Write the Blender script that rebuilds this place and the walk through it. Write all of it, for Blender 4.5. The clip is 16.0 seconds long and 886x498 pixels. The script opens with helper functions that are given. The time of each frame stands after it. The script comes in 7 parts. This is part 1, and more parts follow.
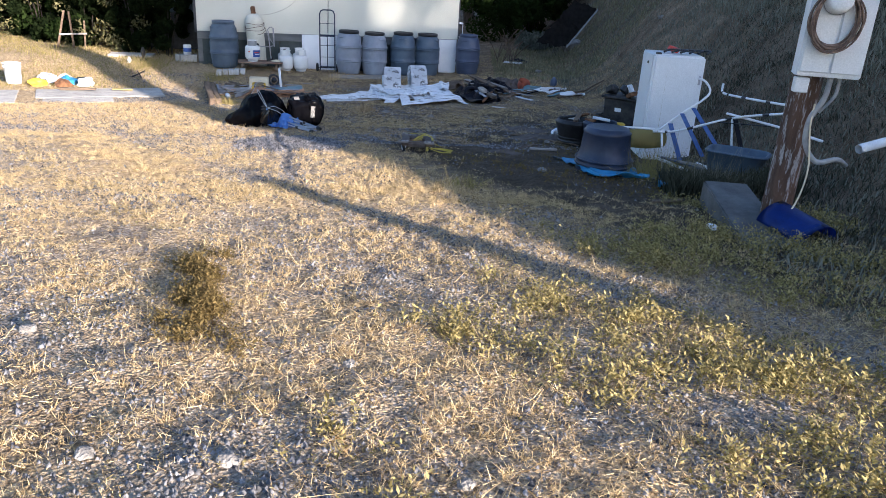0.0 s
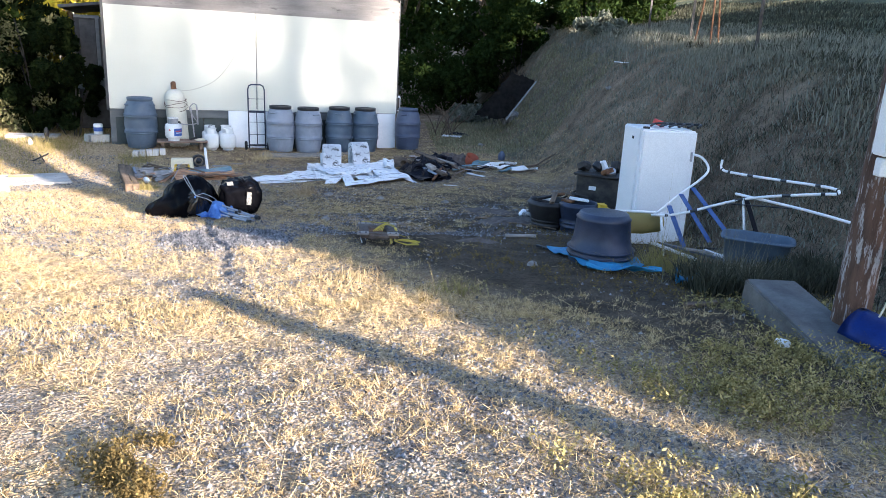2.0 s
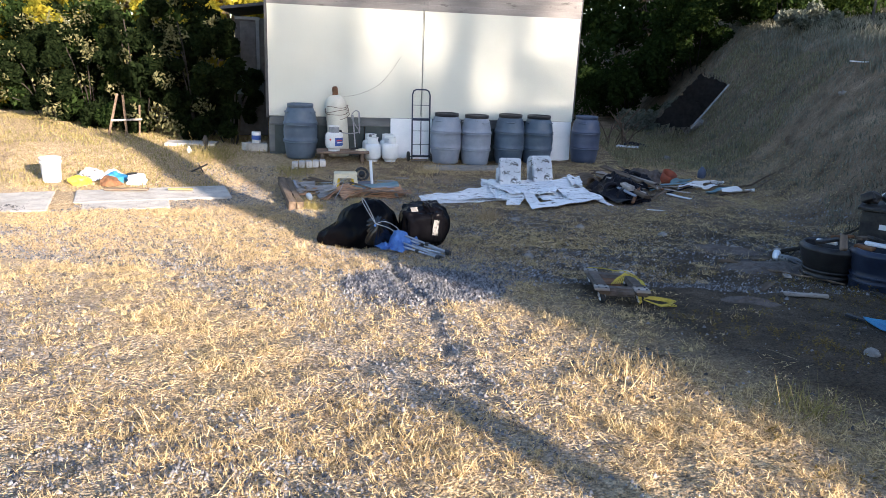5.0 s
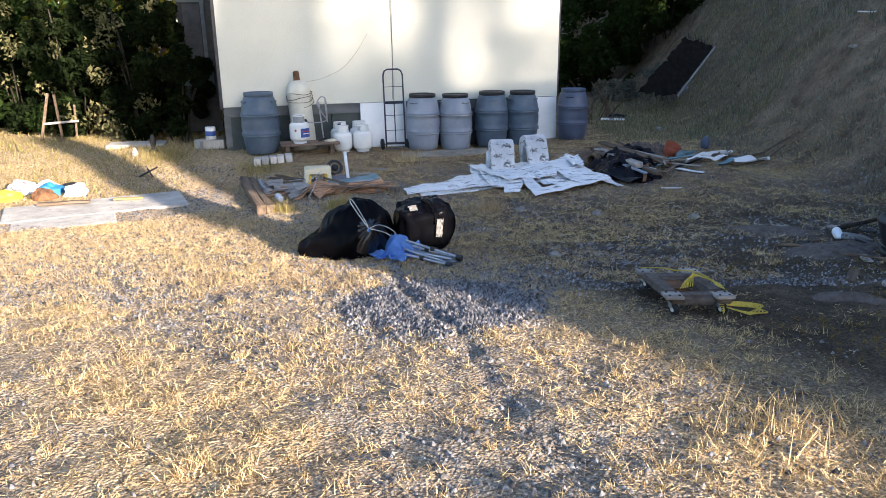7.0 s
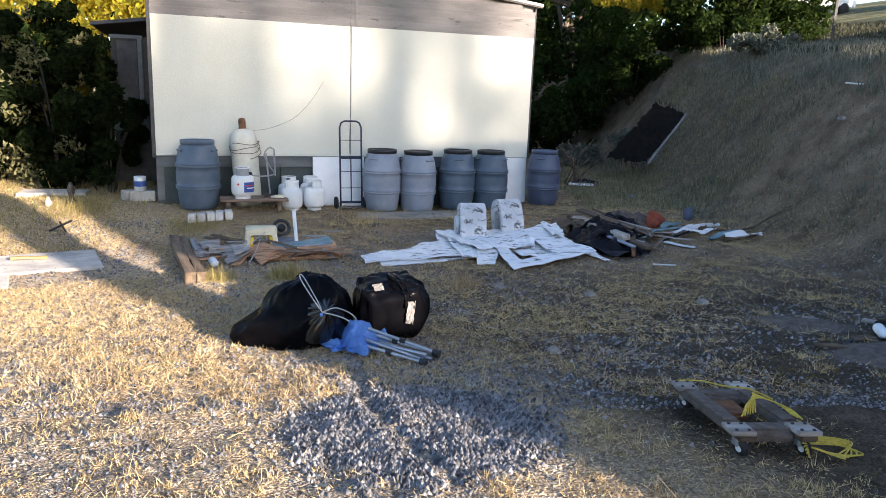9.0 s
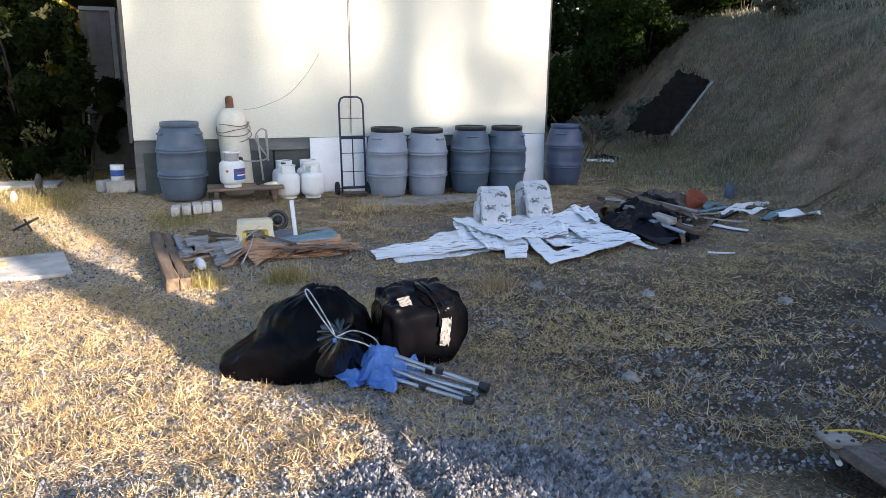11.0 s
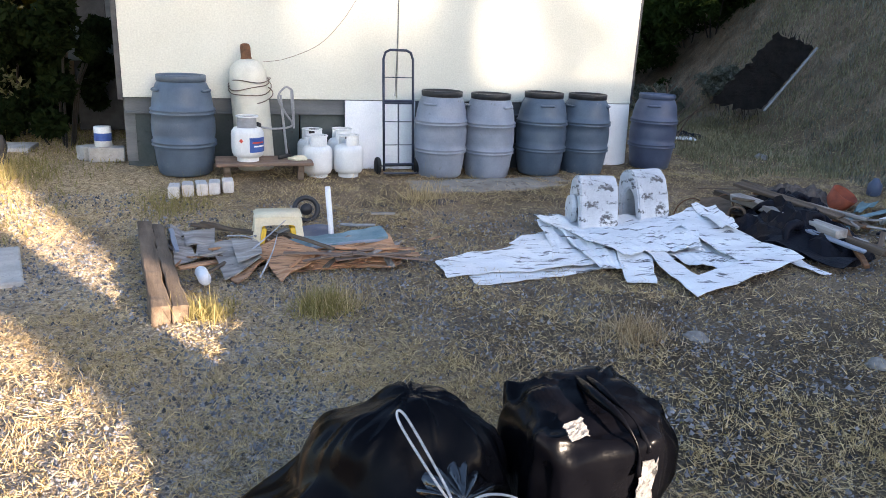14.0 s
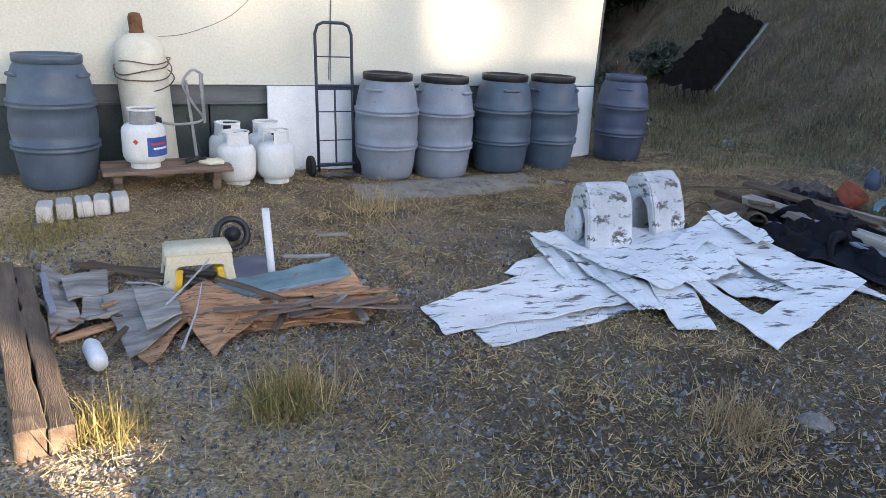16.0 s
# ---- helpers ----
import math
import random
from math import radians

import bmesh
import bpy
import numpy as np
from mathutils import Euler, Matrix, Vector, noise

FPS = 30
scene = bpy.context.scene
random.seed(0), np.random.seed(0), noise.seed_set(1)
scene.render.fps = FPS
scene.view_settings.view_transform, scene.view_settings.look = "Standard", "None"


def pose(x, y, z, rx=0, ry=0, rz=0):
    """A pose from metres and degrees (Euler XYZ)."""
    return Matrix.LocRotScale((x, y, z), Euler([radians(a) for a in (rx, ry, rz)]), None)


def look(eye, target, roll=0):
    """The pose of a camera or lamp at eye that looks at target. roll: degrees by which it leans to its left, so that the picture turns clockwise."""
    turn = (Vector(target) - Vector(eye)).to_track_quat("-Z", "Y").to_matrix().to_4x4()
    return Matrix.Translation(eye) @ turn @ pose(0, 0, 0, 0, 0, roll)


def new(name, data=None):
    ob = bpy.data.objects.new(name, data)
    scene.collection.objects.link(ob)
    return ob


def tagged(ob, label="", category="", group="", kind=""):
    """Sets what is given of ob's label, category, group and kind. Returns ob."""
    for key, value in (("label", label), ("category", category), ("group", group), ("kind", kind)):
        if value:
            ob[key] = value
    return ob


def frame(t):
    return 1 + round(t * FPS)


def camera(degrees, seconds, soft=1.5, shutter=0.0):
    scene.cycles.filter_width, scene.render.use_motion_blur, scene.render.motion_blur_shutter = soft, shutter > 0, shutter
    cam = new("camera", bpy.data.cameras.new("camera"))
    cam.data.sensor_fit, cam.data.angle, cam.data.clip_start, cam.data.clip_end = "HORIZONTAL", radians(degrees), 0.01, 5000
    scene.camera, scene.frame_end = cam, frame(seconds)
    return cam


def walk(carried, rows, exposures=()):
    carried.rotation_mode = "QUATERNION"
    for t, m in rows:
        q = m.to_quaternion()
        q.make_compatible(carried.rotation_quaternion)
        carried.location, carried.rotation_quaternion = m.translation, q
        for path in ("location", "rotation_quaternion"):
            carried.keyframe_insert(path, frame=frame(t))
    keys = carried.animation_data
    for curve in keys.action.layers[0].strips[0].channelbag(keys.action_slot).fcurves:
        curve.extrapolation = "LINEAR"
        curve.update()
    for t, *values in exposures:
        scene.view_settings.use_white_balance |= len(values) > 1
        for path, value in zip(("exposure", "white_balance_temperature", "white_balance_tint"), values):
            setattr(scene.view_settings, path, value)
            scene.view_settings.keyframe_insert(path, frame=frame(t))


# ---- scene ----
cam = camera(63.0, 16.0, 0.75)
PATH = [
    (0, (0.294, 0.673, 1.053), (0.246, 2.541, 0.341), 3.4),
    (0.5, (0.175, 1.01, 1.018), (0.051, 2.89, 0.346), 3.6),
    (0.7, (0.107, 1.133, 0.985), (0.029, 3.035, 0.373), 3.6),
    (0.8, (0.077, 1.204, 0.98), (0.023, 3.126, 0.432), 2.4),
    (1, (-0.015, 1.337, 1.004), (0.044, 3.278, 0.526), -0.3),
    (1.5, (-0.143, 1.63, 0.998), (0.088, 3.556, 0.511), 2.1),
    (1.6, (-0.173, 1.671, 0.992), (0.082, 3.599, 0.524), 2.3),
    (2, (-0.222, 1.959, 0.971), (-0.068, 3.883, 0.448), 3.0),
    (2.4, (-0.378, 2.184, 0.943), (-0.123, 4.092, 0.401), 0.9),
    (2.5, (-0.415, 2.239, 0.938), (-0.089, 4.122, 0.349), 2.4),
    (3, (-0.551, 2.503, 0.855), (-0.382, 4.396, 0.232), 3.8),
    (3.1, (-0.569, 2.556, 0.846), (-0.493, 4.479, 0.301), 2.8),
    (3.5, (-0.656, 2.821, 0.94), (-0.773, 4.692, 0.243), 1.3),
    (4, (-0.955, 3.113, 0.92), (-0.943, 5.016, 0.303), 3.0),
    (4.5, (-1.129, 3.427, 0.882), (-1.135, 5.367, 0.396), 4.4),
    (5, (-1.231, 3.723, 0.893), (-1.407, 5.643, 0.36), 2.4),
    (5.2, (-1.302, 3.822, 0.891), (-1.441, 5.75, 0.379), 0.5),
    (7.3, (-1.8, 5.106, 0.716), (-1.865, 7.019, 0.138), -0.6),
    (7.5, (-1.824, 5.229, 0.709), (-1.979, 7.17, 0.252), -0.6),
    (8, (-1.909, 5.572, 0.689), (-1.949, 7.523, 0.249), 2.0),
    (8.5, (-1.997, 5.82, 0.657), (-1.764, 7.759, 0.224), 3.5),
    (9, (-2.001, 6.166, 0.609), (-1.918, 8.12, 0.189), 2.1),
    (9.5, (-2.088, 6.49, 0.601), (-2.098, 8.449, 0.197), 1.5),
    (9.7, (-2.127, 6.61, 0.585), (-2.05, 8.563, 0.161), 1.0),
    (11.8, (-2.269, 7.713, 0.459), (-2.171, 9.651, -0.024), 0.7),
    (12, (-2.294, 7.846, 0.443), (-2.222, 9.805, 0.05), 1.4),
    (12.5, (-2.417, 8.189, 0.44), (-2.308, 10.109, -0.109), 3.7),
    (13, (-2.58, 8.526, 0.42), (-2.355, 10.416, -0.198), 1.9),
    (13.5, (-2.633, 8.899, 0.404), (-2.529, 10.819, -0.144), 2.3),
    (14, (-2.755, 9.277, 0.374), (-2.676, 11.19, -0.204), 2.7),
    (14.5, (-2.885, 9.658, 0.353), (-2.591, 11.496, -0.38), 2.2),
    (15, (-2.939, 10.057, 0.332), (-2.684, 11.939, -0.295), 3.9),
    (15.5, (-3.063, 10.394, 0.323), (-2.828, 12.298, -0.245), 2.5),
    (16, (-3.192, 10.707, 0.312), (-2.833, 12.571, -0.316), 3.3),
]
walk(cam, [(t, look(eye, target, roll)) for t, eye, target, roll in PATH],
     [(0.0, 1.98, 5400, 16), (0.6, 2.05, 5420, 16), (1.4, 2.4, 5450, 14), (2.0, 2.58, 5500, 14), (3.0, 2.55, 5550, 14), (3.6, 2.2, 5650, 15), (4.2, 2.08, 5650, 15), (5.0, 2.17, 5700, 15), (9.0, 2.22, 5850, 15), (12.0, 2.4, 5950, 16), (13.5, 2.54, 6000, 17), (14.5, 2.72, 6150, 17), (15.0, 2.68, 6150, 17), (15.6, 2.56, 6150, 17), (16.0, 2.52, 6150, 17)])

# ---- world and sun ----
SUN_EL = radians(14.0)
SUN_AZ = Vector((0.70, -0.714, 0)).normalized()          # towards the sun
world = bpy.data.worlds.new("sky")
scene.world = world
world.use_nodes = True
wn = world.node_tree
sky = wn.nodes.new("ShaderNodeTexSky")
sky.sky_type, sky.sun_disc = "NISHITA", False
sky.sun_elevation, sky.sun_rotation = SUN_EL, math.atan2(SUN_AZ.x, SUN_AZ.y)
sky.air_density, sky.dust_density, sky.ozone_density = 1.0, 1.0, 1.0
bg = wn.nodes["Background"]
bg.inputs["Strength"].default_value = 0.085
wn.links.new(sky.outputs[0], bg.inputs[0])
sun_data = bpy.data.lights.new("sun", "SUN")
sun_data.energy, sun_data.angle, sun_data.color = 5.0, radians(0.45), (1.0, 0.81, 0.58)
sun = new("sun", sun_data)
sun.matrix_world = look(SUN_AZ * 30 + Vector((0, 0, 30 * math.tan(SUN_EL))), (0, 0, 0))

# ---- materials ----


def mat(name, c1, c2, scale=8.0, rough=0.7, bump=0.2, metal=0.0, fine=90.0, c3=None, spots=0.62, island=0.0, objrand=0.0, stretch=(1, 1, 1), spec=0.4):
    """Two-scale procedural surface: broad patches of c1 and c2, fine grain, optional stains of c3."""
    m = bpy.data.materials.new(name)
    m.use_nodes = True
    n, l = m.node_tree.nodes, m.node_tree.links
    p = n["Principled BSDF"]
    tc = n.new("ShaderNodeTexCoord")
    mp = n.new("ShaderNodeMapping")
    mp.inputs["Scale"].default_value = stretch
    l.new(tc.outputs["Object"], mp.inputs[0])
    big = n.new("ShaderNodeTexNoise")
    big.inputs["Scale"].default_value, big.inputs["Detail"].default_value, big.inputs["Roughness"].default_value = scale, 5, 0.6
    l.new(mp.outputs[0], big.inputs["Vector"])
    small = n.new("ShaderNodeTexNoise")
    small.inputs["Scale"].default_value, small.inputs["Detail"].default_value = fine, 3
    l.new(mp.outputs[0], small.inputs["Vector"])
    ramp = n.new("ShaderNodeValToRGB")
    ramp.color_ramp.elements[0].position, ramp.color_ramp.elements[1].position = 0.35, 0.65
    ramp.color_ramp.elements[0].color, ramp.color_ramp.elements[1].color = (*c1, 1), (*c2, 1)
    l.new(big.outputs["Fac"], ramp.inputs[0])
    col = ramp.outputs[0]
    if c3:
        st = n.new("ShaderNodeTexNoise")
        st.inputs["Scale"].default_value, st.inputs["Detail"].default_value, st.inputs["Roughness"].default_value = scale * 2.7, 7, 0.7
        l.new(mp.outputs[0], st.inputs["Vector"])
        r2 = n.new("ShaderNodeValToRGB")
        r2.color_ramp.elements[0].position, r2.color_ramp.elements[1].position = spots, spots + 0.06
        l.new(st.outputs["Fac"], r2.inputs[0])
        mx = n.new("ShaderNodeMix")
        mx.data_type = "RGBA"
        l.new(r2.outputs[0], mx.inputs[0])
        l.new(col, mx.inputs[6])
        mx.inputs[7].default_value = (*c3, 1)
        col = mx.outputs[2]
    hs = n.new("ShaderNodeHueSaturation")
    l.new(col, hs.inputs["Color"])
    val = n.new("ShaderNodeMapRange")
    val.inputs["To Min"].default_value, val.inputs["To Max"].default_value = 0.78, 1.22
    l.new(small.outputs["Fac"], val.inputs["Value"])
    out = val.outputs[0]
    if island or objrand:
        g = n.new("ShaderNodeNewGeometry") if island else n.new("ShaderNodeObjectInfo")
        rr = n.new("ShaderNodeMapRange")
        amount = island or objrand
        rr.inputs["To Min"].default_value, rr.inputs["To Max"].default_value = 1 - amount, 1 + amount
        l.new(g.outputs["Random Per Island"] if island else g.outputs["Random"], rr.inputs["Value"])
        mul = n.new("ShaderNodeMath")
        mul.operation = "MULTIPLY"
        l.new(out, mul.inputs[0])
        l.new(rr.outputs[0], mul.inputs[1])
        out = mul.outputs[0]
    l.new(out, hs.inputs["Value"])
    l.new(hs.outputs[0], p.inputs["Base Color"])
    p.inputs["Roughness"].default_value, p.inputs["Metallic"].default_value = rough, metal
    p.inputs["Specular IOR Level"].default_value = spec
    if bump:
        add = n.new("ShaderNodeMath")
        l.new(big.outputs["Fac"], add.inputs[0])
        l.new(small.outputs["Fac"], add.inputs[1])
        b = n.new("ShaderNodeBump")
        b.inputs["Strength"].default_value, b.inputs["Distance"].default_value = bump, 0.02
        l.new(add.outputs[0], b.inputs["Height"])
        l.new(b.outputs[0], p.inputs["Normal"])
    return m


def leaf_mat(name, c1, c2, through_col, share=0.35):
    """Thin foliage: every leaf has its own tint, and lets part of the light through."""
    m = bpy.data.materials.new(name)
    m.use_nodes = True
    n, l = m.node_tree.nodes, m.node_tree.links
    out = n["Material Output"]
    n.remove(n["Principled BSDF"])
    g = n.new("ShaderNodeNewGeometry")
    r = n.new("ShaderNodeValToRGB")
    r.color_ramp.elements[0].color, r.color_ramp.elements[1].color = (*c1, 1), (*c2, 1)
    l.new(g.outputs["Random Per Island"], r.inputs[0])
    d = n.new("ShaderNodeBsdfDiffuse")
    l.new(r.outputs[0], d.inputs[0])
    t = n.new("ShaderNodeBsdfTranslucent")
    t.inputs[0].default_value = (*through_col, 1)
    mx = n.new("ShaderNodeMixShader")
    mx.inputs[0].default_value = share
    l.new(d.outputs[0], mx.inputs[1])
    l.new(t.outputs[0], mx.inputs[2])
    l.new(mx.outputs[0], out.inputs[0])
    return m


def ground_mat():
    m = bpy.data.materials.new("dirt_and_gravel")
    m.use_nodes = True
    n, l = m.node_tree.nodes, m.node_tree.links
    p = n["Principled BSDF"]
    tc = n.new("ShaderNodeTexCoord")

    def noise_tex(scale, detail=6, rough=0.6):
        t = n.new("ShaderNodeTexNoise")
        t.inputs["Scale"].default_value, t.inputs["Detail"].default_value, t.inputs["Roughness"].default_value = scale, detail, rough
        l.new(tc.outputs["Object"], t.inputs["Vector"])
        return t.outputs["Fac"]

    def ramp(fac, stops):
        r = n.new("ShaderNodeValToRGB")
        while len(r.color_ramp.elements) < len(stops):
            r.color_ramp.elements.new(0.5)
        for e, (pos, c) in zip(r.color_ramp.elements, stops):
            e.position, e.color = pos, (*c, 1)
        l.new(fac, r.inputs[0])
        return r.outputs[0]

    def mix(fac, a, b):
        x = n.new("ShaderNodeMix")
        x.data_type = "RGBA"
        l.new(fac, x.inputs[0])
        l.new(a, x.inputs[6])
        l.new(b, x.inputs[7])
        return x.outputs[2]
    dirt = ramp(noise_tex(2.2), [(0.3, (0.095, 0.068, 0.044)), (0.5, (0.20, 0.147, 0.098)), (0.72, (0.33, 0.255, 0.178))])
    straw = ramp(noise_tex(26, 7, 0.7), [(0.34, (0.17, 0.115, 0.062)), (0.5, (0.45, 0.33, 0.19)), (0.66, (0.68, 0.54, 0.345))])
    vor = n.new("ShaderNodeTexVoronoi")
    vor.inputs["Scale"].default_value = 60
    l.new(tc.outputs["Object"], vor.inputs["Vector"])
    stone = ramp(vor.outputs["Color"], [(0.2, (0.07, 0.073, 0.082)), (0.55, (0.20, 0.202, 0.21)), (0.9, (0.42, 0.41, 0.40))])
    # Darker dirt ramp: the shade by the bank is put into this colour.
    shade_dirt = ramp(noise_tex(3.5, 7, 0.65), [(0.3, (0.014, 0.011, 0.008)), (0.5, (0.040, 0.031, 0.022)), (0.72, (0.10, 0.080, 0.057))])
    k1 = ramp(noise_tex(1.1, 5), [(0.28, (0, 0, 0)), (0.42, (1, 1, 1))])
    k2 = ramp(noise_tex(0.75, 6, 0.7), [(0.38, (0, 0, 0)), (0.54, (1, 1, 1))])
    sepx = n.new("ShaderNodeSeparateXYZ")
    l.new(tc.outputs["Object"], sepx.inputs[0])
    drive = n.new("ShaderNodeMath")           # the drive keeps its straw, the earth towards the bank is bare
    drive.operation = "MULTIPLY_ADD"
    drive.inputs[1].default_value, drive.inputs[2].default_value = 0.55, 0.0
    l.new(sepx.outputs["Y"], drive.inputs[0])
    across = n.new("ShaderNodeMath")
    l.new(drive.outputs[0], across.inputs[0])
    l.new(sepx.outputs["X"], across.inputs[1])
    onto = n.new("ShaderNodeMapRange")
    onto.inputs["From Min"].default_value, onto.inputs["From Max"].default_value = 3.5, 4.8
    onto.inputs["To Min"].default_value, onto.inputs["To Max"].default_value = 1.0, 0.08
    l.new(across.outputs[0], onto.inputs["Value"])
    sv = n.new("ShaderNodeMath")
    sv.operation = "MULTIPLY"
    l.new(k1, sv.inputs[0])
    l.new(onto.outputs[0], sv.inputs[1])
    shade_side = n.new("ShaderNodeMapRange")     # bare soil round the junk, darkened in colour to stand for shade
    shade_side.inputs["From Min"].default_value, shade_side.inputs["From Max"].default_value = 1.0, 0.15
    l.new(onto.outputs[0], shade_side.inputs["Value"])
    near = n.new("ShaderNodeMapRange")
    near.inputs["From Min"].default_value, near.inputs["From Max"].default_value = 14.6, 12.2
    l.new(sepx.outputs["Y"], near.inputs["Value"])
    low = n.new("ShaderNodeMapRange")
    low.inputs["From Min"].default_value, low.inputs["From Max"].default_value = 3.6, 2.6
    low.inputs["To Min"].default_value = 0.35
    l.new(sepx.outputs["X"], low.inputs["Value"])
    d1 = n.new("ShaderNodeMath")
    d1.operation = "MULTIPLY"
    l.new(shade_side.outputs[0], d1.inputs[0])
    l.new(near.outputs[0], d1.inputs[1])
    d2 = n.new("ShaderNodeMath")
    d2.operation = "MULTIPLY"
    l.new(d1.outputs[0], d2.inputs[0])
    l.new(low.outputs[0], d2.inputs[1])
    dirt = mix(d2.outputs[0], dirt, shade_dirt)
    c = mix(sv.outputs[0], dirt, straw)
    sep = n.new("ShaderNodeSeparateXYZ")
    l.new(tc.outputs["Object"], sep.inputs[0])
    yard = n.new("ShaderNodeMapRange")
    yard.inputs["From Min"].default_value, yard.inputs["From Max"].default_value = 11.8, 15.0
    yard.inputs["To Min"].default_value, yard.inputs["To Max"].default_value = 0.55, 0.10
    l.new(sep.outputs["Y"], yard.inputs["Value"])
    keep = n.new("ShaderNodeMath")
    keep.operation = "MULTIPLY"
    l.new(k2, keep.inputs[0])
    l.new(yard.outputs[0], keep.inputs[1])
    firm = n.new("ShaderNodeMath")
    firm.operation = "MULTIPLY"
    l.new(keep.outputs[0], firm.inputs[0])
    l.new(onto.outputs[0], firm.inputs[1])
    c = mix(firm.outputs[0], c, stone)
    turf = ramp(noise_tex(0.6, 7, 0.7), [(0.3, (0.05, 0.055, 0.03)), (0.5, (0.10, 0.105, 0.055)), (0.7, (0.26, 0.23, 0.12))])
    field = n.new("ShaderNodeMapRange")           # grassy field above the bank
    field.inputs["From Min"].default_value, field.inputs["From Max"].default_value = 4.6, 5.8
    l.new(sepx.outputs["X"], field.inputs["Value"])
    c = mix(field.outputs[0], c, turf)
    grain = n.new("ShaderNodeMapRange")
    grain.inputs["From Min"].default_value, grain.inputs["From Max"].default_value = 0.3, 0.7
    grain.inputs["To Min"].default_value, grain.inputs["To Max"].default_value = 0.3, 1.8
    l.new(noise_tex(70, 4, 0.75), grain.inputs["Value"])
    hsv = n.new("ShaderNodeHueSaturation")
    l.new(grain.outputs[0], hsv.inputs["Value"])
    l.new(c, hsv.inputs["Color"])
    l.new(hsv.outputs[0], p.inputs["Base Color"])
    p.inputs["Roughness"].default_value = 0.95
    p.inputs["Specular IOR Level"].default_value = 0.15
    b = n.new("ShaderNodeBump")
    b.inputs["Strength"].default_value, b.inputs["Distance"].default_value = 0.9, 0.03
    add = n.new("ShaderNodeMath")
    l.new(noise_tex(30, 6, 0.7), add.inputs[0])
    l.new(vor.outputs["Distance"], add.inputs[1])
    l.new(add.outputs[0], b.inputs["Height"])
    l.new(b.outputs[0], p.inputs["Normal"])
    return m


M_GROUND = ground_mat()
M_STRAW = leaf_mat("dry_grass", (0.16, 0.105, 0.05), (0.84, 0.67, 0.38), (0.58, 0.44, 0.22), 0.3)
M_FARTUFT = leaf_mat("pale_olive_grass", (0.10, 0.095, 0.055), (0.42, 0.38, 0.24), (0.26, 0.24, 0.12), 0.3)
M_LITTER = leaf_mat("brown_dead_weeds", (0.12, 0.08, 0.045), (0.72, 0.56, 0.36), (0.42, 0.31, 0.16), 0.3)
M_GREENGRASS = leaf_mat("yellow_green_grass", (0.12, 0.105, 0.04), (0.46, 0.37, 0.16), (0.34, 0.30, 0.09), 0.35)
M_SPRIG = leaf_mat("leafy_weed", (0.07, 0.06, 0.025), (0.56, 0.46, 0.20), (0.36, 0.30, 0.09), 0.35)
M_WEED = leaf_mat("brown_weed", (0.07, 0.05, 0.022), (0.26, 0.19, 0.075), (0.18, 0.14, 0.04), 0.3)
M_BANKGRASS = leaf_mat("grey_dry_grass", (0.09, 0.093, 0.072), (0.31, 0.30, 0.235), (0.21, 0.20, 0.14), 0.25)
# Foliage in dark and bright copies: shade and low sun are in the colours.
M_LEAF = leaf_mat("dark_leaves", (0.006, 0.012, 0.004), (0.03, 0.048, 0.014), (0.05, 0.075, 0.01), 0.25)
# Near-black copy of the dark leaves, with the ivy's shade in its colour.
M_IVY = leaf_mat("shade_dark_ivy_leaves", (0.004, 0.007, 0.003), (0.014, 0.021, 0.008), (0.02, 0.03, 0.006), 0.2)
M_LEAFSUN = leaf_mat("sunlit_tint_leaves", (0.05, 0.075, 0.012), (0.34, 0.29, 0.03), (0.60, 0.46, 0.04), 0.45)
M_STEM = mat("dark_shrub_stem", (0.012, 0.010, 0.008), (0.035, 0.028, 0.02), 9, 0.9, 0.4)
M_BARKT = mat("tree_bark", (0.06, 0.045, 0.03), (0.15, 0.12, 0.09), 9, 0.9, 0.8, stretch=(1, 1, 0.2))
M_STONE = mat("gravel_stone", (0.10, 0.10, 0.107), (0.26, 0.25, 0.245), 12, 0.85, 0.2, island=0.7, spec=0.2)
M_ROCK = mat("field_stone", (0.15, 0.14, 0.13), (0.32, 0.30, 0.27), 14, 0.9, 0.6)
M_CONC = mat("weathered_concrete", (0.33, 0.31, 0.28), (0.50, 0.47, 0.42), 5, 0.9, 0.35, c3=(0.20, 0.18, 0.15), spots=0.6)
M_CONCTAN = mat("soil_stained_concrete", (0.20, 0.175, 0.145), (0.32, 0.285, 0.24), 4, 0.95, 0.3, c3=(0.15, 0.125, 0.095), spots=0.56)
# Footing concrete, darkened evenly for the deep shade it stands in.
M_CONCDARK = mat("darkened_concrete", (0.075, 0.073, 0.07), (0.14, 0.135, 0.13), 6, 0.9, 0.4, c3=(0.10, 0.095, 0.085), spots=0.6)
M_WALL = mat("cream_wall_board", (0.60, 0.595, 0.51), (0.66, 0.655, 0.57), 0.9, 0.55, 0.05, fine=60)
M_SIDING = mat("faded_siding", (0.19, 0.175, 0.17), (0.29, 0.27, 0.258), 2.2, 0.7, 0.1, c3=(0.12, 0.11, 0.105), spots=0.6, objrand=0.1, stretch=(0.4, 1, 2))
M_TRIM = mat("dark_trim", (0.035, 0.035, 0.04), (0.07, 0.07, 0.07), 6, 0.6, 0.1)
M_SKIRT = mat("green_grey_skirting", (0.045, 0.06, 0.058), (0.085, 0.10, 0.097), 3, 0.7, 0.15, c3=(0.035, 0.042, 0.04))
M_BAND = mat("grey_rim_joist", (0.10, 0.11, 0.115), (0.17, 0.175, 0.175), 3, 0.75, 0.2, stretch=(0.3, 1, 2))
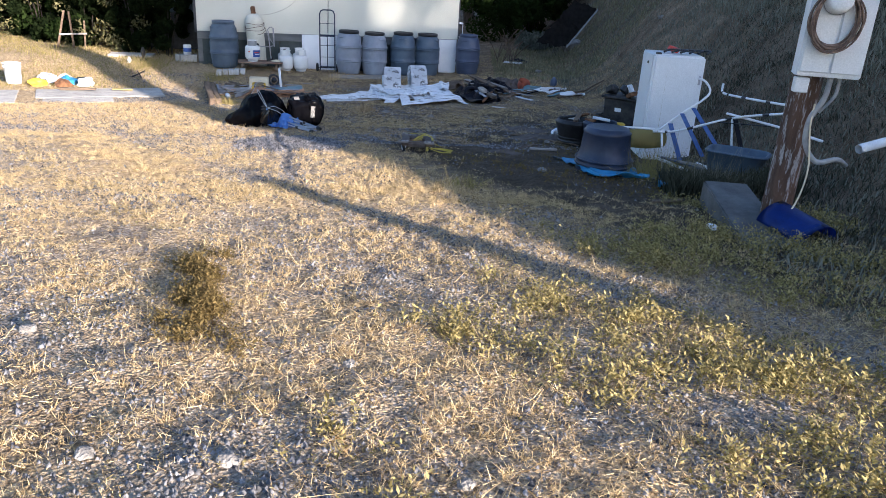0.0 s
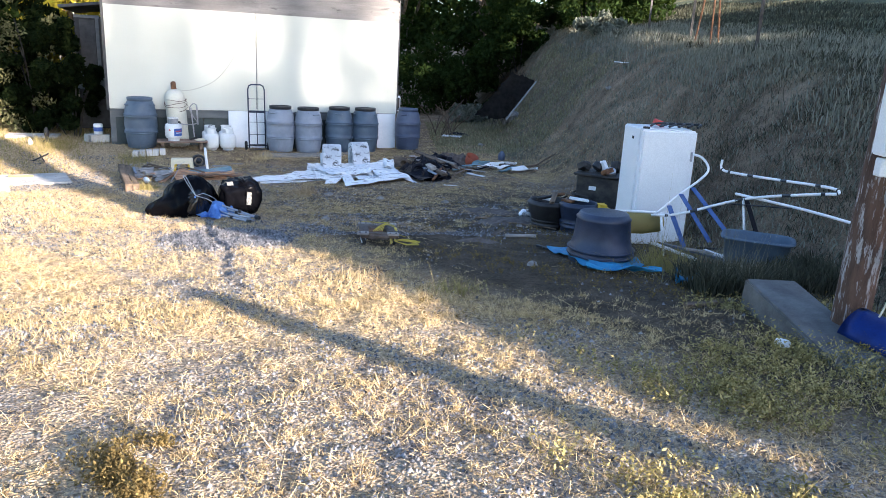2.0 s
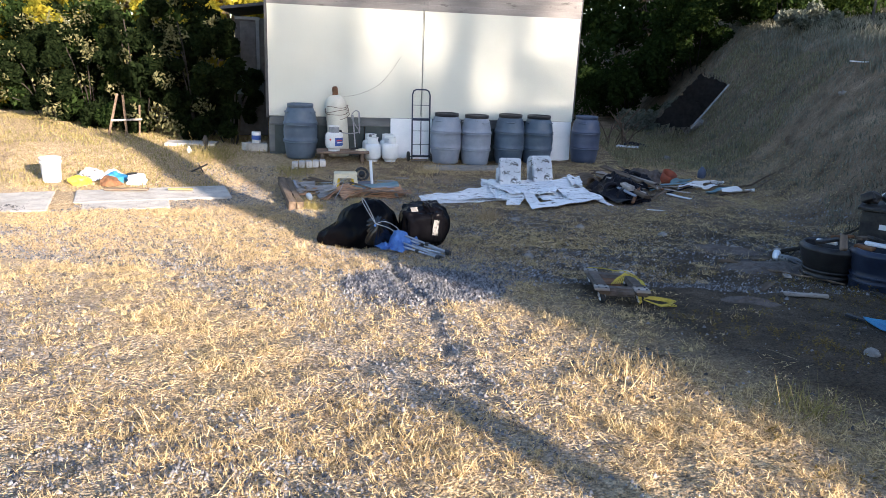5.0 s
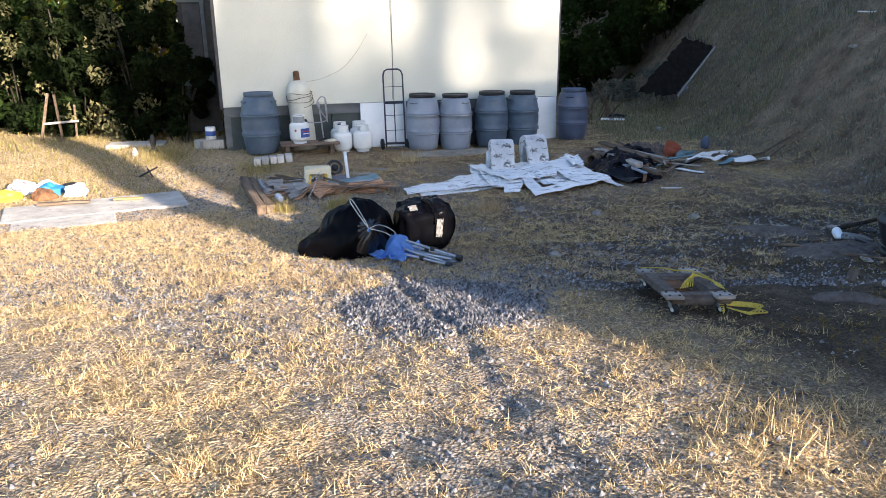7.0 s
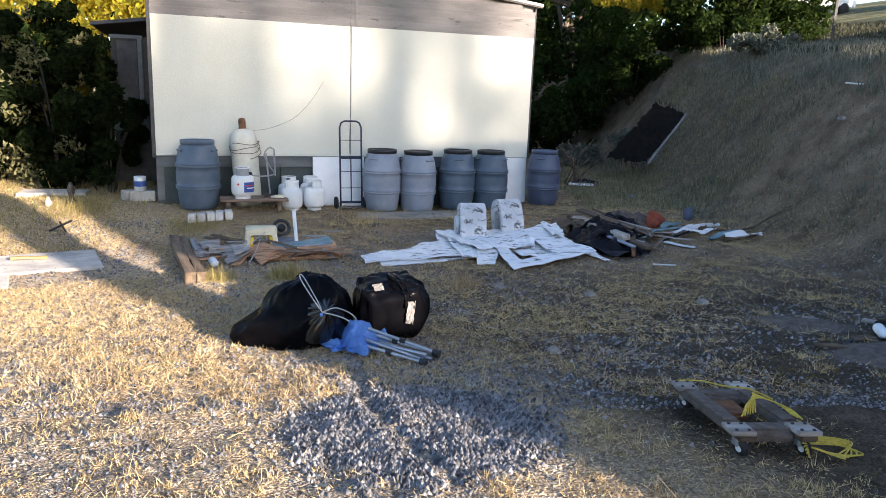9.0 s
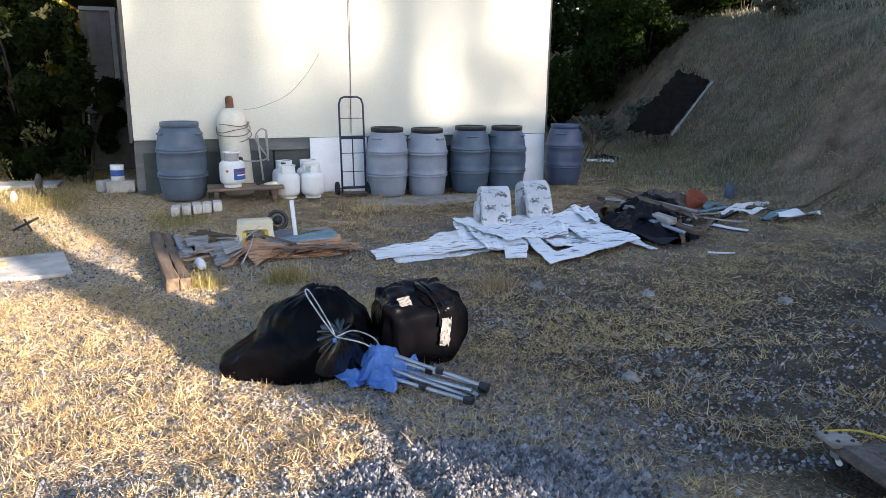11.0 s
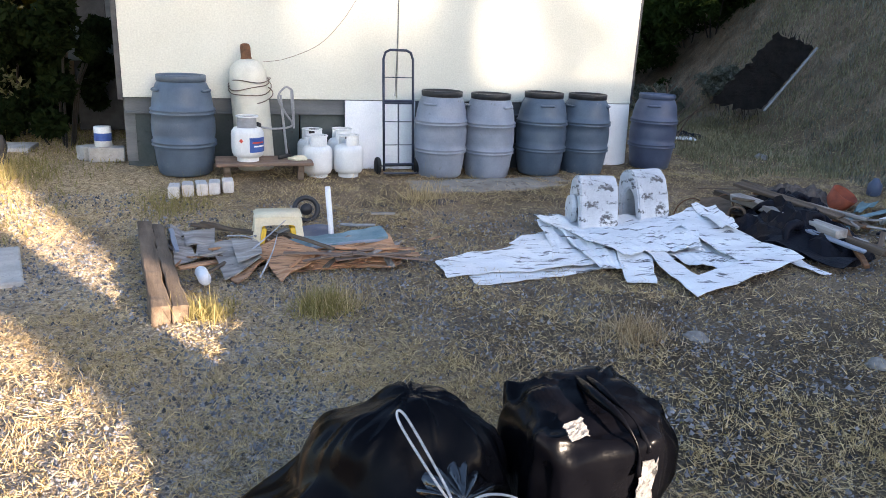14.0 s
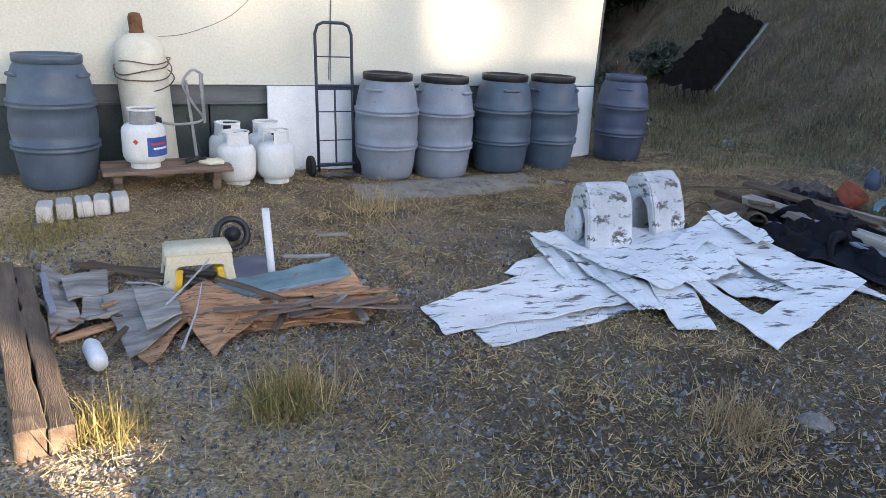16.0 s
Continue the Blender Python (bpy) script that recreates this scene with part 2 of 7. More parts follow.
M_ROOF = mat("metal_roof", (0.30, 0.29, 0.27), (0.42, 0.41, 0.39), 3, 0.5, 0.1, metal=0.3)
M_WHITEBOARD = mat("white_foam_board", (0.74, 0.76, 0.78), (0.84, 0.85, 0.86), 3, 0.6, 0.05)
M_BARREL = mat("grey_barrel_plastic", (0.062, 0.088, 0.125), (0.10, 0.135, 0.18), 3, 0.42, 0.08, c3=(0.20, 0.21, 0.23), spots=0.66)
M_BARRELLIGHT = mat("faded_grey_plastic", (0.20, 0.225, 0.27), (0.29, 0.32, 0.38), 3, 0.42, 0.08, c3=(0.16, 0.165, 0.18), spots=0.64)
M_BARRELBLUE = mat("blue_grey_plastic", (0.05, 0.065, 0.11), (0.085, 0.105, 0.16), 3, 0.42, 0.08)
M_TUBDARK = mat("dark_blue_plastic", (0.012, 0.019, 0.04), (0.032, 0.043, 0.078), 4, 0.4, 0.1)
M_TOTE = mat("faded_blue_grey_tote", (0.045, 0.07, 0.11), (0.08, 0.115, 0.16), 4, 0.5, 0.08, c3=(0.15, 0.18, 0.21), spots=0.64)
M_STRAPBLUE = mat("faded_blue_webbing", (0.04, 0.08, 0.22), (0.08, 0.14, 0.32), 12, 0.7, 0.2)
M_BLACK = mat("black_plastic", (0.012, 0.012, 0.014), (0.03, 0.03, 0.032), 9, 0.45, 0.1)
M_BAG = mat("black_bin_liner", (0.002, 0.002, 0.003), (0.004, 0.004, 0.005), 3, 0.26, 0.16, fine=14, spec=0.06)
M_NECK = mat("gathered_bin_liner", (0.004, 0.004, 0.005), (0.007, 0.007, 0.008), 3, 0.07, 0.3, fine=30, spec=1.0)
# Silver-grey for the bundle's painted sheen and a crushed bottle.
M_SILVER = mat("silver_sheen", (0.09, 0.088, 0.088), (0.19, 0.185, 0.18), 9, 0.3, 0.4, c3=(0.03, 0.03, 0.03), spots=0.56)
M_CORD = mat("grey_cord", (0.30, 0.31, 0.33), (0.45, 0.46, 0.48), 30, 0.8, 0.2)
M_BLUECLOTH = mat("blue_nylon", (0.035, 0.10, 0.34), (0.11, 0.235, 0.55), 7, 0.45, 0.4)
M_TUBE = mat("grey_steel_tube", (0.30, 0.31, 0.34), (0.42, 0.43, 0.46), 10, 0.35, 0.05, metal=0.7)
M_TARP = mat("blue_tarp", (0.02, 0.12, 0.27), (0.05, 0.24, 0.42), 6, 0.5, 0.3)
M_BLUEPLASTIC = mat("blue_plastic", (0.008, 0.025, 0.17), (0.015, 0.045, 0.26), 5, 0.4, 0.1)
M_WHITE = mat("white_enamel", (0.72, 0.74, 0.76), (0.80, 0.81, 0.82), 2, 0.3, 0.03, c3=(0.62, 0.60, 0.56), spots=0.7)
M_PVC = mat("white_pvc", (0.68, 0.69, 0.70), (0.78, 0.78, 0.78), 6, 0.45, 0.05)
M_SHEET = mat("dirty_white_sheet", (0.66, 0.66, 0.67), (0.82, 0.82, 0.82), 2.2, 0.5, 0.12, c3=(0.09, 0.085, 0.085), spots=0.56, stretch=(0.8, 3.6, 1))
M_BLOCK = mat("dirty_white_foam", (0.42, 0.44, 0.47), (0.66, 0.67, 0.69), 2.6, 0.8, 0.25, c3=(0.11, 0.105, 0.105), spots=0.54, stretch=(1, 1, 1.6))
M_PROPANE = mat("white_tank_paint", (0.66, 0.67, 0.66), (0.78, 0.78, 0.76), 5, 0.4, 0.05, c3=(0.45, 0.38, 0.30), spots=0.72)
M_CYL = mat("cream_cylinder_paint", (0.55, 0.53, 0.44), (0.66, 0.64, 0.54), 5, 0.5, 0.08, c3=(0.38, 0.35, 0.28), spots=0.7)
M_RUST = mat("rusty_iron", (0.09, 0.042, 0.02), (0.20, 0.095, 0.042), 14, 0.85, 0.4)
M_LABELBLUE = mat("blue_label", (0.03, 0.07, 0.26), (0.05, 0.11, 0.34), 8, 0.4, 0)
M_LABELRED = mat("red_print", (0.50, 0.05, 0.04), (0.6, 0.09, 0.06), 8, 0.5, 0)
M_WOOD = mat("weathered_grey_wood", (0.19, 0.165, 0.145), (0.40, 0.365, 0.33), 5, 0.85, 0.3, c3=(0.12, 0.10, 0.085), stretch=(0.25, 3, 3), objrand=0.2)
M_WOODDARK = mat("old_dark_wood", (0.075, 0.052, 0.034), (0.18, 0.13, 0.09), 5, 0.9, 0.5, c3=(0.05, 0.04, 0.03), stretch=(0.25, 3, 3), objrand=0.2)
M_PLY = mat("orange_brown_plywood", (0.33, 0.155, 0.07), (0.58, 0.33, 0.18), 6, 0.8, 0.3, c3=(0.15, 0.085, 0.05), spots=0.54, stretch=(0.35, 3, 3), objrand=0.2)
M_TABLE = mat("red_brown_table_wood", (0.13, 0.085, 0.06), (0.25, 0.17, 0.125), 6, 0.85, 0.4, c3=(0.08, 0.055, 0.04), stretch=(0.3, 3, 3), objrand=0.2)
M_TEAL = mat("teal_painted_board", (0.10, 0.18, 0.21), (0.19, 0.28, 0.31), 5, 0.6, 0.2)
M_STOOL = mat("cream_plastic", (0.60, 0.53, 0.37), (0.72, 0.65, 0.47), 4, 0.5, 0.05)
M_YELLOW = mat("yellow_plastic", (0.62, 0.38, 0.02), (0.78, 0.50, 0.04), 8, 0.5, 0.1)
M_ROPE = mat("yellow_rope", (0.36, 0.27, 0.025), (0.52, 0.41, 0.06), 60, 0.7, 0.3)
M_RUG = mat("brown_carpet", (0.075, 0.06, 0.05), (0.14, 0.115, 0.10), 18, 1.0, 0.6)
M_DARKCLOTH = mat("black_tarp", (0.003, 0.003, 0.006), (0.007, 0.007, 0.013), 5, 0.5, 0.3, spec=0.15)
M_ORANGE = mat("orange_plastic", (0.20, 0.042, 0.018), (0.33, 0.075, 0.03), 9, 0.6, 0.2)
M_NET = mat("dark_mesh_mat", (0.010, 0.009, 0.009), (0.025, 0.022, 0.02), 10, 0.95, 0.5)
M_POLE = mat("creosoted_pole", (0.055, 0.032, 0.022), (0.13, 0.075, 0.05), 6, 0.85, 0.6, c3=(0.34, 0.32, 0.31), spots=0.525, stretch=(2, 2, 0.3))
M_GALV = mat("grey_panel_paint", (0.60, 0.62, 0.63), (0.70, 0.71, 0.71), 3, 0.45, 0.04, c3=(0.50, 0.48, 0.44), spots=0.7)
M_CONDUIT = mat("grey_conduit", (0.22, 0.225, 0.23), (0.33, 0.335, 0.34), 12, 0.5, 0.1)
M_COPPER = mat("brown_black_cable", (0.06, 0.035, 0.025), (0.22, 0.15, 0.11), 25, 0.5, 0.1)
M_IRON = mat("dark_iron", (0.02, 0.02, 0.022), (0.06, 0.055, 0.05), 10, 0.6, 0.3, metal=0.4)
M_BLUESTEEL = mat("blue_black_steel", (0.02, 0.028, 0.05), (0.045, 0.055, 0.085), 8, 0.4, 0.05, metal=0.3)
M_RUBBER = mat("black_rubber", (0.010, 0.010, 0.011), (0.022, 0.022, 0.022), 20, 0.8, 0.2)
M_BRICK = mat("pale_paver", (0.48, 0.45, 0.42), (0.62, 0.59, 0.55), 14, 0.9, 0.3, objrand=0.15)
# ---- mesh helpers ----


def part(name, bm, material, parent=None, label=""):
    me = bpy.data.meshes.new(name)
    bm.to_mesh(me)
    bm.free()
    me.materials.append(material)
    ob = new(name, me)
    if parent is not None:
        ob.parent = parent
    if label:
        ob["label"] = label
    return ob


def soft(ob):
    for f in ob.data.polygons:
        f.use_smooth = True
    return ob


def thing(name, label, category, m, group="", kind=""):
    ob = new(name)
    ob.empty_display_size = 0.1
    ob.matrix_world = m
    return tagged(ob, label, category, group, kind)


def box(sx, sy, sz, m=None, bevel=0.0, bm=None, seg=1):
    """A box of these sizes centred on the pose m."""
    bm = bm or bmesh.new()
    g = bmesh.ops.create_cube(bm, size=1.0)
    bmesh.ops.scale(bm, vec=(sx, sy, sz), verts=g["verts"])
    if bevel:
        es = list({e for v in g["verts"] for e in v.link_edges})
        r = bmesh.ops.bevel(bm, geom=es, offset=bevel, segments=seg, affect="EDGES", clamp_overlap=True)
        g["verts"] = list({v for f in r["faces"] for v in f.verts} | {v for v in g["verts"] if v.is_valid})
    if m is not None:
        bmesh.ops.transform(bm, matrix=m, verts=[v for v in g["verts"] if v.is_valid])
    return bm


def lathe(profile, seg=32, bm=None, m=None, cap=True):
    """A turned shape from (radius, height) pairs."""
    bm = bm or bmesh.new()
    rings = []
    for r, z in profile:
        rings.append([bm.verts.new((r * math.cos(2 * math.pi * i / seg), r * math.sin(2 * math.pi * i / seg), z)) for i in range(seg)])
    for a, b in zip(rings, rings[1:]):
        for i in range(seg):
            bm.faces.new((a[i], a[(i + 1) % seg], b[(i + 1) % seg], b[i]))
    if cap:
        bm.faces.new(list(reversed(rings[0])))
        bm.faces.new(rings[-1])
    if m is not None:
        bmesh.ops.transform(bm, matrix=m, verts=[v for r in rings for v in r])
    return bm


def tube(points, r, seg=8, bm=None, closed=False):
    """A round bar swept along points; r may be one radius or one for each point."""
    bm = bm or bmesh.new()
    pts = [Vector(p) for p in points]
    rad = r if isinstance(r, (list, tuple)) else [r] * len(pts)
    rings, side = [], None
    for i, p in enumerate(pts):
        a = pts[i - 1] if (i or closed) else p
        b = pts[(i + 1) % len(pts)] if (i + 1 < len(pts) or closed) else p
        t = (b - a).normalized()
        if side is None:
            side = t.orthogonal().normalized()
        side = (side - t * side.dot(t)).normalized()
        up = t.cross(side)
        rings.append([bm.verts.new(p + (side * math.cos(2 * math.pi * k / seg) + up * math.sin(2 * math.pi * k / seg)) * rad[i]) for k in range(seg)])
    pairs = list(zip(rings, rings[1:])) + ([(rings[-1], rings[0])] if closed else [])
    for a, b in pairs:
        for k in range(seg):
            bm.faces.new((a[k], a[(k + 1) % seg], b[(k + 1) % seg], b[k]))
    if not closed:
        bm.faces.new(list(reversed(rings[0])))
        bm.faces.new(rings[-1])
    return bm


def curve_pts(points, n=24):
    """Points along a smooth curve through the given ones."""
    P = [Vector(p) for p in points]
    P = [P[0] * 2 - P[1]] + P + [P[-1] * 2 - P[-2]]
    out = []
    per = max(2, n // (len(P) - 3))
    for i in range(1, len(P) - 2):
        for k in range(per):
            t = k / per
            a, b, c, d = P[i - 1], P[i], P[i + 1], P[i + 2]
            out.append(0.5 * ((2 * b) + (c - a) * t + (2 * a - 5 * b + 4 * c - d) * t * t + (3 * b - a - 3 * c + d) * t ** 3))
    return out + [P[-2]]


def tri_mesh(name, verts, tris, material):
    me = bpy.data.meshes.new(name)
    me.vertices.add(len(verts))
    me.vertices.foreach_set("co", np.asarray(verts, dtype=np.float32).ravel())
    me.loops.add(len(tris) * 3)
    me.loops.foreach_set("vertex_index", np.asarray(tris, dtype=np.int32).ravel())
    me.polygons.add(len(tris))
    me.polygons.foreach_set("loop_start", np.arange(0, len(tris) * 3, 3, dtype=np.int32))
    me.update(calc_edges=True)
    me.materials.append(material)
    return new(name, me)


# ---- the ground's shape ----


def ease(v):
    v = np.clip(v, 0, 1)
    return v * v * (3 - 2 * v)


def lay(x, y):
    """The height of the land, for numbers or arrays."""
    x, y = np.asarray(x, float), np.asarray(y, float)
    yy = np.maximum(y, -12)
    z = -1.25 + 0.087 * np.log1p(np.exp((11.9 - yy) * 1.2)) / 1.2 + 0.03 * (np.clip(x, -5, 4) + 1.5)
    z = z + ease((y - 14.6) / 2.0) * (0.05 + 0.20 * ease((-x - 1.5) / 3.5))
    toe = np.minimum(2.4 + np.maximum(0, 11 - y) * 0.14, 3.1)
    crest = 0.90 + np.clip(y - 8, 0, 60) * 0.060 + 0.165 * np.clip(x - 6.2, 0, 60)
    s = ease((x - toe) / 3.0) * ease((y - 1.6) / 3.6)
    z = z * (1 - s) + crest * s
    z = z + (0.025 * np.sin(x * 2.1 + y * 1.3) + 0.03 * np.sin(y * 0.9 - x * 1.7)) * ease((x - toe) / 1.2) * ease((y - 1.6) / 3.6)
    z = z - 0.03 * np.exp(-((x - (-1.55 - 0.32 * (y - 8) + 0.05 * np.sin(y * 3))) / 0.04) ** 2) * ease((y - 7.2) / 0.5) * ease((10.9 - y) / 0.4)
    return z + 0.012 * np.sin(x * 5.3 + 1.7 * np.sin(y * 2.9)) * np.sin(y * 4.7) + 0.008 * np.sin(x * 13 + y * 7) * np.sin(y * 11 - x * 5) + 0.007 * np.sin(x * 23 - y * 9) * np.sin(y * 19 + x * 8)


def gz(x, y):
    return float(lay(x, y))


def axis(lo, hi, step, far):
    inner = np.arange(lo, hi + step / 2, step)
    grow = step * np.cumsum(1.28 ** np.arange(1, 60))
    grow = grow[grow < far]
    return np.concatenate([lo - grow[::-1], inner, hi + grow])


gx, gy = axis(-7, 5.5, 0.08, 900), axis(1.0, 18.5, 0.08, 900)
XX, YY = np.meshgrid(gx, gy)
V = np.stack([XX, YY, lay(XX, YY)], -1).reshape(-1, 3)
nx, ny = len(gx), len(gy)
base = (np.arange(ny - 1)[:, None] * nx + np.arange(nx - 1)[None, :]).ravel()
T = np.concatenate([np.stack([base, base + 1, base + nx + 1], 1), np.stack([base, base + nx + 1, base + nx], 1)])
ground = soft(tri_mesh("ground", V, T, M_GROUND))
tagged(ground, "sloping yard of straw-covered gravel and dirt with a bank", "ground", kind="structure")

# ---- the mobile home ----
WL, WR = Vector((-5.71, 16.69, 0)), Vector((-0.12, 18.45, 0))
WU = (WR - WL).normalized()
WN = Vector((WU.y, -WU.x, 0))           # out of the wall, towards the yard
WLEN = (WR - WL).length
HOME = Matrix(((WU.x, -WN.x, 0, WL.x), (WU.y, -WN.y, 0, WL.y), (0, 0, 1, 0), (0, 0, 0, 1)))  # x along the wall, y into the house


def atwall(u, off, z=None, turn=0.0):
    p = WL + WU * u + WN * off
    return Matrix.Translation((p.x, p.y, gz(p.x, p.y) if z is None else z)) @ HOME.to_3x3().to_4x4() @ pose(0, 0, 0, 0, 0, turn)


home = thing("mobile_home", "cream mobile home end wall with grey siding gable", "house", HOME)
DEEP = 12.0
for i, (a, b) in enumerate(((0.0, 2.815), (2.825, WLEN))):
    part("wall_panel", box(b - a, 0.03, 1.93, pose((a + b) / 2, 0.0, 0.58), 0.003), M_WALL, home)
bm = box(0.1, DEEP, 2.9, pose(0.05, DEEP / 2 + 0.02, 0.4))
part("side_wall", bm, M_BAND, home)
part("side_wall", box(0.1, DEEP, 2.9, pose(WLEN - 0.05, DEEP / 2 + 0.02, 0.4)), M_BAND, home)
part("back_wall", box(WLEN - 0.2, 0.1, 2.9, pose(WLEN / 2, DEEP, 0.4)), M_BAND, home)
part("floor_deck", box(WLEN - 0.2, DEEP - 0.2, 0.1, pose(WLEN / 2, DEEP / 2, -0.45)), M_BAND, home)
eave, ridge = 2.03, 2.36
n_rows = 8
for k in range(n_rows):
    z0 = 1.545 + k * 0.1
    z1 = z0 + 0.112
    if z0 > ridge - 0.03:
        continue
    cut = 0.0 if z1 < eave else (z1 - eave) / (ridge - eave) * (WLEN / 2)
    if WLEN - 2 * cut < 0.3:
        continue
    board = box(WLEN - 2 * cut, 0.016, 0.112, pose(WLEN / 2, -0.016, z0 + 0.056, 11), 0.002)
    part("siding_board", board, M_SIDING, home)
bm = bmesh.new()
front = [bm.verts.new(c) for c in ((0, 0.03, 1.5), (WLEN, 0.03, 1.5), (WLEN, 0.03, eave), (WLEN / 2, 0.03, ridge), (0, 0.03, eave))]
back = [bm.verts.new(v.co + Vector((0, 0.06, 0))) for v in front]
bm.faces.new(front)
bm.faces.new(list(reversed(back)))
for i in range(5):
    bm.faces.new((front[i], back[i], back[(i + 1) % 5], front[(i + 1) % 5]))
part("gable", bm, M_SIDING, home)
for side in (0, 1):
    ang = math.degrees(math.atan2(ridge - eave, WLEN / 2)) * (1 if side == 0 else -1)
    length = math.hypot(ridge - eave, WLEN / 2) + 0.12
    cx = WLEN / 4 - 0.05 if side == 0 else WLEN * 3 / 4 + 0.05
    part("roof_slope", box(length, DEEP + 0.2, 0.05, pose(cx, DEEP / 2, (eave + ridge) / 2 + 0.035, 0, -ang, 0), 0.01), M_ROOF, home)
    part("roof_edge", box(length, 0.03, 0.07, pose(cx, -0.06, (eave + ridge) / 2 + 0.03, 0, -ang, 0), 0.005), M_TRIM if side == 0 else M_SIDING, home)
part("corner_trim", box(0.05, 0.05, 2.5, pose(-0.02, -0.005, 0.82), 0.006), M_TRIM, home)
part("corner_trim", box(0.03, 0.04, 2.45, pose(WLEN + 0.012, 0.0, 0.82), 0.005), M_TRIM, home)
part("center_seam", box(0.035, 0.014, 0.75, pose(2.9, -0.03, 1.93)), M_SIDING, home)
part("wall_cable", tube(curve_pts([(2.82, -0.022, 2.1), (2.80, -0.024, 1.3), (2.815, -0.024, 0.4), (2.80, -0.022, -0.35)], 20), 0.0035, 6), M_BAND, home)
part("drip_edge", box(WLEN, 0.02, 0.03, pose(WLEN / 2, -0.012, -0.385), 0.003), M_WALL, home)
part("rim_joist", box(WLEN - 0.02, 0.05, 0.15, pose(WLEN / 2, 0.035, -0.475), 0.006), M_BAND, home)
part("joist_strip", box(WLEN - 0.02, 0.02, 0.02, pose(WLEN / 2, -0.002, -0.555), 0.003), M_BAND, home)
xs = 0.0
for wdt in (0.55, 1.2, 1.2, 1.2, 1.2, WLEN - 5.35):
    part("skirting_panel", box(wdt - 0.012, 0.025, 0.80, pose(xs + wdt / 2, 0.05, -0.94), 0.004), M_SKIRT, home)
    xs += wdt

# lean-to on the far side of the home, its deep shade put into black and dark surfaces
porch = thing("porch_lean_to", "dark lean-to porch with a pale window frame", "porch", HOME @ pose(-0.05, 2.3, 0))
part("roof", box(0.95, 4.2, 0.06, pose(-0.45, 2.0, 1.58, 0, -8, 0), 0.01), M_TRIM, porch)
part("fascia", box(0.95, 0.03, 0.06, pose(-0.45, -0.12, 1.58, 0, -8, 0), 0.005), M_TRIM, porch)
part("end_wall", box(0.62, 0.05, 2.4, pose(-0.34, 0.05, 0.15), 0.004), M_BLACK, porch)
part("end_panel", box(0.60, 0.04, 0.42, pose(-0.40, -0.02, 0.02), 0.006), M_SKIRT, porch)
part("window_frame", box(0.07, 0.05, 1.25, pose(-0.20, -0.01, 0.72), 0.006), M_BAND, porch)
part("window_frame", box(0.5, 0.05, 0.06, pose(-0.40, -0.01, 1.34), 0.006), M_BAND, porch)
part("pane", box(0.30, 0.012, 1.15, pose(-0.40, 0.005, 0.70)), M_TRIM, porch)


# ---- barrels along the wall ----


def barrel(m, body_mat, lid_mat, label, height=0.93, open_top=False):
    b = thing("storage_barrel", label, "barrel", m, "plastic barrels along the wall")
    h, s = height, height / 0.93
    prof = [(0.225, 0.0), (0.245, 0.02), (0.262, 0.12), (0.278, 0.26)]
    for zc in (0.30, 0.60):
        prof += [(0.280, zc - 0.032), (0.298, zc - 0.022), (0.298, zc - 0.010), (0.282, zc), (0.298, zc + 0.010), (0.298, zc + 0.022), (0.281, zc + 0.032)]
        if zc == 0.30:
            prof += [(0.290, 0.40), (0.291, 0.50)]
    prof += [(0.272, 0.70), (0.252, 0.80), (0.228, 0.855), (0.215, 0.87), (0.210, 0.89)]
    soft(part("body", lathe([(r * s, z * s) for r, z in prof], 40), body_mat, b))
    soft(part("lid", lathe([(0.216 * s, 0.872 * s), (0.224 * s, 0.876 * s), (0.226 * s, 0.925 * s), (0.220 * s, 0.933 * s), (0.204 * s, 0.933 * s), (0.200 * s, 0.918 * s), (0.0, 0.914 * s)], 40, cap=False), lid_mat, b))
    for ang in (200, 330):
        a = radians(ang)
        g = tube(curve_pts([Vector((math.cos(a + d) * r * s, math.sin(a + d) * r * s, z * s)) for d, r, z in ((-0.28, 0.240, 0.800), (-0.24, 0.262, 0.795), (0.24, 0.262, 0.795), (0.28, 0.240, 0.800))], 12), 0.013 * s, 6)
        part("handle", g, body_mat, b)
    return b


barrel(atwall(0.56, 0.36), M_BARREL, M_BARREL, "large dark grey plastic barrel with a grey lid", 0.96)
barrel(atwall(3.24, 0.36, turn=20), M_BARRELLIGHT, M_BLACK, "faded grey plastic barrel with a black lid")
barrel(atwall(3.82, 0.36, turn=-30), M_BARRELLIGHT, M_BLACK, "pale grey plastic barrel with a black lid")
barrel(atwall(4.48, 0.36, turn=55), M_BARREL, M_BLACK, "blue-grey plastic barrel with a black lid")
barrel(atwall(5.05, 0.36, turn=-10), M_BARREL, M_BLACK, "dark grey plastic barrel with a brown-black lid")
barrel(atwall(6.05, 0.30, turn=30), M_BARRELBLUE, M_BARRELBLUE, "dark blue-grey plastic barrel without a lid", 0.90)

# white boards leaning on the skirting
board = thing("foam_board", "white rigid board leaning on the skirting", "board", atwall(2.63, 0.07))
part("sheet", box(0.80, 0.025, 0.76, pose(0, 0.0, 0.375, -4), 0.004), M_WHITEBOARD, board)
board = thing("foam_board", "narrow white rigid board leaning behind barrels", "board", atwall(5.62, 0.07))
part("sheet", box(0.42, 0.025, 0.76, pose(0, 0.0, 0.375, -3), 0.004), M_WHITEBOARD, board)

